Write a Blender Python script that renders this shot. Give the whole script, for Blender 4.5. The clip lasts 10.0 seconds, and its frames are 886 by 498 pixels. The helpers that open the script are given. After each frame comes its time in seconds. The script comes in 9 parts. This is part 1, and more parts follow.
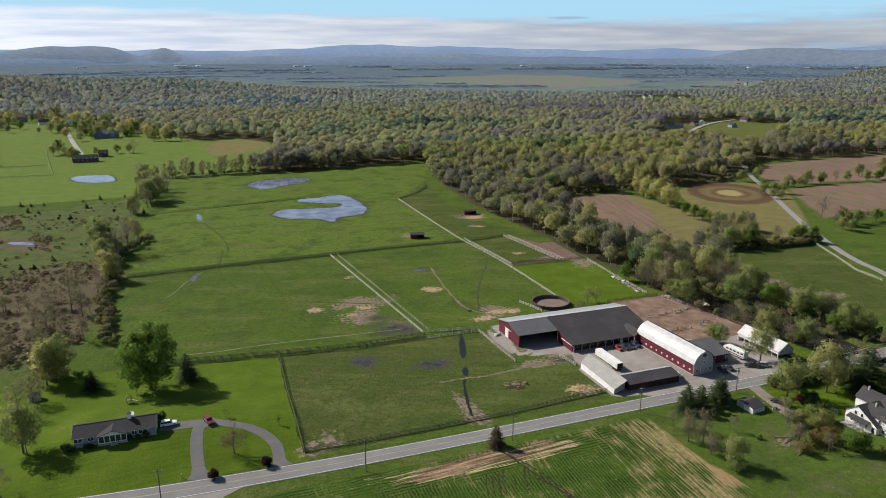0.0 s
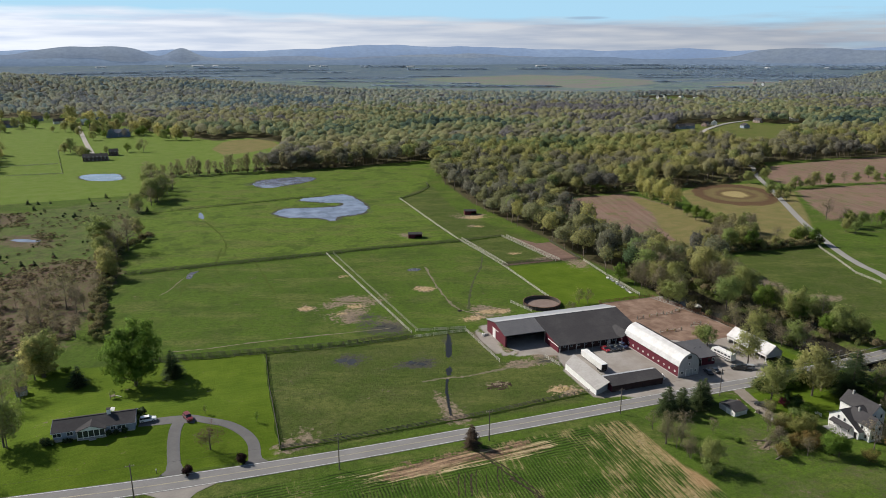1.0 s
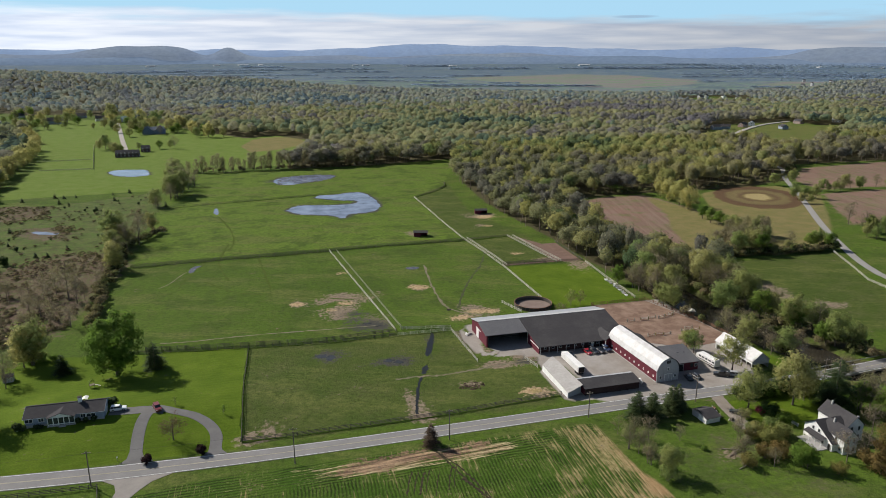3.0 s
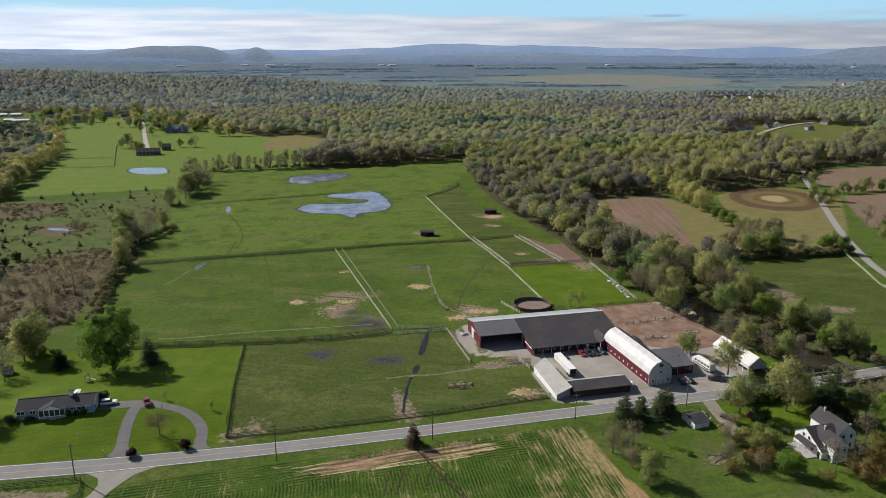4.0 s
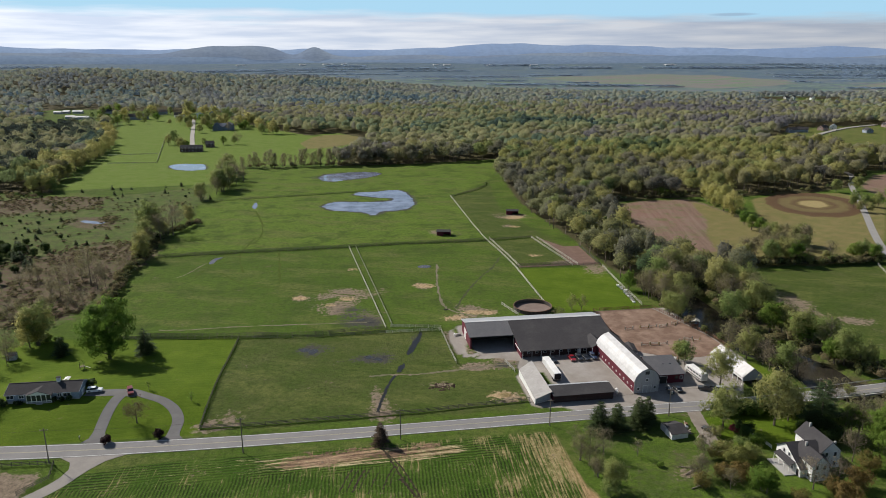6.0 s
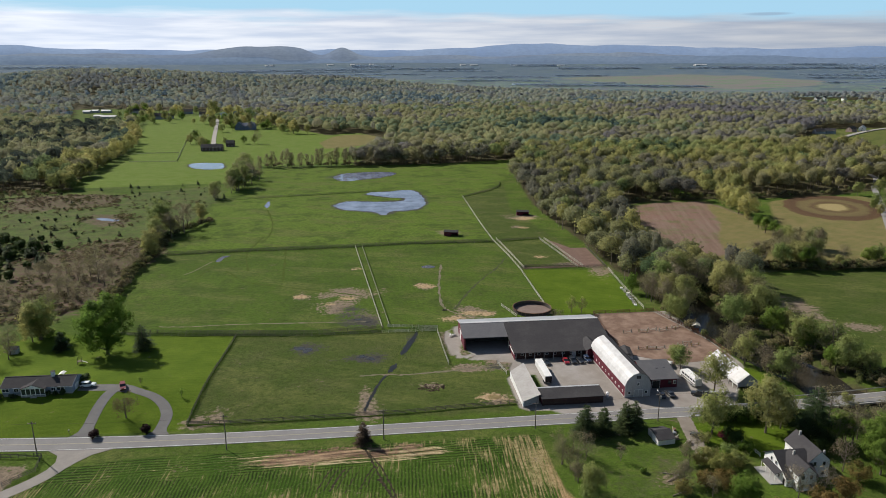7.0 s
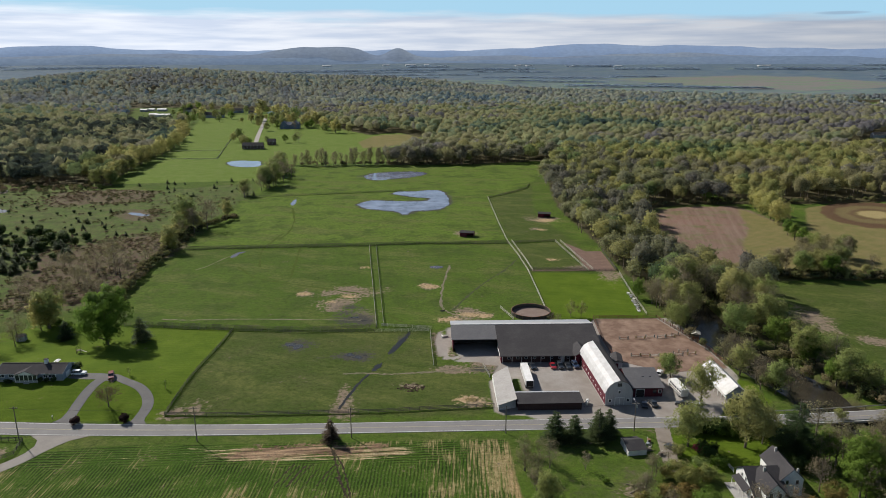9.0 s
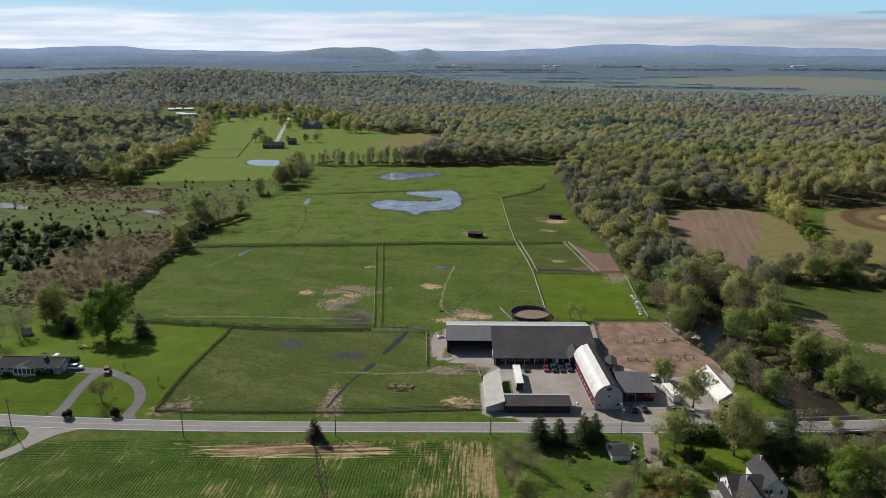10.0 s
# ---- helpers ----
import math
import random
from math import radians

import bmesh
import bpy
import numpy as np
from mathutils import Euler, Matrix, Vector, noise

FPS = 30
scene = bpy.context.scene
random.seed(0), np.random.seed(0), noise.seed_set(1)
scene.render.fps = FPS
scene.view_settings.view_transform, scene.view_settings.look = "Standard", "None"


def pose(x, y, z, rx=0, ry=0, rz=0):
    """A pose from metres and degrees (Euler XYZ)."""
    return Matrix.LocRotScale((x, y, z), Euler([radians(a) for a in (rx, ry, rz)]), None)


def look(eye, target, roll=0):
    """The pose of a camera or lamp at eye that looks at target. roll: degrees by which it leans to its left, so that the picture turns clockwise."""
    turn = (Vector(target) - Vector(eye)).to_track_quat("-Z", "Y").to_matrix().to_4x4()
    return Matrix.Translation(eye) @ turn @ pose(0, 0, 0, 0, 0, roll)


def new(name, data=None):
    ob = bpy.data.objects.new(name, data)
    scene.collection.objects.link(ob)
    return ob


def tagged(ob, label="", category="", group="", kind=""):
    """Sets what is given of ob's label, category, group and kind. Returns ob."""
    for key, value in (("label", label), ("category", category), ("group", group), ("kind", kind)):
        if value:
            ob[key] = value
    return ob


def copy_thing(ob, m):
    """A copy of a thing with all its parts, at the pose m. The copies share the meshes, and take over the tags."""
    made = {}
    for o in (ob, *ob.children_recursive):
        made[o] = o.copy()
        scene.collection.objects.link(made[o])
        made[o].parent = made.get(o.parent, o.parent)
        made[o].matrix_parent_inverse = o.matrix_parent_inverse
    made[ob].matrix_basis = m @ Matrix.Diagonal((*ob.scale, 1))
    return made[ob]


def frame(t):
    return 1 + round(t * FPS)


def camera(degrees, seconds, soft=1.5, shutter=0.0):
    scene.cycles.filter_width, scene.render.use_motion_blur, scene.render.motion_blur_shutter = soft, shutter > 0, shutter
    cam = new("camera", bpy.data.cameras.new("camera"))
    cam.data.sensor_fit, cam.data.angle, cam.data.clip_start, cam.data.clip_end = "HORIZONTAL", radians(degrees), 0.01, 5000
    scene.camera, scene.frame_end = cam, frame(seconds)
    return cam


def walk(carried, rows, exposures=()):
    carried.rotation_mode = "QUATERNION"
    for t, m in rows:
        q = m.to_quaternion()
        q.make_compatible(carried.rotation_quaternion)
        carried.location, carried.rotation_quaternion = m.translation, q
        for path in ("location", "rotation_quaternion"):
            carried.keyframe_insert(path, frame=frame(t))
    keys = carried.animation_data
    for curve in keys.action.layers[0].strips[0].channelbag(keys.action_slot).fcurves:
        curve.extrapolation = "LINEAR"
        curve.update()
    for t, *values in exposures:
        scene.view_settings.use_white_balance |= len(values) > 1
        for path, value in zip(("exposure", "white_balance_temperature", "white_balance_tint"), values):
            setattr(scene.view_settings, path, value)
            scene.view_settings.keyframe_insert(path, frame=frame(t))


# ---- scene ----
cam = camera(64.3, 10.0, 0.75)
METRES, EYE, TILT, LEAN, TURN = 120.0, 110.0, -15.4, 0.0, -20.0
ROWS = [
    (0.0, 0.0, 0.0, 0.0, 0.0, 0.0, -0.0),
    (0.5, 0.0471, -0.0001, -0.0009, 0.57, 0.01, -0.17),
    (1.0, 0.0947, 0.0001, -0.0017, 1.3, 0.01, -0.37),
    (1.5, 0.1437, 0.0022, -0.0019, 2.15, 0.0, -0.58),
    (2.0, 0.1928, 0.0048, -0.0022, 3.01, -0.03, -0.82),
    (2.5, 0.2403, 0.0085, -0.0021, 3.84, -0.06, -1.06),
    (4.0, 0.3885, 0.0268, 0.0013, 6.88, -0.18, -1.87),
    (4.5, 0.4379, 0.0358, 0.0026, 7.99, -0.23, -2.19),
    (5.0, 0.4869, 0.0459, 0.0043, 9.1, -0.28, -2.5),
    (5.5, 0.5363, 0.0573, 0.0064, 10.23, -0.33, -2.79),
    (7.0, 0.6841, 0.0974, 0.0156, 13.55, -0.49, -3.62),
    (7.5, 0.7327, 0.1123, 0.0188, 14.67, -0.55, -3.9),
    (8.0, 0.7811, 0.1281, 0.0224, 15.8, -0.62, -4.2),
    (8.5, 0.8291, 0.1446, 0.0262, 16.92, -0.69, -4.5),
    (9.0, 0.8768, 0.1622, 0.0303, 18.04, -0.78, -4.79),
    (9.5, 0.924, 0.1807, 0.0348, 19.17, -0.86, -5.08),
    (10.0, 0.9706, 0.2004, 0.0396, 20.31, -0.96, -5.39),
]
walk(cam, [(t, pose(0, 0, EYE, TILT, LEAN, TURN) @ pose(METRES * x, METRES * y, METRES * z, 90 + pitch, roll, yaw)) for t, x, y, z, yaw, pitch, roll in ROWS], [(0.0, 0.39), (4.0, 0.38), (7.0, 0.33), (10.0, 0.29)])

# ---- light ----
SUN_AZ, SUN_EL = 135.0, 38.0      # degrees from +x, and above the horizon
sun_dir = Vector((math.cos(radians(SUN_AZ)) * math.cos(radians(SUN_EL)), math.sin(radians(SUN_AZ)) * math.cos(radians(SUN_EL)), math.sin(radians(SUN_EL))))
sun = new("sun", bpy.data.lights.new("sun", "SUN"))
sun.data.energy, sun.data.angle, sun.data.color = 4.7, radians(0.6), (1.0, 0.945, 0.87)
sun.matrix_world = look((0, 0, 300), Vector((0, 0, 300)) - sun_dir)

world = bpy.data.worlds.new("world")
scene.world = world
world.use_nodes = True


def link(tree, a, b):
    tree.links.new(a, b)


CLOUD = Vector((0.4935, 0.8684, 0.0475)).normalized()      # where the lone small cloud hangs
CLOUD_SIDE, CLOUD_UP = (0.8690, -0.4947, 0.0), (0.0, 0.0, 1.0)


def build_sky():
    t = world.node_tree
    t.nodes.clear()
    out, bg = t.nodes.new("ShaderNodeOutputWorld"), t.nodes.new("ShaderNodeBackground")
    sky = t.nodes.new("ShaderNodeTexSky")
    sky.sky_type, sky.sun_disc = "NISHITA", False
    sky.sun_elevation, sky.sun_rotation = radians(SUN_EL), radians(90 - SUN_AZ)
    sky.air_density, sky.dust_density = 1.0, 0.6
    co = t.nodes.new("ShaderNodeTexCoord")
    sep = t.nodes.new("ShaderNodeSeparateXYZ")
    link(t, co.outputs["Generated"], sep.inputs[0])
    stretch = t.nodes.new("ShaderNodeVectorMath")
    stretch.operation, stretch.inputs[1].default_value = "MULTIPLY", (4.0, 4.0, 52.0)
    link(t, co.outputs["Generated"], stretch.inputs[0])
    n = t.nodes.new("ShaderNodeTexNoise")
    n.inputs["Scale"].default_value, n.inputs["Detail"].default_value, n.inputs["Roughness"].default_value = 1.0, 6.0, 0.55
    link(t, stretch.outputs[0], n.inputs["Vector"])
    # the cloud bank: thick near the horizon, thinning to blue above
    band = t.nodes.new("ShaderNodeMapRange")
    band.inputs["From Min"].default_value, band.inputs["From Max"].default_value = 0.030, 0.068
    band.inputs["To Min"].default_value, band.inputs["To Max"].default_value = 0.30, -0.38
    link(t, sep.outputs["Z"], band.inputs["Value"])
    add = t.nodes.new("ShaderNodeMath")
    west = t.nodes.new("ShaderNodeMapRange")
    west.inputs["From Min"].default_value, west.inputs["From Max"].default_value = -0.4, 0.8
    west.inputs["To Min"].default_value, west.inputs["To Max"].default_value = 0.16, -0.06
    link(t, sep.outputs["X"], west.inputs["Value"])
    both = t.nodes.new("ShaderNodeMath")
    link(t, band.outputs[0], both.inputs[0]), link(t, west.outputs[0], both.inputs[1])
    link(t, n.outputs["Fac"], add.inputs[0]), link(t, both.outputs[0], add.inputs[1])
    cover = t.nodes.new("ShaderNodeMapRange")
    cover.inputs["From Min"].default_value, cover.inputs["From Max"].default_value = 0.36, 0.68
    link(t, add.outputs[0], cover.inputs["Value"])
    tone = t.nodes.new("ShaderNodeValToRGB")
    tone.color_ramp.elements[0].color, tone.color_ramp.elements[1].color = (8.1, 9.2, 11.2, 1), (11.2, 11.8, 12.9, 1)
    tone.color_ramp.elements[0].position, tone.color_ramp.elements[1].position = 0.36, 0.64
    n2 = t.nodes.new("ShaderNodeTexNoise")
    n2.inputs["Scale"].default_value, n2.inputs["Detail"].default_value = 2.1, 5.0
    link(t, stretch.outputs[0], n2.inputs["Vector"]), link(t, n2.outputs["Fac"], tone.inputs[0])
    # clear blue low in the sky, under the paler dome
    low = t.nodes.new("ShaderNodeMapRange")
    low.inputs["From Min"].default_value, low.inputs["From Max"].default_value = 0.07, 0.22
    low.inputs["To Min"].default_value, low.inputs["To Max"].default_value = 0.9, 0.0
    link(t, sep.outputs["Z"], low.inputs["Value"])
    blue = t.nodes.new("ShaderNodeMix")
    blue.data_type = "RGBA"
    blue.inputs["B"].default_value = (5.4, 9.3, 12.3, 1)
    link(t, low.outputs[0], blue.inputs["Factor"]), link(t, sky.outputs[0], blue.inputs["A"])
    shade = t.nodes.new("ShaderNodeMapRange")
    shade.inputs["From Min"].default_value, shade.inputs["From Max"].default_value = -0.3, 0.7
    shade.inputs["To Min"].default_value, shade.inputs["To Max"].default_value = 1.10, 0.55
    link(t, sep.outputs["X"], shade.inputs["Value"])
    dim = t.nodes.new("ShaderNodeVectorMath")
    dim.operation = "SCALE"
    link(t, tone.outputs[0], dim.inputs[0]), link(t, shade.outputs[0], dim.inputs["Scale"])
    mix = t.nodes.new("ShaderNodeMix")
    mix.data_type = "RGBA"
    link(t, cover.outputs[0], mix.inputs["Factor"]), link(t, blue.outputs["Result"], mix.inputs["A"]), link(t, dim.outputs[0], mix.inputs["B"])
    wisp = []
    for way, size in ((CLOUD_SIDE, 0.030), (CLOUD_UP, 0.0022)):
        d = t.nodes.new("ShaderNodeVectorMath")
        d.operation, d.inputs[1].default_value = "DOT_PRODUCT", way
        link(t, co.outputs["Generated"], d.inputs[0])
        q = t.nodes.new("ShaderNodeMath")
        q.operation, q.inputs[1].default_value = "SUBTRACT", Vector(way).dot(CLOUD)
        link(t, d.outputs["Value"], q.inputs[0])
        p = t.nodes.new("ShaderNodeMath")
        p.operation, p.inputs[1].default_value = "DIVIDE", size
        link(t, q.outputs[0], p.inputs[0])
        sq = t.nodes.new("ShaderNodeMath")
        sq.operation = "MULTIPLY"
        link(t, p.outputs[0], sq.inputs[0]), link(t, p.outputs[0], sq.inputs[1])
        wisp.append(sq.outputs[0])
    total = t.nodes.new("ShaderNodeMath")
    link(t, wisp[0], total.inputs[0]), link(t, wisp[1], total.inputs[1])
    veil = t.nodes.new("ShaderNodeMapRange")
    veil.inputs["From Min"].default_value, veil.inputs["From Max"].default_value = 0.2, 1.2
    veil.inputs["To Min"].default_value, veil.inputs["To Max"].default_value = 0.85, 0.0
    link(t, total.outputs[0], veil.inputs["Value"])
    wisps = t.nodes.new("ShaderNodeMix")
    wisps.data_type = "RGBA"
    wisps.inputs["B"].default_value = (4.4, 6.2, 8.2, 1)
    link(t, veil.outputs[0], wisps.inputs["Factor"]), link(t, mix.outputs["Result"], wisps.inputs["A"])
    bg.inputs["Strength"].default_value = 0.06
    link(t, wisps.outputs["Result"], bg.inputs["Color"]), link(t, bg.outputs[0], out.inputs["Surface"])


build_sky()

# ---- materials ----


def material(name, rough=0.8, metal=0.0, spec=0.3):
    m = bpy.data.materials.new(name)
    m.use_nodes = True
    b = m.node_tree.nodes["Principled BSDF"]
    b.inputs["Roughness"].default_value, b.inputs["Metallic"].default_value = rough, metal
    b.inputs["Specular IOR Level"].default_value = spec
    return m, m.node_tree, b


def rgb(c):
    return (c[0], c[1], c[2], 1.0)


def noise_node(t, coords, scale, detail=4.0, rough=0.6):
    n = t.nodes.new("ShaderNodeTexNoise")
    n.inputs["Scale"].default_value, n.inputs["Detail"].default_value, n.inputs["Roughness"].default_value = scale, detail, rough
    link(t, coords, n.inputs["Vector"])
    return n.outputs["Fac"]


def ranged(t, value, lo, hi, a=0.0, b=1.0):
    n = t.nodes.new("ShaderNodeMapRange")
    for key, v in (("From Min", lo), ("From Max", hi), ("To Min", a), ("To Max", b)):
        n.inputs[key].default_value = v
    link(t, value, n.inputs["Value"])
    return n.outputs[0]


def mixed(t, fac, a, b, mode="MIX"):
    n = t.nodes.new("ShaderNodeMix")
    n.data_type, n.blend_type = "RGBA", mode
    for key, v in (("Factor", fac), ("A", a), ("B", b)):
        if isinstance(v, tuple):
            n.inputs[key].default_value = rgb(v)
        elif isinstance(v, float):
            n.inputs[key].default_value = v
        else:
            link(t, v, n.inputs[key])
    return n.outputs["Result"]


def math_node(t, op, a, b):
    n = t.nodes.new("ShaderNodeMath")
    n.operation = op
    for i, v in enumerate((a, b)):
        if isinstance(v, (int, float)):
            n.inputs[i].default_value = v
        else:
            link(t, v, n.inputs[i])
    return n.outputs[0]


def bumped(t, b, height, distance, strength=1.0):
    n = t.nodes.new("ShaderNodeBump")
    n.inputs["Strength"].default_value, n.inputs["Distance"].default_value = strength, distance
    link(t, height, n.inputs["Height"]), link(t, n.outputs[0], b.inputs["Normal"])


def surface(name, c, wear, big=0.35, fine=3.0, rough=0.8, metal=0.0, spec=0.3, bump=0.02, amount=0.55, stretch=(1, 1, 1)):
    """A weathered surface: one colour, a worn second colour in patches, fine grain and relief."""
    m, t, b = material(name, rough, metal, spec)
    co = t.nodes.new("ShaderNodeTexCoord").outputs["Object"]
    v = t.nodes.new("ShaderNodeVectorMath")
    v.operation, v.inputs[1].default_value = "MULTIPLY", stretch
    link(t, co, v.inputs[0])
    p, g = noise_node(t, v.outputs[0], big), noise_node(t, v.outputs[0], fine, 3.0)
    col = mixed(t, ranged(t, p, 0.42, 0.68, 0.0, amount), c, wear)
    col = mixed(t, ranged(t, g, 0.3, 0.7, 0.0, 0.30), col, tuple(x * 0.55 for x in c))
    link(t, col, b.inputs["Base Color"])
    if bump:
        bumped(t, b, g, bump)
    return m


def leaf_material(name, c1, c2, c3, glow=0.30, tint_attr=False, more=(), gaps=(0.06, 0.62)):
    """Foliage: colour by tree and by leaf, partly letting light through."""
    m, t, b = material(name, 0.7, 0.0, 0.0 if tint_attr else 0.08)
    isl = t.nodes.new("ShaderNodeNewGeometry").outputs["Random Per Island"]
    if tint_attr:
        at = t.nodes.new("ShaderNodeAttribute")
        at.attribute_name = "tint"
        rnd = at.outputs["Fac"]
    else:
        rnd = t.nodes.new("ShaderNodeObjectInfo").outputs["Random"]
    ramp = t.nodes.new("ShaderNodeValToRGB")
    e = ramp.color_ramp.elements
    shades = [c1, c2, c3] + list(more)
    e[0].color, e[1].color = rgb(shades[0]), rgb(shades[-1])
    for i, c in enumerate(shades[1:-1]):
        e.new((i + 1) / (len(shades) - 1)).color = rgb(c)
    link(t, rnd, ramp.inputs[0])
    col = mixed(t, ranged(t, isl, 0.0, 1.0, 0.0, 0.22 if tint_attr else 0.36), ramp.outputs[0], mixed(t, 0.6, ramp.outputs[0], (0.0, 0.0, 0.0)))
    link(t, col, b.inputs["Base Color"])
    if tint_attr:
        co = t.nodes.new("ShaderNodeNewGeometry").outputs["Position"]
        bumped(t, b, noise_node(t, co, 0.9, 3.0, 0.7), 0.35)
        col = mixed(t, ranged(t, noise_node(t, co, 0.5, 4.0, 0.7), 0.42, 0.66, 0.0, 0.25), col, mixed(t, 0.7, col, (0.01, 0.008, 0.004)))
        link(t, col, b.inputs["Base Color"])
    tr = t.nodes.new("ShaderNodeBsdfTranslucent")
    link(t, col, tr.inputs["Color"])
    ms = t.nodes.new("ShaderNodeMixShader")
    ms.inputs[0].default_value = glow
    link(t, b.outputs[0], ms.inputs[1]), link(t, tr.outputs[0], ms.inputs[2])
    # gaps between the young leaves
    gap, thin = t.nodes.new("ShaderNodeBsdfTransparent"), t.nodes.new("ShaderNodeMixShader")
    if tint_attr:
        link(t, ranged(t, noise_node(t, co, 1.1, 3.0, 0.7), 0.40, 0.60, *gaps), thin.inputs[0])
    else:
        co = t.nodes.new("ShaderNodeNewGeometry").outputs["Position"]
        link(t, ranged(t, noise_node(t, co, 5.5, 2.0, 0.6), 0.47, 0.56), thin.inputs[0])
    link(t, ms.outputs[0], thin.inputs[1]), link(t, gap.outputs[0], thin.inputs[2])
    link(t, thin.outputs[0], t.nodes["Material Output"].inputs["Surface"])
    return m


M_BARK = surface("bark", (0.12, 0.095, 0.075), (0.2, 0.18, 0.155), 0.6, 6.0, 0.9)
M_TWIG = surface("twigs", (0.16, 0.125, 0.10), (0.22, 0.19, 0.16), 0.6, 6.0, 0.9)
M_LEAF_YELLOW = leaf_material("spring_leaves", (0.347, 0.330, 0.127), (0.291, 0.314, 0.106), (0.224, 0.291, 0.092), 0.5)
M_LEAF_GOLD = leaf_material("golden_leaves", (0.500, 0.450, 0.181), (0.475, 0.444, 0.163), (0.413, 0.419, 0.144), 0.6)
M_LEAF_GREEN = leaf_material("green_leaves", (0.130, 0.220, 0.036), (0.165, 0.250, 0.045), (0.21, 0.275, 0.060), 0.6)
M_LEAF_SPARSE = leaf_material("budding_leaves", (0.27, 0.225, 0.15), (0.25, 0.225, 0.125), (0.23, 0.225, 0.10), 0.5)
M_LEAF_OLIVE = leaf_material("olive_spring_leaves", (0.235, 0.165, 0.060), (0.225, 0.195, 0.062), (0.185, 0.200, 0.056), 0.5)
M_LEAF_RED = leaf_material("copper_leaves", (0.13, 0.07, 0.06), (0.15, 0.085, 0.065), (0.14, 0.09, 0.07))
M_LEAF_MAGENTA = leaf_material("magenta_blossom", (0.24, 0.035, 0.075), (0.30, 0.05, 0.10), (0.20, 0.04, 0.06), 0.4)
M_LEAF_HEDGE = leaf_material("dark_hedge_leaves", (0.055, 0.090, 0.024), (0.07, 0.105, 0.028), (0.09, 0.12, 0.035), 0.35)
M_LEAF_DARK = leaf_material("dark_copper_leaves", (0.030, 0.012, 0.013), (0.035, 0.016, 0.015), (0.03, 0.018, 0.015), 0.15)
M_NEEDLE = leaf_material("needles", (0.046, 0.074, 0.028), (0.060, 0.090, 0.034), (0.078, 0.104, 0.040), 0.25)
M_NEEDLE_BROWN = leaf_material("brown_needles", (0.07, 0.055, 0.035), (0.085, 0.06, 0.04), (0.07, 0.065, 0.04), 0.08)
M_WOODS = leaf_material("woodland_leaves", (0.205, 0.195, 0.160), (0.260, 0.248, 0.150), (0.345, 0.325, 0.130), 0.62, True, [(0.335, 0.340, 0.125), (0.225, 0.275, 0.115), (0.125, 0.180, 0.092), (0.055, 0.092, 0.062)])
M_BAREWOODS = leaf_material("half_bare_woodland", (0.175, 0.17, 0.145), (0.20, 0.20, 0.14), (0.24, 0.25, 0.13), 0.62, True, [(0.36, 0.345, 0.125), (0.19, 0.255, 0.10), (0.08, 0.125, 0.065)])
# distance haze is mixed as blue into this and the next three woods
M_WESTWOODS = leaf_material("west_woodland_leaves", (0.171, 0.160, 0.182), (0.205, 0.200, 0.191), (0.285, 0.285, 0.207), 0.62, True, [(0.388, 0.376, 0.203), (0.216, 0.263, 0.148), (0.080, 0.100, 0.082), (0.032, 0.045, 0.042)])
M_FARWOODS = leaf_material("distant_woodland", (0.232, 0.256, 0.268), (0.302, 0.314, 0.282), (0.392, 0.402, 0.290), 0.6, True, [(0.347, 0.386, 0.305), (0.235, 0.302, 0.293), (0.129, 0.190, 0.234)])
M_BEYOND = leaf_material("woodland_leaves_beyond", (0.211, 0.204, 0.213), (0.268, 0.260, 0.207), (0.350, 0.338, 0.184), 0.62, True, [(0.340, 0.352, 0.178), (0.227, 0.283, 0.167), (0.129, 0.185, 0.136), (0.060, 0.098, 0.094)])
# paler and more see-through, so the belts fade as if in haze
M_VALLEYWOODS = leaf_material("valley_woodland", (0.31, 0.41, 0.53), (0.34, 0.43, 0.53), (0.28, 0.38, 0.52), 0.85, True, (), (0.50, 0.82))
M_SCRUB = leaf_material("scrub_leaves", (0.205, 0.155, 0.105), (0.18, 0.165, 0.08), (0.12, 0.145, 0.05), 0.45, True)

M_ROAD = surface("asphalt", (0.185, 0.178, 0.172), (0.245, 0.236, 0.226), 0.15, 2.5, 0.85, bump=0.01)
M_COUNTRY = surface("pale_asphalt", (0.235, 0.225, 0.215), (0.30, 0.29, 0.275), 0.15, 2.5, 0.9, bump=0.01)
M_LANE = surface("worn_lane_asphalt", (0.225, 0.205, 0.185), (0.29, 0.265, 0.235), 0.25, 2.0, 0.9, bump=0.01)
M_LINE_WHITE = surface("white_road_paint", (0.72, 0.72, 0.70), (0.45, 0.45, 0.45), 0.5, 4.0, 0.7, bump=0)
M_LINE_YELLOW = surface("yellow_road_paint", (0.42, 0.37, 0.26), (0.28, 0.26, 0.22), 0.5, 4.0, 0.7, bump=0)
M_DRIVE = surface("driveway_asphalt", (0.125, 0.12, 0.118), (0.175, 0.168, 0.16), 0.25, 2.0, 0.9, bump=0.01)
M_GRAVEL = surface("gravel", (0.30, 0.275, 0.25), (0.38, 0.35, 0.32), 0.12, 1.8, 0.95, bump=0.04)
M_SAND = surface("arena_sand", (0.155, 0.096, 0.066), (0.29, 0.200, 0.148), 0.15, 0.55, 0.95, bump=0.05, amount=0.9)
M_RED_WALL = surface("red_barn_boards", (0.112, 0.015, 0.027), (0.092, 0.022, 0.030), 0.3, 2.0, 0.75, stretch=(3, 3, 0.4))
M_ROOF_DARK = surface("dark_shingle_roof", (0.054, 0.051, 0.053), (0.082, 0.078, 0.077), 0.15, 1.4, 0.85, spec=0.06)
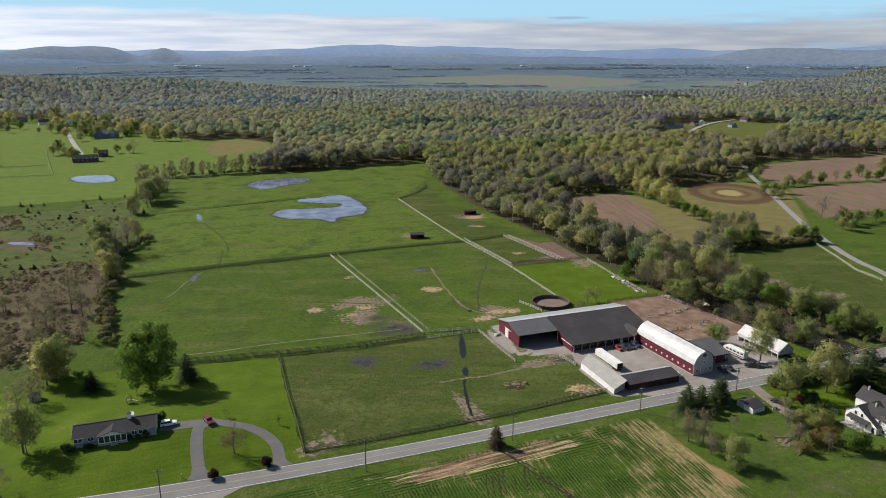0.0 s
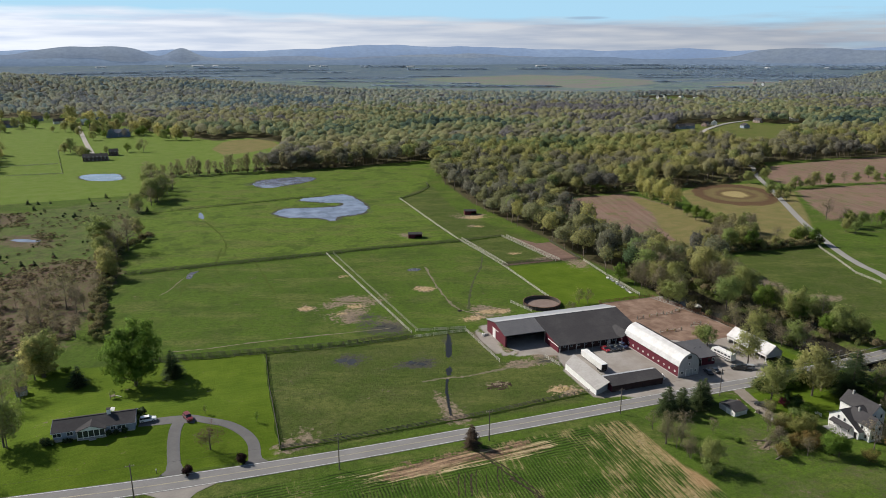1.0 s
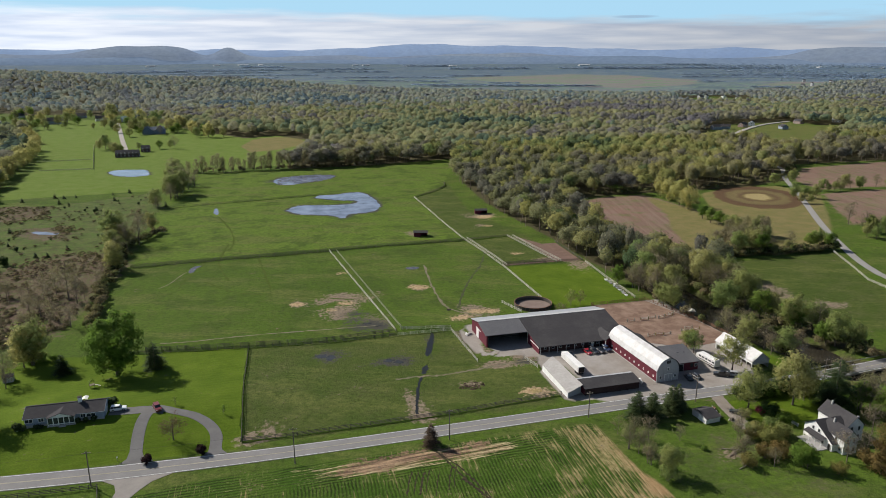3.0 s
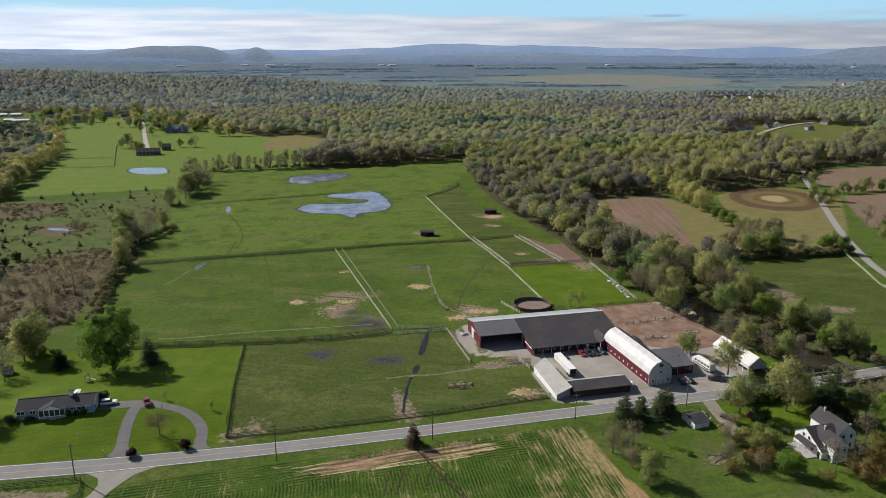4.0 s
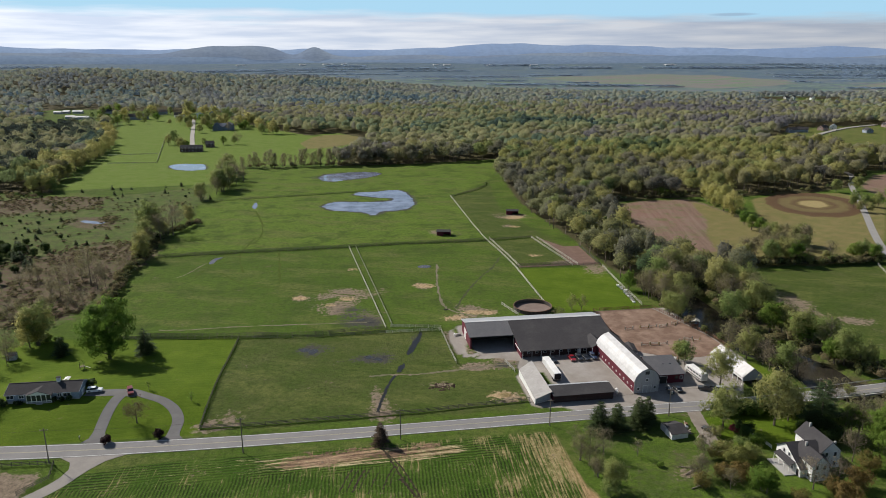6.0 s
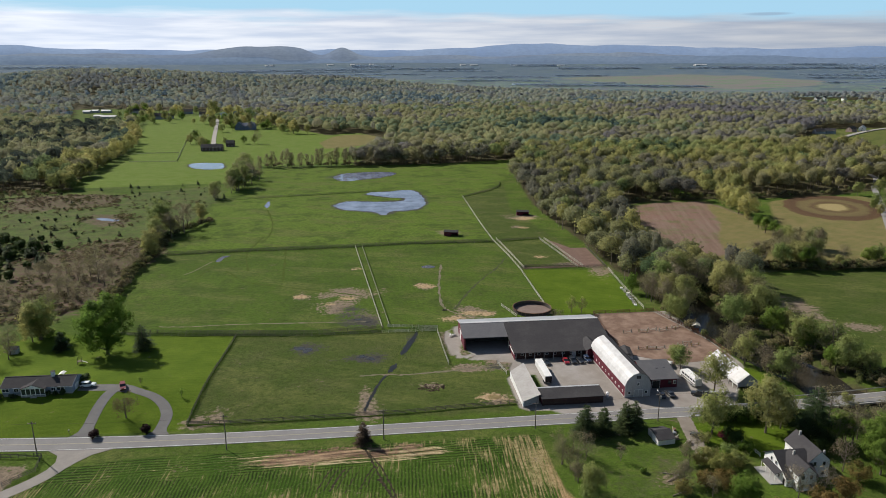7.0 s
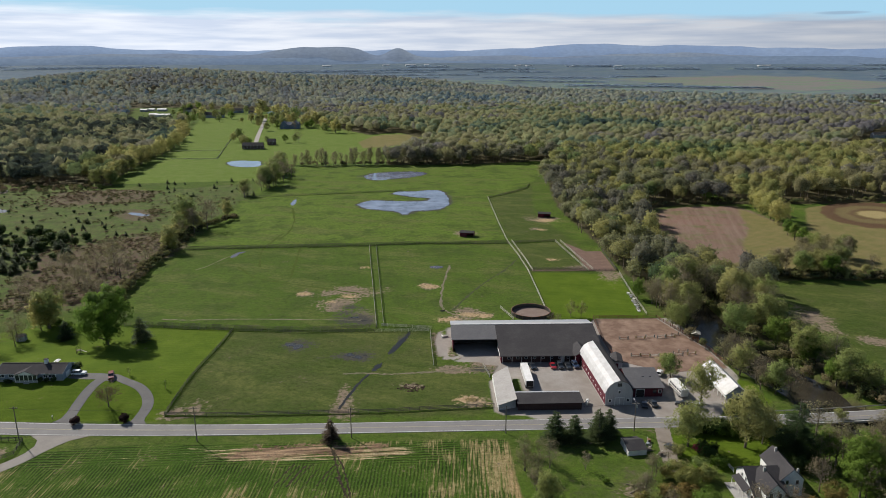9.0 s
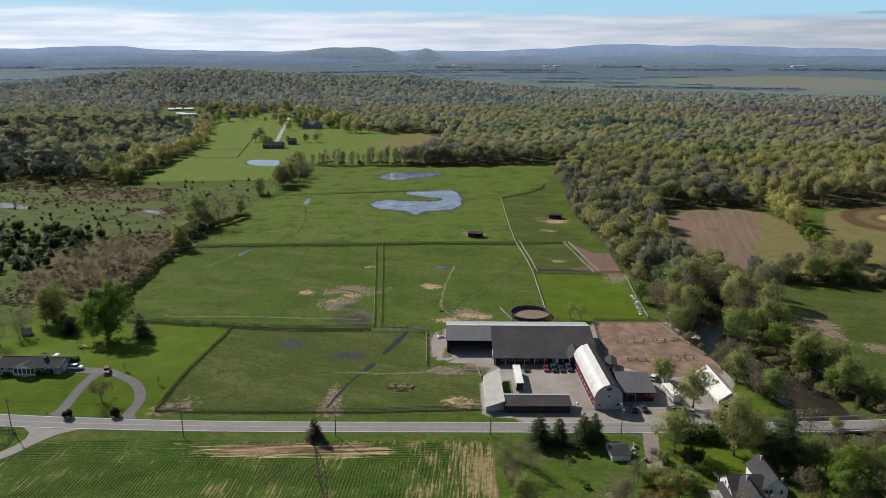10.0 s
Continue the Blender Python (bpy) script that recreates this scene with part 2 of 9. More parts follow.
M_ROOF_WHITE = surface("white_metal_roof", (0.55, 0.54, 0.53), (0.38, 0.355, 0.335), 0.35, 1.2, 0.5, spec=0.4, amount=0.6)
M_ROOF_GREY = surface("galvanised_roof", (0.42, 0.42, 0.43), (0.33, 0.33, 0.34), 0.2, 1.5, 0.45, 0.3, amount=0.5)
M_WHITE = surface("white_paint", (0.74, 0.73, 0.70), (0.55, 0.54, 0.52), 0.4, 2.0, 0.6)
M_GREY_BOARD = surface("weathered_boards", (0.40, 0.40, 0.40), (0.30, 0.29, 0.28), 0.5, 2.0, 0.85, stretch=(3, 3, 0.5))
M_SIDING = surface("grey_blue_siding", (0.25, 0.29, 0.35), (0.21, 0.24, 0.29), 0.5, 3.0, 0.7)
M_FENCE_PALE = surface("pale_fence_boards", (0.46, 0.44, 0.37), (0.34, 0.32, 0.27), 0.6, 3.0, 0.85)
M_FENCE_MOSS = surface("mossy_fence_boards", (0.24, 0.25, 0.16), (0.17, 0.18, 0.11), 0.6, 3.0, 0.9)
M_FENCE_DARK = surface("dark_fence_boards", (0.085, 0.075, 0.065), (0.15, 0.135, 0.115), 0.6, 3.0, 0.9)
M_POLE = surface("pole_timber", (0.16, 0.13, 0.105), (0.22, 0.19, 0.16), 0.6, 4.0, 0.9)
M_RUST = surface("rusty_steel", (0.17, 0.085, 0.05), (0.22, 0.13, 0.09), 0.6, 3.0, 0.8)
M_STEEL = surface("galvanised_steel", (0.50, 0.50, 0.50), (0.42, 0.42, 0.42), 0.8, 4.0, 0.4, 0.7)
# dark brown boards; on the long barn's front the colour carries its shade
M_DARK_BOARD = surface("brown_boards_with_shade", (0.045, 0.024, 0.022), (0.065, 0.04, 0.035), 0.4, 2.0, 0.85)
# near-black parts; inside openings the colour carries the shade
M_DARK = surface("dark_parts_and_inner_shade", (0.03, 0.028, 0.026), (0.05, 0.045, 0.04), 0.6, 3.0, 0.9)
M_RUBBER = surface("rubber", (0.03, 0.03, 0.03), (0.05, 0.05, 0.05), 0.8, 4.0, 0.85)
M_ROOF_BEIGE = surface("weathered_pale_roof", (0.37, 0.35, 0.325), (0.30, 0.28, 0.26), 0.3, 1.2, 0.6, amount=0.7)
M_ROOF_MID = surface("grey_sheet_roof", (0.105, 0.103, 0.108), (0.14, 0.135, 0.135), 0.2, 1.4, 0.6, amount=0.6)
M_CONCRETE = surface("concrete", (0.36, 0.35, 0.33), (0.28, 0.27, 0.25), 0.5, 3.0, 0.9)
M_DARK_BRICK = surface("dark_brick_wall", (0.10, 0.065, 0.065), (0.15, 0.11, 0.11), 0.5, 3.0, 0.9)
M_BLUE_WALL = surface("blue_grey_wall", (0.13, 0.17, 0.25), (0.17, 0.20, 0.27), 0.4, 3.0, 0.8)
M_ROOF_BLUE = surface("blue_slate_roof", (0.085, 0.105, 0.15), (0.12, 0.14, 0.18), 0.3, 2.0, 0.7)
M_BRICK = surface("chimney_brick", (0.30, 0.20, 0.17), (0.5, 0.47, 0.44), 0.8, 4.0, 0.9)
M_PATH = surface("trodden_path", (0.17, 0.14, 0.095), (0.080, 0.095, 0.035), 0.3, 2.0, 0.95, amount=0.8, bump=0.03)
M_DITCH = surface("dark_ditch_water", (0.012, 0.012, 0.011), (0.026, 0.024, 0.018), 0.3, 1.5, 0.35, spec=0.22, bump=0.01)
M_PEN = surface("dark_pen_sand", (0.135, 0.082, 0.062), (0.20, 0.135, 0.105), 0.2, 0.9, 0.95, bump=0.05)
M_PEN_GREY = surface("trodden_pen_sand", (0.17, 0.125, 0.105), (0.24, 0.185, 0.155), 0.25, 1.2, 0.95, bump=0.03)
M_SILT = surface("muddy_water", (0.075, 0.068, 0.06), (0.12, 0.11, 0.10), 0.3, 1.5, 0.25, spec=0.35, bump=0.01)
M_FENCE_FOOT = surface("grass_and_fence_shadow", (0.034, 0.058, 0.012), (0.060, 0.075, 0.022), 0.25, 2.2, 0.95, spec=0.0, amount=0.8, bump=0.15)
M_TROD = surface("trodden_grass", (0.066, 0.092, 0.022), (0.090, 0.105, 0.034), 0.2, 2.0, 0.95, spec=0.0, amount=0.8, bump=0.03)
M_MUCK = surface("stable_muck", (0.070, 0.045, 0.038), (0.13, 0.085, 0.065), 0.6, 3.0, 0.95, spec=0.05)
M_DIRT = surface("packed_dirt", (0.195, 0.165, 0.135), (0.27, 0.235, 0.20), 0.3, 2.2, 0.95, amount=0.7, bump=0.03)
M_RUT = surface("churned_soil", (0.034, 0.029, 0.020), (0.085, 0.064, 0.042), 0.9, 3.5, 0.95, spec=0.05, amount=0.8, bump=0.08)
M_FAINT = surface("soft_ditch_turf", (0.050, 0.062, 0.024), (0.075, 0.078, 0.042), 0.3, 1.6, 0.9, spec=0.1, amount=0.8, bump=0.03)
M_STRAW = surface("straw_bale", (0.42, 0.33, 0.16), (0.35, 0.25, 0.12), 0.8, 4.0, 0.95)


def glass_material():
    m, t, b = material("window_glass", 0.05, 0.0, 0.6)
    b.inputs["Base Color"].default_value = (0.03, 0.035, 0.04, 1)
    return m


def water_material(name, c, rough):
    m, t, b = material(name, rough, 0.0, 0.5)
    co = t.nodes.new("ShaderNodeNewGeometry").outputs["Position"]
    n = noise_node(t, co, 0.07, 3.0)
    link(t, mixed(t, ranged(t, n, 0.4, 0.65), c, tuple(1.7 * x for x in c)), b.inputs["Base Color"])
    b.inputs["IOR"].default_value = 1.33
    bumped(t, b, noise_node(t, co, 1.4, 2.0), 0.015)
    return m


def paint(name, c):
    m, t, b = material(name, 0.3, 0.0, 0.5)
    b.inputs["Base Color"].default_value = rgb(c)
    b.inputs["Coat Weight"].default_value = 0.6
    return m


M_GLASS = glass_material()
# murky base, with part of the sky's reflection put in as pale blue
M_WATER = water_material("pond_water", (0.115, 0.130, 0.175), 0.07)
M_POOL = water_material("paddock_pool_water", (0.030, 0.030, 0.028), 0.26)
M_CREEK = water_material("creek_water", (0.026, 0.023, 0.017), 0.12)
M_CARS = {k: paint("car_paint_" + k, c) for k, c in (("black", (0.02, 0.022, 0.025)), ("red", (0.30, 0.015, 0.02)), ("dark_red", (0.16, 0.02, 0.02)), ("silver", (0.32, 0.33, 0.34)), ("white", (0.75, 0.75, 0.75)), ("blue", (0.03, 0.05, 0.10)))}

# ---- plan ----
CREEK = [(222.4, 287.1), (222.3, 265.9), (222.5, 249.6), (223.4, 231.0), (226.1, 215.5), (231.0, 203.3), (233.9, 192.2), (233.8, 182.9)] + [(244.0, 168.0), (252.0, 150.0), (262.0, 125.0)]
POND = [(53.9, 503.6), (59.4, 515.0), (67.0, 517.8), (83.9, 514.7), (101.0, 513.6), (107.1, 519.1), (107.4, 525.7), (98.0, 529.7), (87.4, 536.3), (77.6, 545.2), (82.6, 553.9), (95.4, 554.0), (107.4, 559.3), (116.6, 557.5), (121.4, 539.4), (123.0, 516.1), (121.7, 499.2), (114.8, 484.3), (104.1, 480.5), (95.8, 478.2), (92.3, 469.5), (87.5, 468.6), (82.6, 478.8), (72.0, 482.6), (59.0, 490.8)]
POND_FAR = [(48.4, 631.5), (54.0, 646.1), (68.2, 653.3), (86.9, 656.4), (102.5, 650.2), (104.3, 640.0), (95.7, 628.9), (85.1, 621.6), (72.3, 615.0), (59.8, 608.6), (52.4, 615.8)]
POND_NORTH = [(-102.5, 723.3), (-98.6, 733.7), (-85.3, 735.0), (-70.6, 728.5), (-64.9, 709.0), (-63.7, 694.7), (-74.9, 689.9), (-88.8, 695.9), (-97.9, 708.0)]
POOLS = [[(2.4, 507.2), (2.8, 521.3), (4.3, 523.1), (6.3, 508.4), (5.3, 500.8)], [(-107.0, 477.3), (-104.4, 480.1), (-94.9, 475.1), (-89.7, 472.5), (-91.2, 468.0), (-100.8, 471.3)], [(106.2, 339.8), (109.9, 342.3), (114.2, 340.4), (112.8, 337.5), (108.5, 337.3)],
         [(-3.7, 360.6), (-3.5, 367.6), (-1.0, 372.5), (2.3, 372.5), (0.0, 368.9), (-1.1, 361.8)], [(-248.8, 556.5), (-248.9, 566.9), (-243.2, 569.6), (-238.5, 559.2), (-242.0, 551.5)], [(-234.1, 499.0), (-228.2, 503.3), (-212.7, 499.2), (-198.1, 489.2), (-196.8, 481.2), (-213.7, 487.0), (-223.7, 482.9)],
         [(98.5, 250.3), (98.6, 247.9), (97.1, 241.6), (94.5, 233.6), (91.6, 227.7), (90.5, 227.3), (91.8, 233.0), (94.0, 239.3), (96.6, 245.8)], [(88.6, 220.0), (88.8, 217.1), (87.1, 213.6), (85.6, 212.9), (86.8, 217.4)]]
MEADOWS = [[(-165.6, 597.6), (-42.9, 610.9), (-39.9, 700.8), (70.0, 725.7), (99.6, 841.1), (102.5, 935.6), (64.8, 998.2), (22.7, 977.5), (-6.2, 1026.2), (-51.6, 1098.7), (-164.6, 1355.7), (-304.3, 1299.9), (-233.3, 1004.6), (-188.8, 829.9), (-167.8, 690.6)]]
FRESH = [[(-34, 388), (153, 391), (153, 526), (196, 590), (246, 720), (150, 690), (-30, 690), (-36, 560)]]
LAWNS = [[(-75, 178.2), (24, 178.2), (25, 254), (-8, 258), (-48, 262), (-75, 250)],
         [(159, 262), (199, 262), (203, 326), (159, 328)],
         [(178, 150), (188, 146), (214, 152), (216, 167), (176, 167)],
         [(209, 212), (216, 200), (217, 185), (213, 182), (210, 200)]]
CROP = [(-300, -100), (300, -100), (200, 60), (133, 110), (129.5, 140), (128, 166), (20, 165.5), (-6, 162), (-30, 140), (-300, 140)]
CROP_EDGE = [(135.6, 171.6), (134.6, 159.1), (132.9, 144.4), (130.8, 130.5)]
SCRUB = [(-210.0, 584.8), (-120.6, 559.2), (-47.9, 598.4), (-35.2, 543.3), (-41.0, 461.8), (-36.9, 401.8), (-39.2, 359.7), (-42.9, 330.6), (-48.0, 281.4), (-55.6, 271.8)] + [(-110, 255), (-260, 260), (-330, 420), (-330, 580)]
BRUSH = [[(-200.2, 561.2), (-156.3, 570.3), (-138.5, 571.5), (-115.7, 556.1), (-110.7, 524.3), (-137.4, 514.1), (-174.7, 499.9)], [(-115.1, 368.9), (-95.2, 389.1), (-75.5, 411.4), (-45.4, 416.1), (-37.8, 397.0), (-40.0, 366.0), (-43.8, 334.3), (-49.1, 284.8), (-64.0, 278.2), (-85.7, 285.3)], [(-116.6, 489.1), (-90.4, 491.1), (-79.3, 468.9), (-83.2, 451.1), (-106.2, 461.4)]]
PLOUGH = [[(254.8, 448.6), (274.7, 477.2), (296.0, 487.0), (333.6, 489.3), (338.3, 466.9), (341.8, 428.8), (341.8, 393.3), (335.5, 368.5), (303.9, 335.8), (280.0, 321.1), (257.5, 320.8), (247.0, 340.0), (248.8, 379.4)],
          [(561.0, 570.9), (669.0, 584.7), (760.3, 590.9), (814.0, 581.7), (665.2, 471.6), (599.6, 461.7), (541.9, 470.0), (490.4, 470.6), (502.7, 516.9)],
          [(477.9, 455.0), (527.6, 457.0), (591.4, 455.1), (663.7, 438.3), (540, 372), (483.0, 368.0), (440, 363.5), (417.0, 361.0), (440, 400)]]
TAN = [[(382.7, 481.5), (422.5, 498.2), (468.2, 493.7), (471.8, 449.0), (404.2, 366.9), (364.2, 322.2), (315.4, 308.9), (307.9, 314.3), (325.2, 368.6)], [(251.6, 334.8), (311.0, 357.1), (307.9, 314.3), (267.6, 309.7)], [(331.2, 483.5), (336.4, 459.8), (339.7, 424.2), (340.5, 390.7), (332.3, 368.4), (289.9, 330.7), (272.1, 325.7), (292.2, 379.9), (313.9, 420.9)], [(18.3, 889.6), (34.3, 961.6), (64.7, 983.7), (94.5, 957.2), (100.6, 898.0), (62.9, 847.9), (30.0, 833.0)]]
HILL_MEADOW = [(1600, 1960), (1760, 1880), (2080, 2160), (2200, 2400), (2060, 2460), (1740, 2120)]
VILLAGE = [(1020, 1470), (1110, 1350), (1230, 1490), (1290, 1600), (1240, 1700), (1120, 1680)]
GREEN_RIGHT = [(265.2, 302.1), (301.5, 307.4), (352.4, 309.0), (334.7, 279.2), (319.7, 236.8), (311.1, 209.5), (280.5, 205.3), (248.0, 213.5), (258.4, 241.1), (270.1, 269.6)]
CLEAR_FAR = [(564.7, 819.5), (626.5, 841.5), (752.2, 975.5), (921.2, 1015.5), (901.4, 953.4), (968.6, 928.9), (815.0, 804.7), (658.6, 682.5), (602.7, 658.6), (664.8, 776.0), (605.8, 776.8)]
CLEAR_NORTH = [(-515.4, 1513.5), (-270.6, 1440.4), (-170.7, 1395.1), (-148.2, 1249.4), (-274.7, 1157.3), (-341.8, 1119.6), (-387.2, 1160.9)]
ROUGH = [(133, 128), (134, 162), (152, 163), (158, 154), (172, 150), (178, 140), (186, 120), (160, 90), (133, 95)]
DULL = [[(158, 330), (200, 330), (192, 400), (182, 470), (185, 500), (197, 585), (154, 526), (156, 400)], [(24, 180), (120, 180), (126, 184), (126, 206), (116, 214), (108, 217), (106, 251), (26, 252)], GREEN_RIGHT]
YARD = [(118, 222), (112, 247), (113, 254), (172, 254), (176, 262), (210, 262), (213, 236), (214, 205), (196, 177.2), (170, 176.6), (140, 176.4), (136, 179.4), (126.5, 181.5), (126.5, 206), (116, 214), (110, 224), (108, 238), (110, 250), (113, 250), (113, 226)]
# bare or worn spots: x, y, half width, half depth
SOIL = [(157.6, 139.4, 3.2, 1.8), (169, 141, 3, 2), (150, 163, 5, 1.5)] + [(x, y, a, b) for (x, y), a, b in zip([(47.3, 298.2), (105.4, 307.4), (71.3, 339.1), (64.2, 284.4), (74.6, 271.8), (65.1, 277.0), (123.6, 273.4), (130.8, 266.2), (117.7, 263.8), (186.1, 450.3), (129.4, 411.5), (174.5, 421.7), (119.2, 190.4), (122.3, 187.8), (30.6, 185.0), (25.2, 182.3), (115.4, 214.1), (125.0, 214.3), (100.2, 201.2), (77.8, 192.1), (77.7, 183.4), (159.3, 258.8), (199.0, 325.7), (185.5, 336.9), (269.6, 258.1), (282.0, 234.6)] + [(68.3, 300.6), (78.3, 266.2), (117.8, 212.9)],
        (3, 4, 3, 9, 7, 6, 6, 4, 7, 12, 7, 5, 4, 6, 5, 3.5, 6, 5, 5, 3, 4, 4, 7, 12, 7, 9, 14, 7, 12), (4, 5, 3, 9, 6, 5, 5, 4, 4, 9, 5, 5, 2, 3, 5, 3, 2.5, 2.5, 2.5, 11, 5, 4, 12, 3, 17, 5, 8, 9, 3))]
# hay and straw spread out in the paddocks
HAY = [(105.9, 307.9, 5.5, 4.0), (73.0, 340.2, 5.0, 2.8), (67.9, 294.6, 5.0, 3.4), (61, 287, 3.5, 2.4), (71, 274.5, 4.5, 2.0), (122.6, 268.3, 4.8, 3.0), (130.3, 266.7, 4.2, 3.0), (114.8, 263.0, 6.5, 3.0), (118.0, 190.7, 5.0, 2.4), (123.5, 187.2, 4.5, 1.8), (174.0, 351.9, 5.0, 3.2), (186.5, 446.0, 9.0, 6.0), (179, 420, 4.0, 4.0), (47.3, 298.0, 3.8, 2.8)]
WET = [(x, y, a, b) for (x, y), a, b in zip([(56.0, 236.9), (76.5, 226.8), (79.4, 224.8), (95.9, 242.4), (92.0, 231.8), (88.5, 222.1), (81.6, 204.6), (79.0, 194.6), (124.0, 213.6), (52.5, 633.8), (116.9, 502.2), (72.2, 272.2)] + [(75.9, 264.5), (71.4, 278.8)], (7, 8, 6, 1.6, 1.6, 0.1, 0.1, 0.1, 4.5, 10, 8, 8, 10, 6), (6, 5, 4, 5, 5, 0.1, 0.1, 0.1, 2.4, 12, 15, 6, 9, 4))]
RUTS = [([(76.6, 164), (78.3, 161), (80.4, 153), (82.4, 145.5), (84.2, 139), (85, 128)], 0.8), ([(78.6, 161), (81.9, 153.4), (84.0, 145.9), (85.6, 139), (86.6, 128)], 0.6),
        ([(81.0, 148), (83.0, 144), (84.8, 138.5), (85.6, 132)], 0.9)] + [([(x + 3.6, 153.5 + j), (x + 1.9, 149.5 + j), (x, 143.5 + j)], w) for x, j, w in ((65.2, 1.0, 0.5), (66.9, 0.6, 0.35), (68.5, 0.2, 0.6), (70.2, 0.9, 0.35), (72.4, -1.2, 0.3), (76.3, 0.4, 0.45), (77.9, 1.2, 0.35))]
PATHS = [([(109, 246), (110.5, 236), (112, 228), (117, 223), (126, 219), (136, 216)], 2.6)]


def inside(poly, x, y):
    """Signed distance to a polygon's edge, positive inside."""
    d, odd = np.full(x.shape, 1e9), np.zeros(x.shape, bool)
    for (x0, y0), (x1, y1) in zip(poly, poly[1:] + poly[:1]):
        ex, ey = x1 - x0, y1 - y0
        u = np.clip(((x - x0) * ex + (y - y0) * ey) / (ex * ex + ey * ey + 1e-9), 0, 1)
        d = np.minimum(d, np.hypot(x - x0 - u * ex, y - y0 - u * ey))
        with np.errstate(divide="ignore", invalid="ignore"):
            cross = ((y0 > y) != (y1 > y)) & (x < ex * (y - y0) / (ey if abs(ey) > 1e-9 else 1e-9) + x0)
        odd ^= cross
    return np.where(odd, d, -d)


def line_distance(line, x, y):
    d = np.full(x.shape, 1e9)
    for (x0, y0), (x1, y1) in zip(line, line[1:]):
        ex, ey = x1 - x0, y1 - y0
        u = np.clip(((x - x0) * ex + (y - y0) * ey) / (ex * ex + ey * ey + 1e-9), 0, 1)
        d = np.minimum(d, np.hypot(x - x0 - u * ex, y - y0 - u * ey))
    return d


def hills(x, y):
    """The lie of the land: a knoll under the ranch house, a wooded hill to the north-west, low swells further off."""
    z = 4.4 * np.exp(-(((x + 20) / 45) ** 2 + ((y - 203) / 22) ** 2))
    z = z + 62 * np.exp(-(((x + 660) / 480) ** 2 + ((y - 2050) / 330) ** 2))
    z = z + 22 * np.exp(-(((x + 60) / 330) ** 2 + ((y - 2350) / 300) ** 2))
    s = np.clip((np.hypot(x, y) - 3600) / 1300, 0, 1)
    z = z + np.where(y > 0, 62 * s * s * (3 - 2 * s), 0)
    return z + np.where(y > 760, 3.0 * np.sin(x / 310.0 + 1) * np.clip((y - 760) / 600, 0, 1), 0)


WOOD_BELT = [(206, 283), (203, 325), (203, 360), (202, 402), (200, 430), (198, 495), (208, 592), (245, 722), (150, 697), (60, 695), (62, 712), (250, 770), (330, 640), (330, 498), (268, 496), (248, 440), (243, 395), (240, 338), (256, 308), (262, 285), (236, 275), (222, 290)]
CREEK_WOOD = [(236, 283.7), (236, 253.6), (237, 233.9), (240, 214.6), (246.7, 203.8), (244.6, 190.3), (254, 190), (251, 207), (248, 220.6), (251, 237.9), (253, 262.8), (257, 288.5), (257, 301)]
NORTH_EDGE = [(-330, 1420), (-205, 1370), (-60, 1050), (60, 905), (62, 720), (150, 698), (250, 750), (330, 640), (335, 498), (395, 505), (450, 512), (515, 545), (560, 590), (760, 590), (900, 600), (1100, 640), (5000, 900), (5000, 4900), (-5000, 4900), (-5000, 700), (-420, 640), (-300, 590), (-170, 592), (-205, 850), (-318, 1270)]
VALLEY_FIELD = [(955.9, 3377.5), (1373.6, 3580.6), (1848.0, 3395.7), (1973.0, 2804.6), (1670.1, 2389.7), (1318.5, 2224.7), (1188.7, 2381.6), (1081.2, 2714.7)]
VALLEY = [(-5000, 2200), (-1500, 2500), (-900, 2700), (-500, 2550), (0, 2350), (350, 2150), (900, 1850), (1500, 1750), (2050, 2150), (5000, 3600), (5000, 4900), (-5000, 4900)]


def axis(lo, dense, hi, grow):
    """Grid lines: even steps inside, ever wider ones towards both ends."""
    mid = []
    for a, b, step in dense:
        mid += list(np.arange(a, b, step))
    mid.append(dense[-1][1])
    left, right, s = [], [], dense[0][2]
    while (left[-1] if left else mid[0]) > lo:
        s *= grow
        left.append((left[-1] if left else mid[0]) - s)
    s = dense[-1][2]
    while (right[-1] if right else mid[-1]) < hi:
        s *= grow
        right.append((right[-1] if right else mid[-1]) + s)
    return np.array(left[::-1] + mid + right)


def mesh_from(name, verts, faces, mats, smooth=False, index=None):
    me = bpy.data.meshes.new(name)
    me.from_pydata(verts.tolist() if hasattr(verts, "tolist") else verts, [], faces.tolist() if hasattr(faces, "tolist") else faces)
    for m in mats:
        me.materials.append(m)
    if index is not None:
        me.polygons.foreach_set("material_index", index)
    if smooth:
        me.polygons.foreach_set("use_smooth", [True] * len(me.polygons))
    me.update()
    return me


def attribute(me, name, values):
    a = me.attributes.new(name, "FLOAT", "POINT")
    a.data.foreach_set("value", np.ascontiguousarray(values, np.float32))


def wave_rows(t, coords, angle, spacing, distort=1.5):
    r = t.nodes.new("ShaderNodeVectorRotate")
    r.rotation_type, r.inputs["Angle"].default_value = "Z_AXIS", radians(angle)
    link(t, coords, r.inputs["Vector"])
    w = t.nodes.new("ShaderNodeTexWave")
    w.wave_type, w.bands_direction = "BANDS", "X"
    w.inputs["Scale"].default_value = 0.314 / spacing
    w.inputs["Distortion"].default_value, w.inputs["Detail"].default_value, w.inputs["Detail Scale"].default_value = distort, 2.0, 0.6
    link(t, r.outputs[0], w.inputs["Vector"])
    return w.outputs["Fac"]


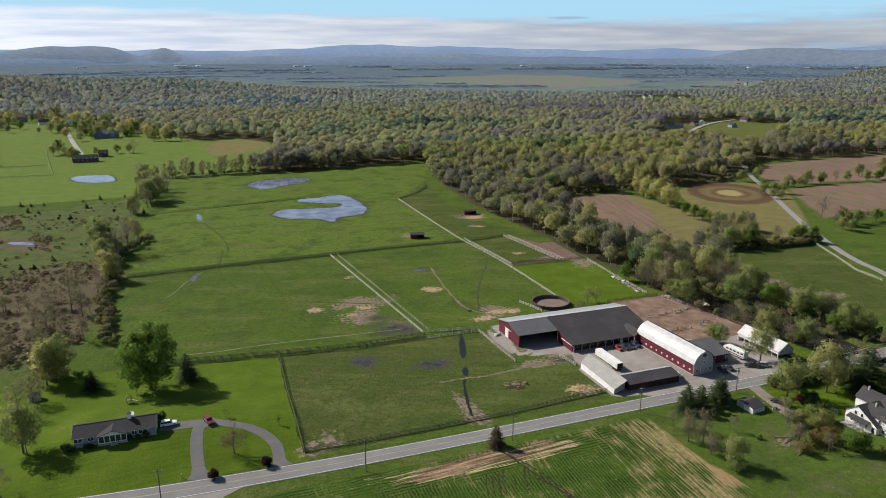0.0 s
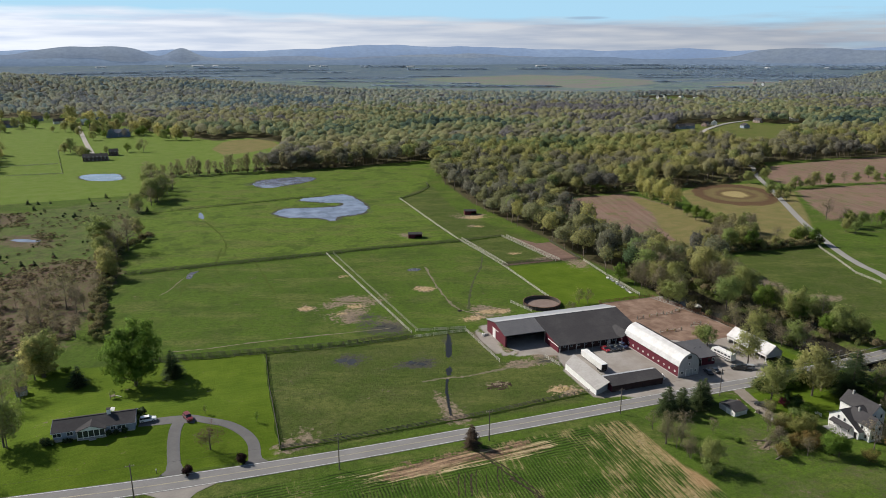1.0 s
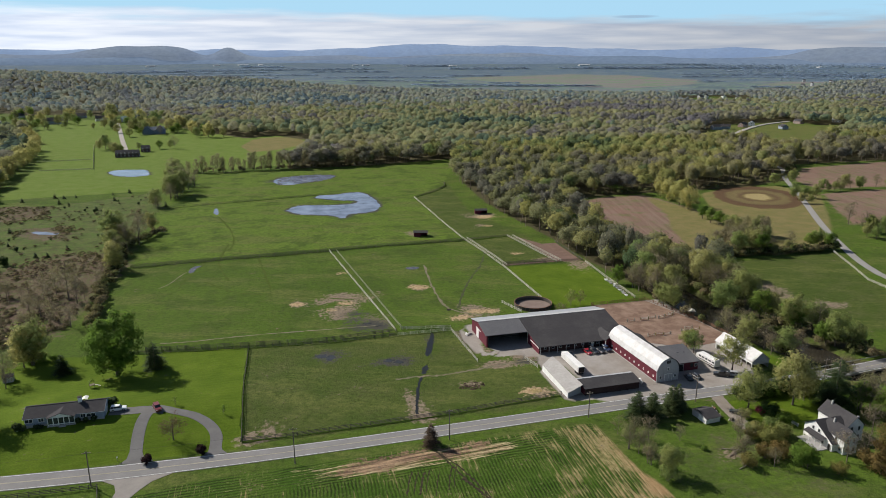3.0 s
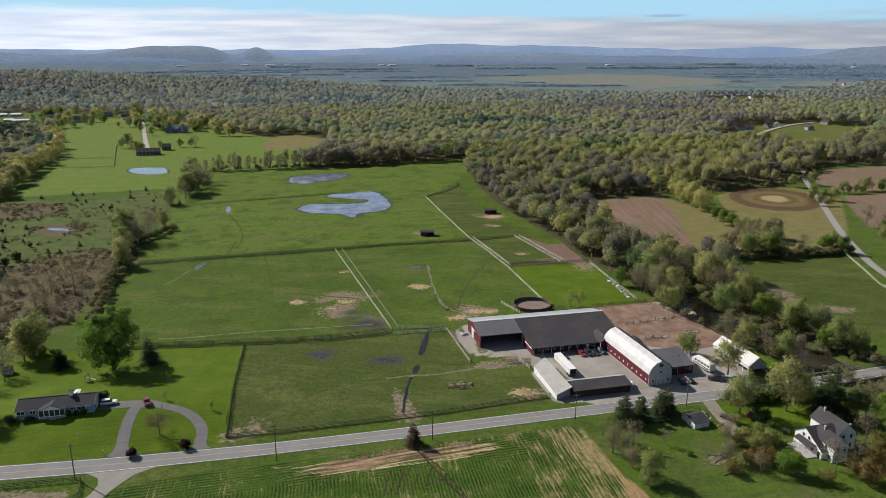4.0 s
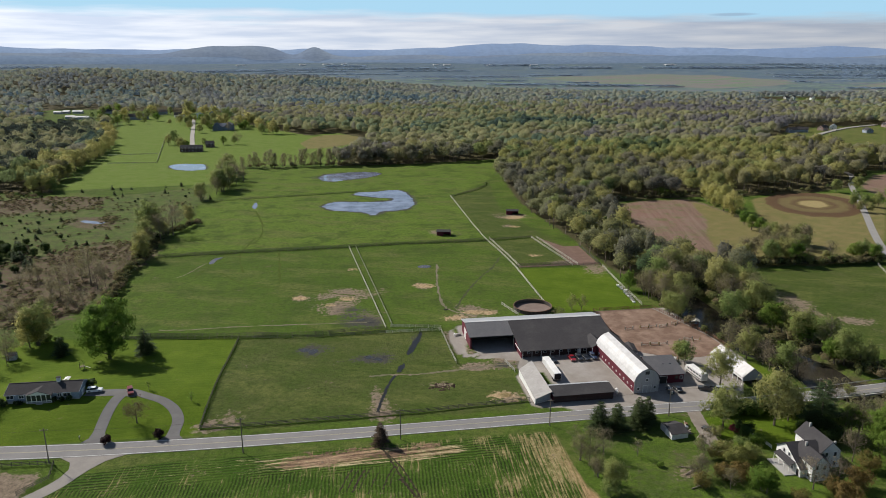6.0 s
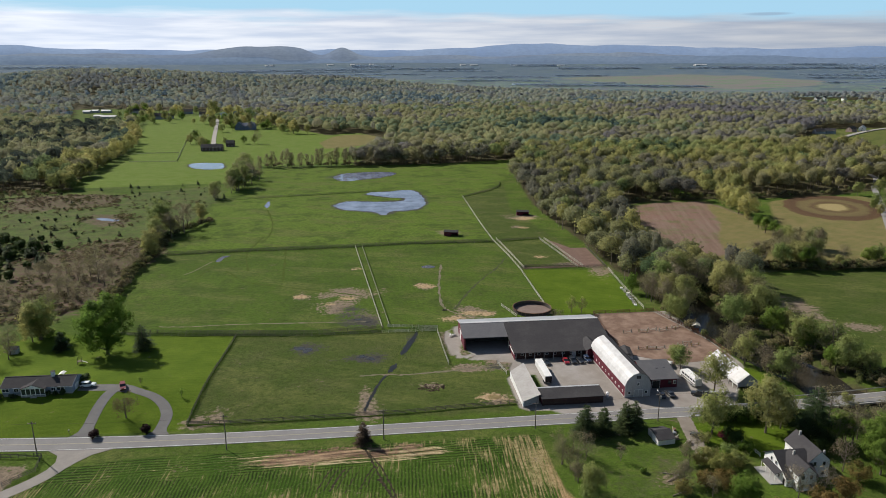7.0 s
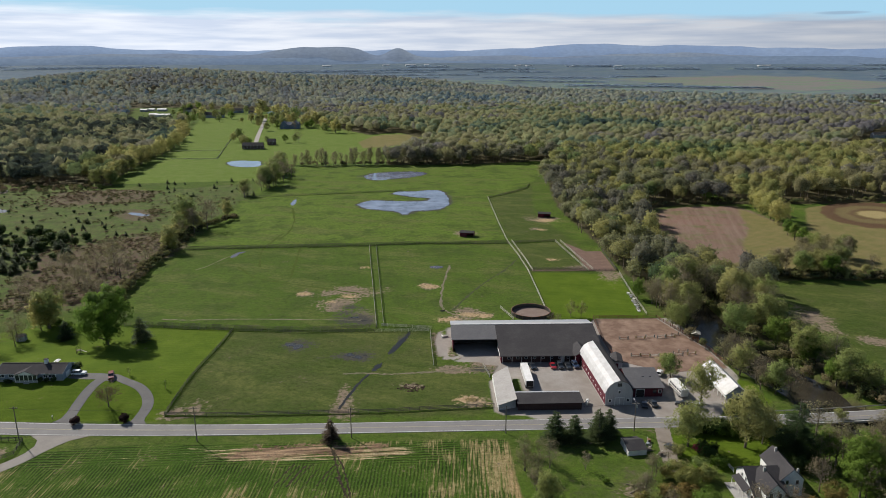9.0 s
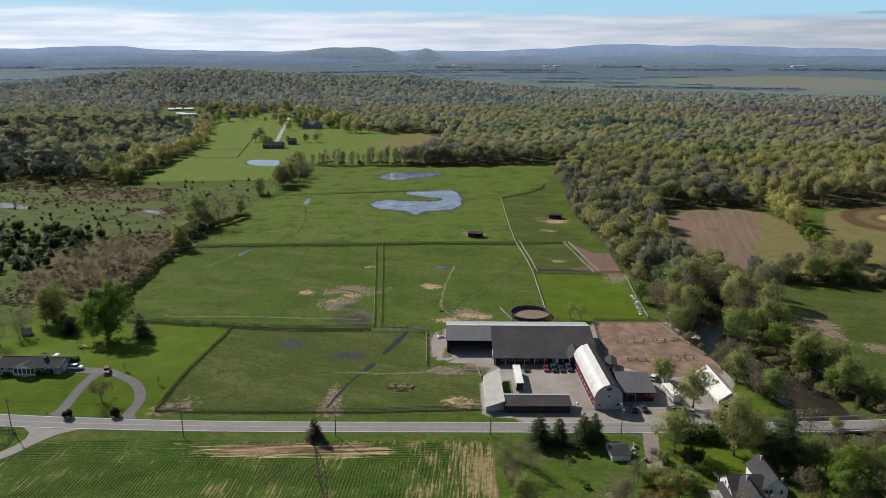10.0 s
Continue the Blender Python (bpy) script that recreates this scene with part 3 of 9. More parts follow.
def stretched(t, coords, angle, sx, sy):
    r = t.nodes.new("ShaderNodeVectorRotate")
    r.rotation_type, r.inputs["Angle"].default_value = "Z_AXIS", radians(angle)
    link(t, coords, r.inputs["Vector"])
    v = t.nodes.new("ShaderNodeVectorMath")
    v.operation, v.inputs[1].default_value = "MULTIPLY", (sx, sy, 1)
    link(t, r.outputs[0], v.inputs[0])
    return v.outputs[0]


def ground_material():
    m, t, b = material("ground", 0.95, 0.0, 0.05)
    co = t.nodes.new("ShaderNodeNewGeometry").outputs["Position"]
    big, mid, fine, tuft = noise_node(t, co, 0.012, 4), noise_node(t, co, 0.09, 5), noise_node(t, co, 0.7, 4), noise_node(t, co, 2.6, 3)

    def cover(name, soft=0.5):
        a = t.nodes.new("ShaderNodeAttribute")
        a.attribute_name = name
        j = math_node(t, "ADD", a.outputs["Fac"], ranged(t, mid, 0.25, 0.75, -0.28 * soft, 0.28 * soft))
        j = math_node(t, "ADD", j, ranged(t, fine, 0.25, 0.75, -0.28 * soft, 0.28 * soft))
        return ranged(t, j, 0.36, 0.64)

    # grazed pasture
    col = mixed(t, ranged(t, big, 0.36, 0.64), (0.066, 0.112, 0.015), (0.088, 0.140, 0.019))
    col = mixed(t, ranged(t, mid, 0.50, 0.72, 0.0, 0.55), col, (0.068, 0.084, 0.020))
    col = mixed(t, cover("fresh", 0.6), col, mixed(t, ranged(t, mid, 0.35, 0.65), (0.098, 0.158, 0.020), (0.122, 0.176, 0.027)))
    # cropped, duller paddocks
    dull = mixed(t, ranged(t, mid, 0.38, 0.62), (0.063, 0.091, 0.018), (0.084, 0.098, 0.030))
    col = mixed(t, cover("dull", 0.8), col, dull)
    # uneven growth: rank, thin and yellowed patches
    mott = noise_node(t, co, 0.05, 9, 0.78)
    col = mixed(t, ranged(t, mott, 0.50, 0.58, 0.0, 0.75), col, (0.050, 0.080, 0.015))
    thin = noise_node(t, stretched(t, co, 20, 0.02, 0.06), 1.0, 8, 0.75)
    col = mixed(t, ranged(t, thin, 0.50, 0.60, 0.0, 0.75), col, (0.125, 0.140, 0.040))
    col = mixed(t, ranged(t, noise_node(t, co, 1.0, 4, 0.7), 0.57, 0.66, 0.0, 0.6), col, (0.045, 0.060, 0.016))
    # tussocks, dung and trodden spots
    clump = noise_node(t, co, 0.38, 5, 0.7)
    col = mixed(t, ranged(t, clump, 0.52, 0.70, 0.0, 0.6), col, (0.036, 0.062, 0.009))
    col = mixed(t, ranged(t, noise_node(t, co, 0.22, 6, 0.75), 0.57, 0.70, 0.0, 0.6), col, (0.105, 0.112, 0.034))
    col = mixed(t, ranged(t, noise_node(t, co, 0.62, 6, 0.78), 0.49, 0.58, 0.0, 0.52), col, (0.036, 0.058, 0.012))
    col = mixed(t, ranged(t, noise_node(t, co, 0.8, 5, 0.75), 0.53, 0.62, 0.0, 0.32), col, (0.130, 0.160, 0.042))
    # mown lawn and hay meadow, with mowing stripes
    rows = wave_rows(t, co, 84, 2.2, 0.8)
    lawn = mixed(t, ranged(t, mid, 0.35, 0.7), (0.064, 0.108, 0.008), (0.104, 0.152, 0.014))
    lawn = mixed(t, ranged(t, rows, 0.3, 0.7, 0.0, 0.22), lawn, (0.105, 0.148, 0.018))
    col = mixed(t, cover("lawn", 0.25), col, lawn)
    col = mixed(t, cover("meadow", 0.3), col, mixed(t, ranged(t, mid, 0.35, 0.65), (0.108, 0.165, 0.023), (0.138, 0.185, 0.042)))
    # young crop in rows with straw between: rows run north, the headland along the road
    crop = mixed(t, ranged(t, mid, 0.38, 0.62), (0.046, 0.092, 0.011), (0.070, 0.118, 0.017))
    across, along = wave_rows(t, co, 3, 0.95, 3.0), wave_rows(t, co, 88, 1.25, 3.5)
    xyz = t.nodes.new("ShaderNodeSeparateXYZ")
    link(t, co, xyz.inputs[0])
    head = ranged(t, math_node(t, "ADD", xyz.outputs["Y"], ranged(t, mid, 0.3, 0.7, -3.0, 3.0)), 153.0, 156.0)
    furrow = mixed(t, head, across, along)
    crop = mixed(t, math_node(t, "MULTIPLY", ranged(t, furrow, 0.35, 0.75), ranged(t, noise_node(t, co, 0.06, 5, 0.7), 0.36, 0.60, 0.15, 0.9)), crop, (0.018, 0.028, 0.008))
    streak = noise_node(t, stretched(t, co, 3, 1.5, 0.085), 1.0, 6, 0.7)
    patch = noise_node(t, co, 0.045, 4, 0.6)
    east = ranged(t, xyz.outputs["X"], 70.0, 118.0, -0.06, 0.17)
    straw = math_node(t, "ADD", ranged(t, streak, 0.3, 0.7, -0.46, 0.46), math_node(t, "ADD", ranged(t, patch, 0.35, 0.7, -0.30, 0.30), east))
    straw_col = mixed(t, ranged(t, fine, 0.35, 0.65), (0.21, 0.155, 0.075), (0.42, 0.33, 0.175))
    crop = mixed(t, ranged(t, straw, 0.08, 0.38, 0.0, 0.85), crop, straw_col)
    a = t.nodes.new("ShaderNodeAttribute")
    a.attribute_name = "swath"
    lines = noise_node(t, stretched(t, co, -3, 0.05, 0.9), 1.0, 6, 0.75)
    sw = math_node(t, "ADD", math_node(t, "MULTIPLY", a.outputs["Fac"], 0.66), ranged(t, lines, 0.3, 0.7, -0.62, 0.22))
    crop = mixed(t, ranged(t, sw, 0.25, 0.35, 0.0, 0.95), crop, mixed(t, ranged(t, lines, 0.48, 0.58), (0.18, 0.115, 0.065), (0.52, 0.42, 0.25)))
    a = t.nodes.new("ShaderNodeAttribute")
    a.attribute_name = "stubble"
    comb = noise_node(t, stretched(t, co, 3, 1.1, 0.05), 1.0, 6, 0.72)
    stub = math_node(t, "ADD", a.outputs["Fac"], math_node(t, "ADD", ranged(t, comb, 0.3, 0.7, -0.30, 0.30), ranged(t, mid, 0.3, 0.7, -0.16, 0.16)))
    crop = mixed(t, ranged(t, stub, 0.30, 0.68, 0.0, 0.92), crop, mixed(t, ranged(t, comb, 0.40, 0.64), (0.27, 0.165, 0.085), (0.45, 0.315, 0.175)))
    crop = mixed(t, cover("tilled", 1.6), crop, mixed(t, ranged(t, lines, 0.42, 0.62), (0.095, 0.058, 0.042), (0.42, 0.285, 0.18)))
    fleck = noise_node(t, co, 0.9, 6, 0.75)
    crop = mixed(t, ranged(t, fleck, 0.56, 0.66, 0.0, 0.6), crop, (0.19, 0.185, 0.085))
    crop = mixed(t, ranged(t, fleck, 0.36, 0.44, 0.6, 0.0), crop, (0.030, 0.050, 0.012))
    col = mixed(t, cover("crop", 0.2), col, crop)
    # rough scrub: brown stems over grass
    scrub = mixed(t, ranged(t, mid, 0.42, 0.62), (0.084, 0.128, 0.029), (0.108, 0.130, 0.042))
    scrub = mixed(t, ranged(t, noise_node(t, co, 0.11, 8, 0.75), 0.47, 0.60, 0.0, 0.75), scrub, (0.058, 0.068, 0.026))
    scrub = mixed(t, ranged(t, clump, 0.54, 0.66, 0.0, 0.75), scrub, (0.105, 0.082, 0.055))
    scrub = mixed(t, ranged(t, fine, 0.52, 0.7, 0.0, 0.5), scrub, (0.060, 0.055, 0.030))
    col = mixed(t, cover("scrub", 1.0), col, scrub)
    brush = mixed(t, ranged(t, mid, 0.40, 0.62), (0.112, 0.072, 0.058), (0.140, 0.105, 0.076))
    brush = mixed(t, ranged(t, clump, 0.46, 0.58, 0.0, 0.8), brush, (0.090, 0.108, 0.036))
    col = mixed(t, cover("brush", 1.5), col, brush)
    # ploughed and harvested fields
    drills = wave_rows(t, co, -62, 3.4, 2.0)
    plough = mixed(t, ranged(t, big, 0.42, 0.58), (0.215, 0.130, 0.100), (0.185, 0.122, 0.090))
    plough = mixed(t, ranged(t, drills, 0.3, 0.8, 0.0, 0.35), plough, (0.21, 0.155, 0.12))
    plough = mixed(t, ranged(t, mid, 0.52, 0.66, 0.0, 0.7), plough, (0.125, 0.14, 0.05))
    plough = mixed(t, ranged(t, noise_node(t, stretched(t, co, 30, 0.02, 0.045), 1.0, 5, 0.65), 0.54, 0.66, 0.0, 0.6), plough, (0.150, 0.150, 0.062))
    drag = noise_node(t, stretched(t, co, 15, 0.32, 0.02), 1.0, 6, 0.7)
    plough = mixed(t, ranged(t, drag, 0.46, 0.66, 0.0, 0.45), plough, (0.27, 0.200, 0.160))
    plough = mixed(t, ranged(t, drag, 0.30, 0.44, 0.4, 0.0), plough, (0.12, 0.078, 0.058))
    col = mixed(t, cover("plough", 1.1), col, plough)
    tan = mixed(t, ranged(t, mid, 0.35, 0.65), (0.20, 0.165, 0.07), (0.14, 0.14, 0.045))
    tan = mixed(t, ranged(t, drills, 0.4, 0.9, 0.0, 0.3), tan, (0.24, 0.19, 0.10))
    col = mixed(t, cover("tan", 0.5), col, tan)
    # dirt track oval in the stubble field
    a = t.nodes.new("ShaderNodeAttribute")
    a.attribute_name = "oval"
    ring = t.nodes.new("ShaderNodeValToRGB")
    e = ring.color_ramp.elements
    e[0].position, e[0].color, e[1].position, e[1].color = 0.13, rgb((0.33, 0.265, 0.125)), 0.5, rgb((0.115, 0.072, 0.040))
    for pos, c in ((0.16, (0.16, 0.125, 0.055)), (0.20, (0.115, 0.075, 0.042)), (0.26, (0.165, 0.130, 0.060)), (0.33, (0.150, 0.118, 0.055)), (0.37, (0.105, 0.066, 0.038))):
        e.new(pos).color = rgb(c)
    wander = math_node(t, "ADD", a.outputs["Fac"], ranged(t, mid, 0.25, 0.75, -0.07, 0.07))
    link(t, math_node(t, "MULTIPLY", wander, 0.5), ring.inputs[0])
    col = mixed(t, ranged(t, wander, 0.97, 1.02, 1.0, 0.0), col, ring.outputs[0])
    # bare soil, wet mud, gravel, woodland floor
    soil = mixed(t, ranged(t, fine, 0.35, 0.65), (0.155, 0.122, 0.088), (0.26, 0.205, 0.15))
    col = mixed(t, cover("soil", 1.3), col, soil)
    col = mixed(t, cover("hay", 0.9), col, mixed(t, ranged(t, fine, 0.35, 0.65), (0.31, 0.215, 0.125), (0.46, 0.34, 0.205)))
    col = mixed(t, cover("wet", 1.2), col, mixed(t, fine, (0.044, 0.045, 0.038), (0.085, 0.082, 0.068)))
    gravel = mixed(t, ranged(t, mid, 0.35, 0.65), (0.315, 0.292, 0.268), (0.225, 0.197, 0.170))
    col = mixed(t, cover("gravel", 0.35), col, mixed(t, ranged(t, fine, 0.45, 0.7, 0.0, 0.3), gravel, (0.23, 0.20, 0.175)))
    floor_col = mixed(t, ranged(t, fine, 0.35, 0.65), (0.085, 0.062, 0.042), (0.060, 0.068, 0.025))
    col = mixed(t, cover("wood", 0.6), col, floor_col)
    # valley fields in long strips, distance haze put into their colours as blue
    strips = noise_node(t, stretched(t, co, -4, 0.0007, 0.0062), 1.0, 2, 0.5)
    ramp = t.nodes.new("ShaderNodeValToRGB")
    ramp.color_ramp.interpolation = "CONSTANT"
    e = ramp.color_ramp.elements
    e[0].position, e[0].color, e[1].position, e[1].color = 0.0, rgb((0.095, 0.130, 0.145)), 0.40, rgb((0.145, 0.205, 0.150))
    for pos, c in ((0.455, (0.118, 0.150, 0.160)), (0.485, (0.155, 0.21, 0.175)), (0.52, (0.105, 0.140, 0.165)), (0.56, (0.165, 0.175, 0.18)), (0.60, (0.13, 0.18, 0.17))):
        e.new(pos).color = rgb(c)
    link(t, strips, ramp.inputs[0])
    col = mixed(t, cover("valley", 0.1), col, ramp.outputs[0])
    # the far side turns a stronger haze blue, put in as colour
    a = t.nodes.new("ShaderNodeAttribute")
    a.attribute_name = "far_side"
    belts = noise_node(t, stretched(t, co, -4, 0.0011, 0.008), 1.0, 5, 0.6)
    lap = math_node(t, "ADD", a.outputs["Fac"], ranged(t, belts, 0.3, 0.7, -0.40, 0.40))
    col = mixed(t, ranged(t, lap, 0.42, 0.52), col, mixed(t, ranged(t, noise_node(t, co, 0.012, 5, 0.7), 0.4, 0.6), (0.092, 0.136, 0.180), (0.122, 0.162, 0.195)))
    long_rows = noise_node(t, stretched(t, co, -3, 0.0006, 0.011), 1.0, 2, 0.5)
    col = mixed(t, cover("field", 0.1), col, mixed(t, ranged(t, long_rows, 0.44, 0.52), (0.155, 0.205, 0.14), (0.195, 0.180, 0.170)))
    grit = math_node(t, "SUBTRACT", 1.0, math_node(t, "MULTIPLY", cover("gravel", 0.2), 0.8))
    col = mixed(t, math_node(t, "MULTIPLY", ranged(t, tuft, 0.38, 0.62, 0.0, 0.50), grit), col, mixed(t, 0.55, col, (0.0, 0.0, 0.0)))
    link(t, col, b.inputs["Base Color"])
    h = math_node(t, "ADD", math_node(t, "MULTIPLY", tuft, 0.5), fine)
    smooth = math_node(t, "MAXIMUM", cover("gravel", 0.2), math_node(t, "MULTIPLY", cover("lawn", 0.2), 0.5))
    h = math_node(t, "MULTIPLY", h, math_node(t, "SUBTRACT", 1.0, math_node(t, "MULTIPLY", smooth, 0.85)))
    bumped(t, b, h, 0.46, 0.9)
    return m


def build_ground():
    xs = axis(-5200, [(-330, -110, 7), (-110, 260, 2.5), (260, 520, 6)], 5200, 1.10)
    ys = axis(-5200, [(-300, 96, 40), (96, 300, 2.5), (300, 420, 3), (420, 770, 6)], 4980, 1.06)
    X, Y = np.meshgrid(xs, ys)
    x, y = X.ravel(), Y.ravel()

    def zone(polys, soft):
        w = np.zeros(x.shape)
        for p in polys:
            w = np.maximum(w, np.clip(0.5 + inside(p, x, y) / (2 * soft), 0, 1))
        return w

    def spots(rows):
        w = np.zeros(x.shape)
        for cx, cy, a, b in rows:
            w = np.maximum(w, np.clip(0.9 - 0.52 * np.hypot((x - cx) / a, (y - cy) / b), 0, 1))
        return w

    creek = line_distance(CREEK, x, y)
    z = hills(x, y)
    z = z - 2.2 * np.clip(1 - (creek - 8.0) / 3.5, 0, 1)
    n = len(xs)
    idx = np.arange(len(x)).reshape(len(ys), n)
    faces = np.stack([idx[:-1, :-1], idx[:-1, 1:], idx[1:, 1:], idx[1:, :-1]], -1).reshape(-1, 4)
    me = mesh_from("ground", np.stack([x, y, z], -1), faces, [ground_material()], True)
    wood = np.maximum.reduce([np.clip(0.5 + (np.maximum(inside(WOOD_BELT, x, y), inside(NORTH_EDGE, x, y)) - 4) / 8, 0, 1), 0.8 * zone([CREEK_WOOD], 5), 0.7 * zone([[(232, 252), (236, 232), (240, 212), (245, 190), (262, 186), (260, 215), (250, 238), (244, 256)]], 3), 0.62 * np.clip(1.5 - (creek - 8) / 4, 0, 1)]) * (1 - zone([CLEAR_FAR, CLEAR_NORTH, HILL_MEADOW, VILLAGE] + MEADOWS, 6))
    valley = zone([VALLEY], 60)
    open_field = np.maximum(zone([VALLEY_FIELD], 40), zone([HILL_MEADOW], 10))
    wood = np.maximum(wood, 0.8 * zone([[(246, 452), (272, 482), (296, 492), (336, 494), (392, 494), (452, 500), (505, 520), (560, 592), (515, 550), (450, 520), (330, 506), (262, 500)]], 4)) * (1 - valley)
    soil = np.maximum(spots(SOIL), 0.92 * zone([[(-75, 125), (-40, 132), (-18, 151), (-14.5, 156.5), (-14, 163.5), (-24, 166), (-75, 172)]], 1.5))
    for line, width in PATHS:
        soil = np.maximum(soil, np.clip(0.95 - 0.5 * line_distance(line, x, y) / width, 0, 1))
    wet = spots(WET)
    wet = np.maximum(wet, np.clip(1.0 - (creek - 8.5) / 2.5, 0, 1) * 0.7)
    for p in (POND, POND_FAR, POND_NORTH):
        wet = np.maximum(wet, np.clip(0.78 + inside(p, x, y) / 7, 0, 1))
    ox, oy = 419.0, 458.0
    r = np.hypot(((x - ox) * 0.82 - (y - oy) * 0.57) / 34, ((x - ox) * 0.57 + (y - oy) * 0.82) / 47)
    attribute(me, "lawn", zone(LAWNS, 1.0))
    attribute(me, "dull", zone(DULL, 3))
    attribute(me, "fresh", zone(FRESH, 5))
    attribute(me, "meadow", zone(MEADOWS, 3))
    attribute(me, "crop", zone([CROP], 1.0))
    attribute(me, "swath", np.exp(-((y - 159.8) / 4.2) ** 2) * np.clip((x - 0) / 60, 0.25, 1) * np.clip((110 - x) / 14, 0, 1))
    attribute(me, "scrub", np.maximum(zone([SCRUB], 6), 0.42 * zone([ROUGH], 4)))
    attribute(me, "brush", zone(BRUSH, 9))
    attribute(me, "plough", zone(PLOUGH, 6))
    attribute(me, "tan", np.maximum(zone(TAN, 4), 0.47 * zone([CLEAR_FAR], 8)))
    attribute(me, "oval", np.clip(r, 0, 2))
    edge = line_distance(CROP_EDGE, x, y)
    attribute(me, "tilled", spots([(x0, y0, a, b) for (x0, y0), a, b in zip([(56.0, 159.0), (64.5, 160.8), (73.0, 161.3), (82.0, 160.8), (91.0, 163.4)], (9, 10, 10, 9, 7), (2.0, 3.2, 3.4, 2.8, 1.4))]))
    attribute(me, "stubble", np.clip(1.05 - edge / 8.0, 0, 1))
    attribute(me, "soil", soil)
    attribute(me, "hay", spots(HAY))
    attribute(me, "wet", wet)
    attribute(me, "gravel", zone([YARD], 1.2) * (1 - zone([[(133.6, 190.5), (137.6, 190.5), (137.2, 207), (133.6, 205)], [(106.5, 226), (112.0, 222.0), (120, 219.6), (124, 216.8), (117, 214.5), (107.5, 216)], [(113, 215), (122, 220.4), (130.5, 216), (127.6, 205), (114, 205)]], 0.8)))
    attribute(me, "wood", wood)
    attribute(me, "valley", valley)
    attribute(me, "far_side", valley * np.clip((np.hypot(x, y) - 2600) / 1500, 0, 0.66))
    attribute(me, "field", open_field)
    tagged(new("ground", me), "rolling farmland with pasture, lawn, crops and bare soil", "ground", kind="structure")


build_ground()

# ---- making things ----


def rise(x, y):
    return float(hills(np.array(float(x)), np.array(float(y))))


def thing(name, x, y, z=0.0, rz=0.0, label="", category="", group="", kind=""):
    ob = new(name)
    ob.matrix_world = pose(x, y, z + rise(x, y), 0, 0, rz)
    ob.empty_display_size = 0.5
    return tagged(ob, label, category, group, kind)


def part(name, bm, mat, parent, label=""):
    me = bpy.data.meshes.new(name)
    if isinstance(bm, bmesh.types.BMesh):
        bmesh.ops.recalc_face_normals(bm, faces=bm.faces)
        bm.to_mesh(me)
        bm.free()
        me.materials.append(mat)
    else:
        me = bm
    ob = new(name, me)
    ob.parent = parent
    return tagged(ob, label)


def shared(name, me, parent, m):
    """One more piece on a mesh that alike pieces share."""
    ob = new(name, me)
    ob.parent = parent
    ob.matrix_local = m
    return ob


def box(bm, x0, x1, y0, y1, z0, z1, bevel=0.0):
    r = bmesh.ops.create_cube(bm, size=1.0)
    bmesh.ops.transform(bm, matrix=Matrix.Translation(((x0 + x1) / 2, (y0 + y1) / 2, (z0 + z1) / 2)) @ Matrix.Diagonal((x1 - x0, y1 - y0, z1 - z0, 1)), verts=r["verts"])
    if bevel:
        bmesh.ops.bevel(bm, geom=list({e for v in r["verts"] for e in v.link_edges}), offset=bevel, segments=1, affect="EDGES")
    return bm


def cyl(bm, x, y, z0, z1, r0, r1=None, seg=8):
    r = bmesh.ops.create_cone(bm, cap_ends=True, segments=seg, radius1=r0, radius2=r0 if r1 is None else r1, depth=z1 - z0)
    bmesh.ops.translate(bm, verts=r["verts"], vec=(x, y, (z0 + z1) / 2))
    return r["verts"]


def prism(bm, profile, a0, a1, along="y"):
    """A profile of (across, height) drawn out along an axis."""
    put = (lambda u, w, a: (u, a, w)) if along == "y" else (lambda u, w, a: (a, u, w))
    lo, hi = [bm.verts.new(put(u, w, a0)) for u, w in profile], [bm.verts.new(put(u, w, a1)) for u, w in profile]
    n = len(profile)
    bm.faces.new(lo), bm.faces.new(hi[::-1])
    for i in range(n):
        bm.faces.new((lo[i], lo[(i + 1) % n], hi[(i + 1) % n], hi[i]))
    return bm


def strip(profile, thick):
    """A bent sheet's cross-section, as a closed profile of that thickness."""
    return profile + [(u, w + thick) for u, w in profile[::-1]]


def fresh():
    return bmesh.new()


def bar(bm, p, q, w, h):
    """A beam between two points."""
    p, q = Vector(p), Vector(q)
    d = q - p
    r = bmesh.ops.create_cube(bm, size=1.0)
    m = Matrix.Translation((p + q) / 2) @ d.to_track_quat("X", "Z").to_matrix().to_4x4() @ Matrix.Diagonal((d.length, w, h, 1))
    bmesh.ops.transform(bm, matrix=m, verts=r["verts"])
    return bm


# ---- roads, drives, water ----


def ribbon(line, width, z0, z1):
    """A flat strip along a line, with thickness."""
    bm, rows = fresh(), []
    pts = [Vector((*p, 0)) for p in line]
    for i, p in enumerate(pts):
        d = (pts[min(i + 1, len(pts) - 1)] - pts[max(i - 1, 0)]).normalized()
        s = Vector((-d.y, d.x, 0)) * width / 2
        n = max(1, int(width))
        row = [(p + s * (1 - 2 * k / n), z1) for k in range(n + 1)] + [(p - s * 1.03, z0), (p + s * 1.03, z0)]
        rows.append([bm.verts.new((q.x, q.y, dz + rise(q.x, q.y))) for q, dz in row])
    m = len(rows[0])
    for a, b in zip(rows, rows[1:]):
        for k in range(m):
            bm.faces.new((a[k], a[(k + 1) % m], b[(k + 1) % m], b[k]))
    bm.faces.new(rows[0]), bm.faces.new(rows[-1][::-1])
    return bm


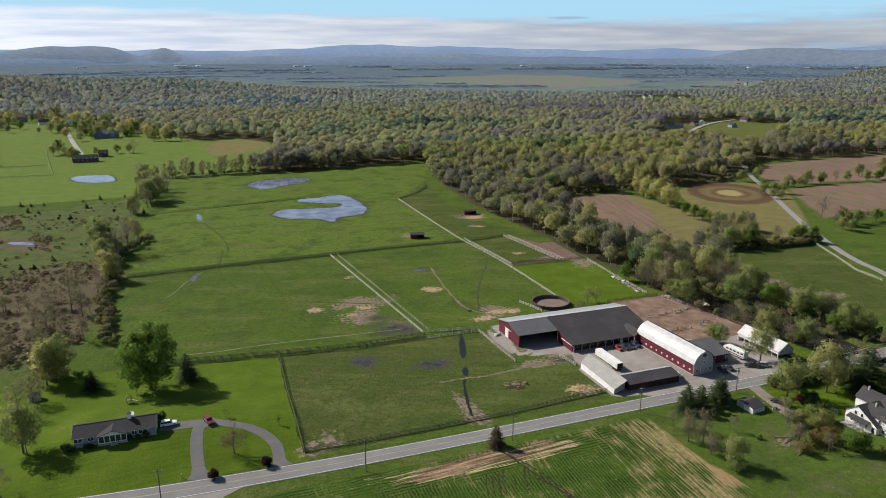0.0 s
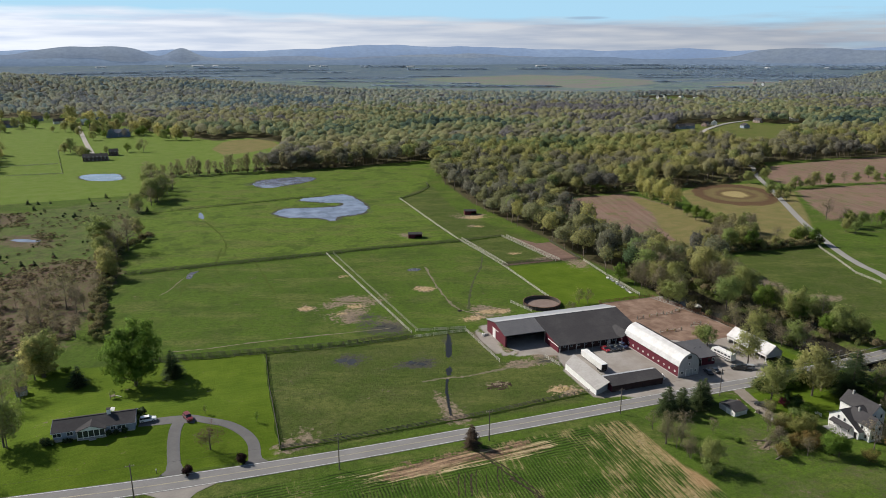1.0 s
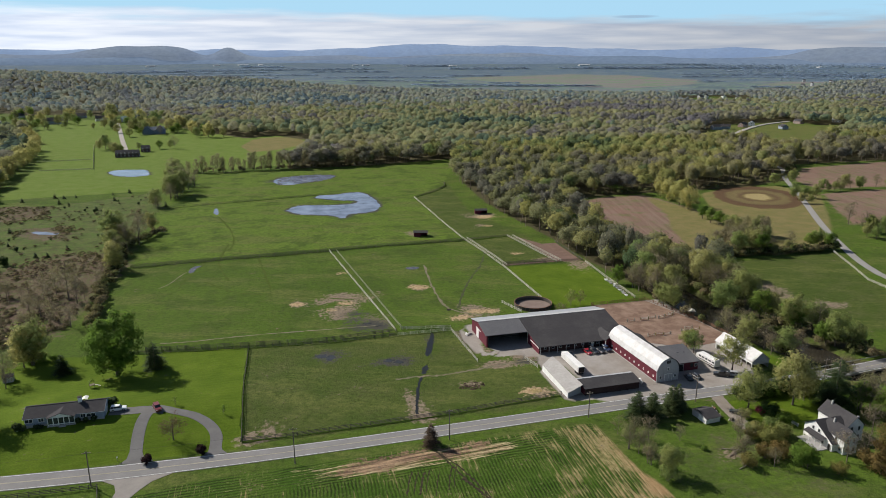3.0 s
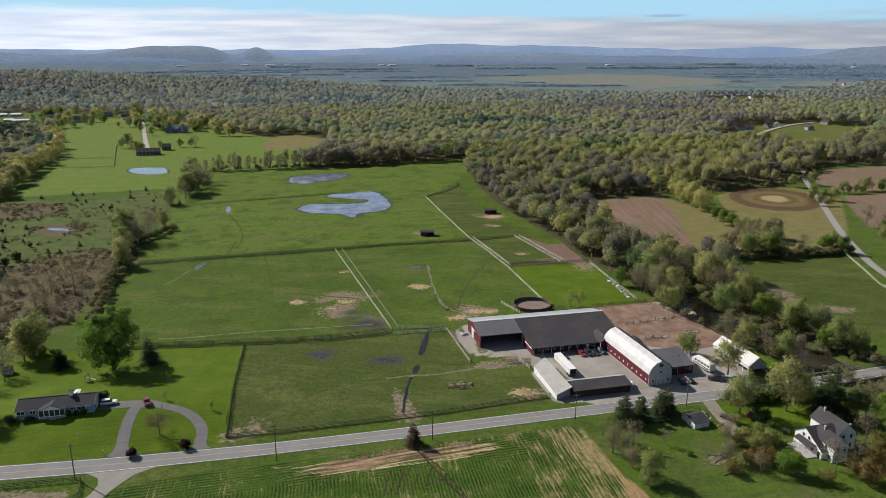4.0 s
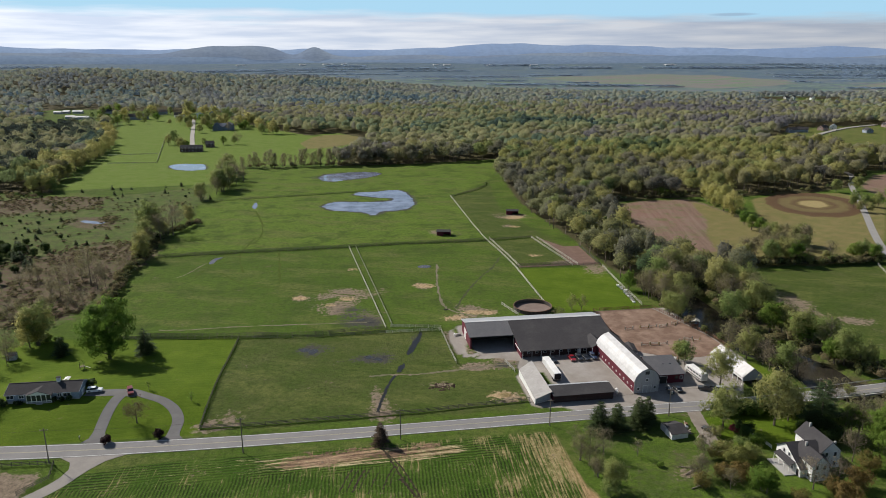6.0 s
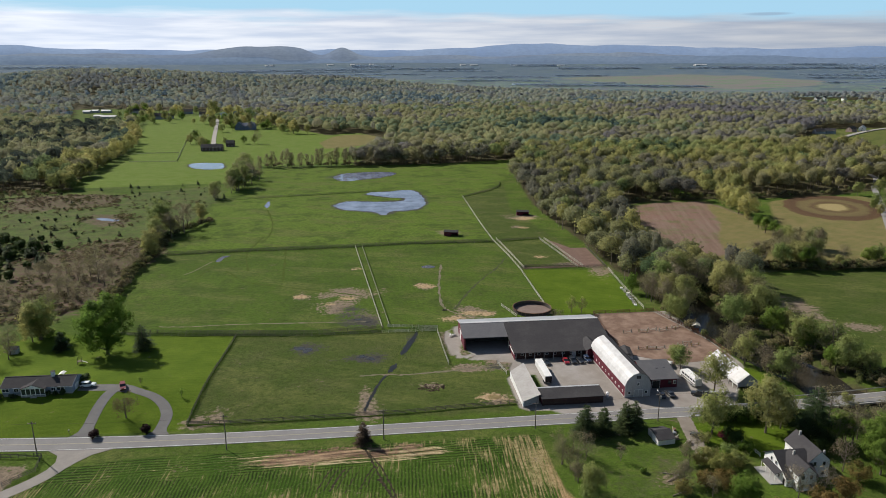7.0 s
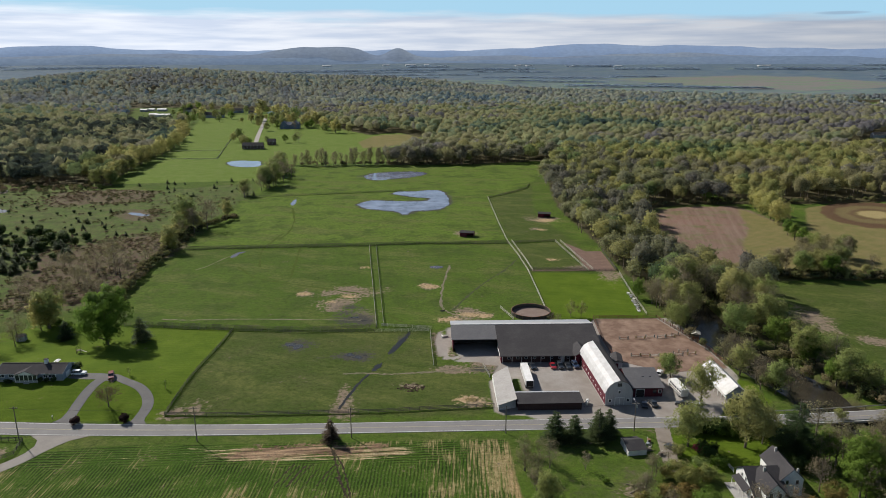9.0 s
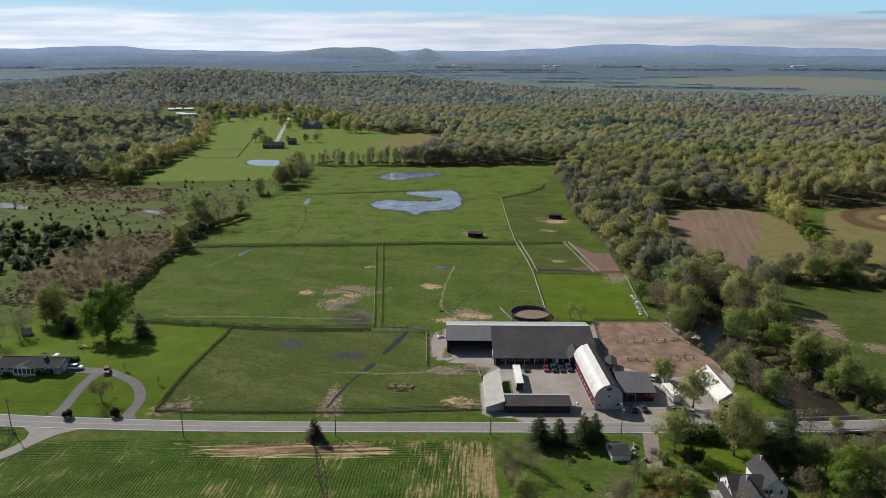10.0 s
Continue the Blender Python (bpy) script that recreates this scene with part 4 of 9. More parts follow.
def smooth_line(pts, steps=6):
    out, p = [], [pts[0]] + list(pts) + [pts[-1]]
    for a, b, c, d in zip(p, p[1:], p[2:], p[3:]):
        for i in range(steps):
            u = i / steps
            out.append(tuple(0.5 * (2 * b[k] + (c[k] - a[k]) * u + (2 * a[k] - 5 * b[k] + 4 * c[k] - d[k]) * u * u + (3 * b[k] - a[k] - 3 * c[k] + d[k]) * u ** 3) for k in (0, 1)))
    return out + [tuple(pts[-1])]


def offset(line, d):
    out = []
    for i, (x, y) in enumerate(line):
        x0, y0 = line[max(i - 1, 0)]
        x1, y1 = line[min(i + 1, len(line) - 1)]
        n = math.hypot(x1 - x0, y1 - y0)
        out.append((x - d * (y1 - y0) / n, y + d * (x1 - x0) / n))
    return out


ROAD = smooth_line([(-420, 232), (-250, 207), (-120, 187), (-60, 178.5), (-20, 174.4), (15, 173.3), (60, 173.2), (120, 173.8), (165, 174.2), (200, 174.6), (250, 177.5), (320, 186), (420, 205)], 14)


def build_roads():
    road = part("road", ribbon(ROAD, 6.3, -0.4, 0.09), M_ROAD, None)
    tagged(road, "grey two-lane asphalt road beside the farm", "road", kind="structure")
    part("edge_line", ribbon(offset(ROAD, 2.82), 0.12, 0.05, 0.112), M_LINE_WHITE, road, "white edge line")
    part("edge_line", ribbon(offset(ROAD, -2.82), 0.12, 0.05, 0.112), M_LINE_WHITE, road, "white edge line")
    part("centre_line", ribbon(offset(ROAD, 0.11), 0.10, 0.05, 0.112), M_LINE_YELLOW, road, "faded yellow centre line")
    part("centre_line", ribbon(offset(ROAD, -0.11), 0.10, 0.05, 0.112), M_LINE_YELLOW, road, "faded yellow centre line")
    lane = smooth_line([(-66, 112), (-40, 131), (-20, 146.5), (-10.5, 155.0), (-6.0, 161.5), (-4.2, 167), (-3.6, 170.6)], 14)
    tagged(part("farm_lane", ribbon(lane, 4.2, -0.2, 0.06), M_LANE, None), "pale asphalt farm lane joining the road", "road", kind="structure")
    def apron(outline, z):
        bm = fresh()
        top, low = ([bm.verts.new((x, y, rise(x, y) + h)) for x, y in outline] for h in (z, z - 0.3))
        bm.faces.new(top), bm.faces.new(low[::-1])
        for k in range(len(outline)):
            bm.faces.new((top[k - 1], top[k], low[k], low[k - 1]))
        return bm

    bm = apron([(-11.5, 170.7), (-8.2, 168.2), (-7.4, 165.0), (-8.3, 161.6), (-4.2, 160.6), (-1.6, 164.6), (1.2, 167.8), (6.5, 170.5)], 0.075)
    tagged(part("lane_apron", bm, M_LANE, None), "worn apron where the farm lane meets the road", "road", kind="structure")
    loop = smooth_line([(-4.4, 176.6), (-4.9, 190.2), (-4.1, 199.0), (-1.6, 203.6), (4.3, 200.7), (10.1, 197.4), (14.4, 192.4), (16.7, 186.5), (16.7, 179.8), (16.1, 175.9)], 12)
    drive = tagged(part("driveway", ribbon(loop, 3.4, -0.2, 0.06), M_DRIVE, None), "grey asphalt loop driveway on the lawn", "driveway", kind="structure")
    for outline in ([(-8.4, 177.2), (-6.7, 179.2), (-6.4, 182.0), (-3.0, 182.0), (-2.2, 179.2), (0.4, 177.0)], [(13.4, 176.6), (14.8, 178.4), (15.2, 181.0), (18.3, 181.0), (18.7, 178.4), (20.0, 176.6)]):
        part("driveway_mouth", apron(outline, 0.072), M_DRIVE, drive)
    part("parking_bay", ribbon(smooth_line([(-14.6, 203.4), (-9.2, 202.9), (-4.5, 203.0), (1.2, 201.9)], 6), 4.6, -0.2, 0.05), M_DRIVE, drive)
    country = smooth_line([(300, 170)] + [(335.9, 249.8), (342.2, 269.4), (354.8, 297.2), (388.4, 354.3), (428.6, 414.6), (467.6, 473.0), (501.0, 524.4), (534.9, 568.1)] + [(545, 590)], 6)
    tagged(part("country_road", ribbon(country, 4.4, -0.3, 0.06), M_COUNTRY, None), "pale grey country road between fields", "road", kind="structure")
    far = [(x, y) for x, y in smooth_line([(620.5, 778.3), (667.8, 826.5), (744.1, 899.9), (833.3, 967.2), (913.1, 1006.4)], 5)]
    bm = ribbon(far, 6.5, 0.2, 1.0)
    tagged(part("hill_road", bm, M_GRAVEL, None), "pale road climbing past far houses", "road", kind="structure")
    north = [(-112.0, 891.3), (-121.1, 939.2), (-133.6, 1006.5), (-153.1, 1117.5), (-178.2, 1254.9)]
    tagged(part("north_driveway", ribbon(smooth_line(north, 4), 5.5, -0.3, 0.5), M_GRAVEL, None), "pale gravel drive to a far farmhouse", "driveway", kind="structure")
    tagged(part("side_drive", frayed([(176, 171.5), (174.8, 166), (173.6, 159.5), (172.6, 153), (173.4, 148)], 4.4, 0.05, 120, 0.08), M_DIRT, None), "packed dirt drive beside the small garage", "driveway", kind="structure")


def shore(poly, seed, rough):
    """A pond's outline, cut finer and frayed."""
    rnd, out = random.Random(seed), smooth_line(poly + [poly[0]], 5)[:-1]
    return [(x + rnd.uniform(-rough, rough), y + rnd.uniform(-rough, rough)) for x, y in out]


def build_water():
    def sheet(name, poly, z, mat, label):
        bm = fresh()
        f = bm.faces.new([bm.verts.new((x, y, z)) for x, y in poly])
        r = bmesh.ops.extrude_face_region(bm, geom=[f])
        bmesh.ops.translate(bm, verts=[v for v in r["geom"] if isinstance(v, bmesh.types.BMVert)], vec=(0, 0, -0.3))
        bmesh.ops.triangulate(bm, faces=[g for g in bm.faces if len(g.verts) > 4])
        tagged(part(name, bm, mat, None), label, "water", kind="structure")

    sheet("pond", shore(POND, 1, 0.9), 0.06, M_WATER, "shallow pond with a grassy spit in the pasture")
    sheet("far_pond", shore(POND_FAR, 2, 1.6), 0.07, M_WATER, "weedy shallow pond in the far pasture")
    sheet("north_pond", shore(POND_NORTH, 3, 0.8), 0.08, M_WATER, "round farm pond below a far farmhouse")
    for i, (x0, y0, a, b) in enumerate(((52.4, 237.4, 2.6, 3.2), (55.4, 235.0, 2.4, 4.0), (51.0, 233.6, 1.3, 1.4), (76.4, 227.4, 2.6, 1.5), (79.6, 225.2, 2.2, 1.6), (82.2, 226.6, 1.0, 0.9), (74.6, 266.2, 2.4, 1.2), (78.6, 262.6, 2.0, 1.2))):
        ring = [(x0 + a * (0.75 + 0.3 * math.sin(3 * u + i)) * math.cos(u), y0 + b * (0.75 + 0.3 * math.cos(2 * u - i)) * math.sin(u)) for u in np.arange(0, 6.28, 0.7)]
        sheet("puddle", shore(ring, 40 + i, 0.22), 0.045, M_POOL, "shallow rainwater pool in the trodden paddock")
    for i, p in enumerate(POOLS):
        sheet("puddle", shore(p, 10 + i, 0.35), 0.05, M_WATER if i < 2 else M_DITCH if i > 5 else M_SILT, "muddy rainwater pool in the grass")
    bm = ribbon(smooth_line(CREEK, 5), 18.5, -2.6, -1.35)
    tagged(part("creek", bm, M_CREEK, None), "brown slow creek under trees", "water", kind="structure")


def frayed(line, width, z1, seed, fray=0.45):
    """A trodden strip of uneven width."""
    rnd, bm, rows = random.Random(seed), fresh(), []
    pts = smooth_line(line, 10)
    for i, (x, y) in enumerate(pts):
        x0, y0 = pts[max(i - 1, 0)]
        x1, y1 = pts[min(i + 1, len(pts) - 1)]
        n = math.hypot(x1 - x0, y1 - y0)
        a, b = (width * (0.5 + rnd.uniform(-fray, fray) * 0.6) for _ in range(2))
        px, py = -(y1 - y0) / n, (x1 - x0) / n
        rows.append([bm.verts.new((x + u * px, y + u * py, v + rise(x + u * px, y + u * py))) for u, v in ((a, z1), (-b, z1), (-b, -0.2), (a, -0.2))])
    for a, b in zip(rows, rows[1:]):
        for k in range(4):
            bm.faces.new((a[k], a[(k + 1) % 4], b[(k + 1) % 4], b[k]))
    bm.faces.new(rows[0]), bm.faces.new(rows[-1][::-1])
    return bm


def build_paths():
    for i, (line, w) in enumerate((([(117.7, 343.0), (114.8, 321.2), (112.3, 299.2), (111.9, 279.3), (114.4, 272.2), (120.7, 266.0), (127.7, 261.9)], 1.3), ([(75.6, 211.0), (84.0, 211.3), (91.9, 210.3), (102.2, 211.2), (112.9, 212.6), (128.3, 214.7)], 1.3), ([(-7.6, 266.4), (5.7, 265.2), (18.8, 265.8), (34.6, 265.4), (53.0, 264.5), (78.6, 263.0)], 0.9), ([(-4.5, 363.6), (-7.7, 355.9), (-11.5, 344.7), (-15.8, 338.0)], 0.6))):
        tagged(part("path", frayed(line, w * 0.8, 0.035, 60 + i, 0.75), M_PATH, None), "narrow trodden animal path across the grass", "path", kind="structure")
    for i, line in enumerate(([(6.9, 493.4), (15.4, 451.4), (17.9, 420.3), (15.2, 399.8)], [(31.4, 385.3), (34.5, 350.6), (36.7, 321.2)], [(5.2, 343.6), (20.0, 323.0), (43.1, 311.7), (62.4, 302.9), (75.7, 296.5)], [(-6.6, 335.1), (-1.7, 356.7), (7.4, 364.4)], [(15.2, 417.2), (11.1, 376.3), (16.7, 342.2)], [(88.9, 269.1), (97.0, 257.6), (101.4, 254.8)], [(92.0, 229.5), (88.9, 221.0), (86.2, 214.0), (84.4, 210.0)])):
        tagged(part("path", frayed(line, 1.0, 0.03, 80 + i, 0.7), M_TROD, None), "faint line of trodden grass across the pasture", "path", kind="structure")
    # dark strips carry both the long grass and the shadow along the fences
    for i, line in enumerate(([(-34, 378.6), (16, 381.6), (57, 383.6), (103, 387.4), (154, 387.4), (183, 390.5)], [(-20, 259.2), (26, 253.8), (56, 251), (84, 252)], [(153.6, 526), (175, 545), (190, 566), (195, 588)], [(-37, 531), (59, 551), (86, 556)], [(24, 181.2), (24.6, 220), (26.2, 252.5)], [(24, 181), (62, 181.8), (90, 182.4), (126, 185)])):
        tagged(part("verge", frayed(line, (2.6, 2.4, 1.2, 1.6, 1.0, 0.9)[i], 0.05, 90 + i, 0.6), M_FENCE_FOOT, None), "strip of long grass and fence shadow, coloured dark, under a paddock fence", "grass", kind="structure")
    tagged(part("ditch", frayed([(84.6, 210.5), (82.0, 203.6), (80.0, 196.5), (78.4, 190.8), (77.3, 185.3)], 0.9, 0.04, 70), M_DITCH, None), "dark wet drainage ditch through the paddock", "ditch", kind="structure")
    for i, (line, w) in enumerate(RUTS):
        tagged(part("wheel_rut", frayed(line, 0.7 * w, 0.03, 110 + i, 0.8), M_RUT, None), "dark churned wheel rut in the young crop", "track", kind="structure")
    tagged(part("ditch", frayed([(158.6, 361.7), (147.0, 335.4), (136.5, 317.2), (126.1, 296.6), (116.9, 274.6)], 1.0, 0.03, 71, 0.7), M_FAINT, None), "faint muddy ditch line across the pasture", "ditch", kind="structure")


build_roads()
build_paths()
build_water()
# ---- trees ----


def tube(verts, faces, p, q, r0, r1, seg):
    """A tapered limb between two points."""
    d = (q - p).normalized()
    u = d.orthogonal().normalized()
    w = d.cross(u)
    base = len(verts)
    for c, r in ((p, r0), (q, r1)):
        for k in range(seg):
            a = 2 * math.pi * k / seg
            verts.append(c + (u * math.cos(a) + w * math.sin(a)) * r)
    for k in range(seg):
        faces.append((base + k, base + (k + 1) % seg, base + seg + (k + 1) % seg, base + seg + k))


def limbs(rnd, height, spread, start, twigs, trunk_r):
    """Trunk, limbs and twigs; returns the mesh data and the limb ends."""
    verts, faces, ends = [], [], []
    knots = [Vector((0, 0, -0.3))]
    for i in range(1, 6):
        f = i / 5
        knots.append(Vector((rnd.uniform(-1, 1) * 0.03 * height * f, rnd.uniform(-1, 1) * 0.03 * height * f, height * 0.9 * f)))
    for i, (a, b) in enumerate(zip(knots, knots[1:])):
        tube(verts, faces, a, b, trunk_r * (1.25 if i == 0 else 1 - 0.17 * i), trunk_r * (1 - 0.17 * (i + 1)) + 0.02, 6)
    for i in range(16):
        f = start + (0.95 - start) * (i + rnd.random()) / 16
        j = min(int(f * 5), 4)
        p = knots[j].lerp(knots[j + 1], f * 5 - j)
        a = i * 2.4 + rnd.uniform(-0.5, 0.5)
        reach = spread * (0.95 - 0.55 * max(0, f - 0.45) / 0.55) * rnd.uniform(0.7, 1.0)
        q = p + Vector((math.cos(a) * reach, math.sin(a) * reach, reach * rnd.uniform(0.45, 0.95)))
        q.z = min(q.z, height)
        m = p.lerp(q, 0.5) + Vector((0, 0, -0.06 * reach))
        r = trunk_r * 0.42 * (1.1 - f * 0.6)
        tube(verts, faces, p, m, r, r * 0.65, 4), tube(verts, faces, m, q, r * 0.65, r * 0.2, 3)
        ends.append(q)
        for k in range(twigs):
            s = m.lerp(q, rnd.random()) if k % 3 else p.lerp(m, rnd.uniform(0.4, 1))
            e = s + Vector((rnd.uniform(-1, 1), rnd.uniform(-1, 1), rnd.uniform(-0.1, 1))).normalized() * reach * rnd.uniform(0.25, 0.5)
            tube(verts, faces, s, e, r * 0.28, 0.012, 3)
            ends.append(e)
    return verts, faces, ends


def leaf_cards(rnd, centres, per, radius, size, mid, flat=0.8):
    """Small folded leaf sprays round each centre, turned outwards."""
    verts, faces, normals = [], [], []
    for c in centres:
        for _ in range(per):
            d = Vector((rnd.gauss(0, 1), rnd.gauss(0, 1), rnd.gauss(0, 1) * flat))
            if d.length < 1e-3:
                continue
            d.normalize()
            p = c + d * radius * rnd.uniform(0.35, 1.0)
            n = (d + (p - mid).normalized() * 0.8 + Vector((rnd.gauss(0, 0.5), rnd.gauss(0, 0.5), rnd.gauss(0, 0.5)))).normalized()
            u = n.orthogonal().normalized()
            u.rotate(Matrix.Rotation(rnd.uniform(0, 6.28), 3, n))
            w = n.cross(u)
            s = 1.22 * size * rnd.uniform(0.6, 1.3)
            b = len(verts)
            verts += [p - u * s - w * s * 0.4, p + u * s - w * s * 0.5, p + w * s * 0.9 + u * s * rnd.uniform(-0.4, 0.4)]
            faces.append((b, b + 1, b + 2))
            q = ((p - mid).normalized() + d * 0.5 + Vector((0, 0, 0.2)) + n * 0.35).normalized()
            normals += [q, q, q]
    return verts, faces, normals


def crown_mesh(v, f, nrm, leaf):
    """Leaves shaded as one soft rounded mass."""
    me = mesh_from("crown", v, f, [leaf], True)
    me.normals_split_custom_set_from_vertices(nrm)
    return me


def broadleaf(name, seed, height, spread, start, leaf, clumps, per, csize, lsize, trunk_r, twigs=2, label="", category="tree", group=""):
    rnd = random.Random(seed)
    v, f, ends = limbs(rnd, height, spread, start, twigs, trunk_r)
    ob = thing(name, 0, 0, 0, 0, label, category, group)
    part("trunk", mesh_from("trunk", v, f, [M_BARK if per > 12 else M_TWIG], True), None, ob)
    mid = Vector((0, 0, height * 0.58))
    centres = []
    while len(centres) < clumps:
        if len(centres) % 2:
            c = ends[rnd.randrange(len(ends))] + Vector((rnd.gauss(0, 0.4), rnd.gauss(0, 0.4), rnd.gauss(0, 0.3)))
        else:
            d = Vector((rnd.gauss(0, 1), rnd.gauss(0, 1), rnd.gauss(0, 1))).normalized() * rnd.uniform(0.45, 1.0)
            c = mid + Vector((d.x * spread * 0.95, d.y * spread * 0.95, d.z * height * (0.40 if d.z > 0 else 0.58 - start * 0.75)))
            if c.z < height * start:
                continue
        centres.append(c)
    part("crown", crown_mesh(*leaf_cards(rnd, centres, per, csize, lsize, mid), leaf), None, ob)
    return ob


def conifer(name, seed, height, spread, leaf, label, category="tree", group="", dense=1.0):
    rnd = random.Random(seed)
    ob = thing(name, 0, 0, 0, 0, label, category, group)
    v, f = [], []
    tube(v, f, Vector((0, 0, -0.3)), Vector((0, 0, height)), height * 0.022 + 0.05, 0.03, 7)
    part("trunk", mesh_from("trunk", v, f, [M_BARK], True), None, ob)
    v, f = [], []
    rings = int(15 * dense)
    for i in range(rings):
        z = height * (0.08 + 0.9 * i / rings)
        reach = spread * (1.02 - i / rings) ** 0.68
        for k in range(max(5, int(13 * (1 - 0.6 * i / rings)))):
            a = rnd.uniform(0, 6.28)
            l = reach * rnd.uniform(0.6, 1.12)
            out, side = Vector((math.cos(a), math.sin(a), 0)), Vector((-math.sin(a), math.cos(a), 0))
            for s in range(5):
                q = (s + 0.6) / 5
                p = out * l * q + Vector((0, 0, z - 0.22 * l * q + rnd.uniform(-0.15, 0.15)))
                w = 0.20 * reach * (1.15 - q * 0.6) + 0.16
                for sign in (-1, 1):
                    b = len(v)
                    v += [p, p + side * sign * w * 1.4 + out * w * 0.8 + Vector((0, 0, rnd.uniform(-0.35, 0.15) * w)), p + out * w * 1.3 + Vector((0, 0, rnd.uniform(-0.1, 0.4) * w))]
                    f.append((b, b + 1, b + 2))
    part("crown", mesh_from("crown", v, f, [leaf]), None, ob)
    return ob


def shrub(name, seed, height, spread, leaf, label, per=26, group="", lsize=0.26):
    rnd = random.Random(seed)
    ob = thing(name, 0, 0, 0, 0, label, "shrub", group)
    v, f, centres = [], [], []
    for k in range(7):
        a = k * 0.9 + rnd.random()
        e = Vector((math.cos(a) * spread * 0.6, math.sin(a) * spread * 0.6, height * rnd.uniform(0.55, 0.85)))
        tube(v, f, Vector((0, 0, -0.1)), e, 0.06, 0.02, 4)
        centres.append(e)
    part("stem", mesh_from("stem", v, f, [M_TWIG], True), None, ob)
    for k in range(22):
        d = Vector((rnd.gauss(0, 1), rnd.gauss(0, 1), rnd.gauss(0, 1))).normalized() * rnd.uniform(0.3, 0.8)
        centres.append(Vector((d.x * spread, d.y * spread, height * (0.52 + 0.5 * d.z))))
    part("crown", crown_mesh(*leaf_cards(rnd, centres, per, spread * 0.36, lsize, Vector((0, 0, height * 0.4))), leaf), None, ob)
    return ob


def spread_out(proto, spots, rnd, scale=(0.85, 1.15)):
    """The first spot takes the tree itself, the others copies, each turned and sized a little differently."""
    for i, row in enumerate(spots):
        x, y = row[0], row[1]
        s = row[2] if len(row) > 2 else rnd.uniform(*scale)
        m = pose(x, y, rise(x, y), 0, 0, rnd.uniform(0, 360))
        ob = proto if i == 0 else copy_thing(proto, m)
        ob.matrix_world = m @ Matrix.Diagonal((s, s, s * rnd.uniform(0.93, 1.07), 1))


def scattered(poly, step, seed, avoid=()):
    """Uneven places inside a polygon."""
    rnd = np.random.RandomState(seed)
    xs, ys = [p[0] for p in poly], [p[1] for p in poly]
    gx, gy = np.meshgrid(np.arange(min(xs), max(xs), step), np.arange(min(ys), max(ys), step))
    x, y = gx.ravel() + rnd.uniform(-0.8, 0.8, gx.size) * step, gy.ravel() + rnd.uniform(-0.8, 0.8, gx.size) * step
    keep = inside(poly, x, y) > 0
    for a, d in avoid:
        keep &= inside(a, x, y) < -d
    return x[keep], y[keep]


def unit_sphere(steps):
    bm = bmesh.new()
    bmesh.ops.create_icosphere(bm, subdivisions=steps, radius=1.0)
    v, f = np.array([q.co[:] for q in bm.verts]), np.array([[q.index for q in g.verts] for g in bm.faces])
    bm.free()
    return v, f


SPHERES = {k: unit_sphere(k) for k in (1, 2, 3)}


def crown_template(seed, steps, lumps, sprays, size):
    """A unit woodland crown (radius 1): one billowing mass of lobes, open below, with loose sprays of leaves at its skin."""
    rnd = np.random.RandomState(seed)
    v, f = SPHERES[steps]
    d = rnd.normal(size=(lumps, 3))
    d[:, 2] = np.abs(d[:, 2]) * 1.1 - 0.3
    d /= np.linalg.norm(d, axis=1)[:, None]
    reach = rnd.uniform(0.75, 1.0, lumps)
    near = np.clip(v @ d.T, -1, 1)
    bulge = np.exp(-(np.arccos(near) / 0.52) ** 2) * reach
    r = 0.60 + 0.40 * bulge.max(axis=1) + rnd.uniform(-0.05, 0.05, len(v))
    p = v * r[:, None]
    f = f[(v[f][:, :, 2].mean(axis=1) > -0.5)]
    n = np.zeros(p.shape)
    g = np.cross(p[f[:, 1]] - p[f[:, 0]], p[f[:, 2]] - p[f[:, 0]])
    for k in range(3):
        np.add.at(n, f[:, k], g)
    n /= np.linalg.norm(n, axis=1)[:, None] + 1e-9
    V, F, N = [p], [f], [n]
    if sprays:
        pick = rnd.choice(np.where(v[:, 2] > -0.5)[0], sprays)
        o = n[pick] + rnd.normal(size=(sprays, 3)) * 0.55
        o /= np.linalg.norm(o, axis=1)[:, None]
        c = p[pick] + rnd.normal(size=(sprays, 3)) * 0.10 + n[pick] * rnd.uniform(-0.02, 0.10, (sprays, 1))
        u = np.cross(o, rnd.normal(size=(sprays, 3)))
        u /= np.linalg.norm(u, axis=1)[:, None]
        w = np.cross(o, u)
        s = size * rnd.uniform(0.6, 1.3, (sprays, 1))
        V.append(np.stack([c - u * s, c + u * s * 0.9 - w * s * 0.5, c + w * s * 0.8], 1).reshape(-1, 3))
        N.append(np.repeat(n[pick] + o * 0.3, 3, axis=0))
        F.append(len(p) + np.arange(3 * sprays).reshape(-1, 3))
    return np.concatenate(V), np.concatenate(F), np.concatenate(N)


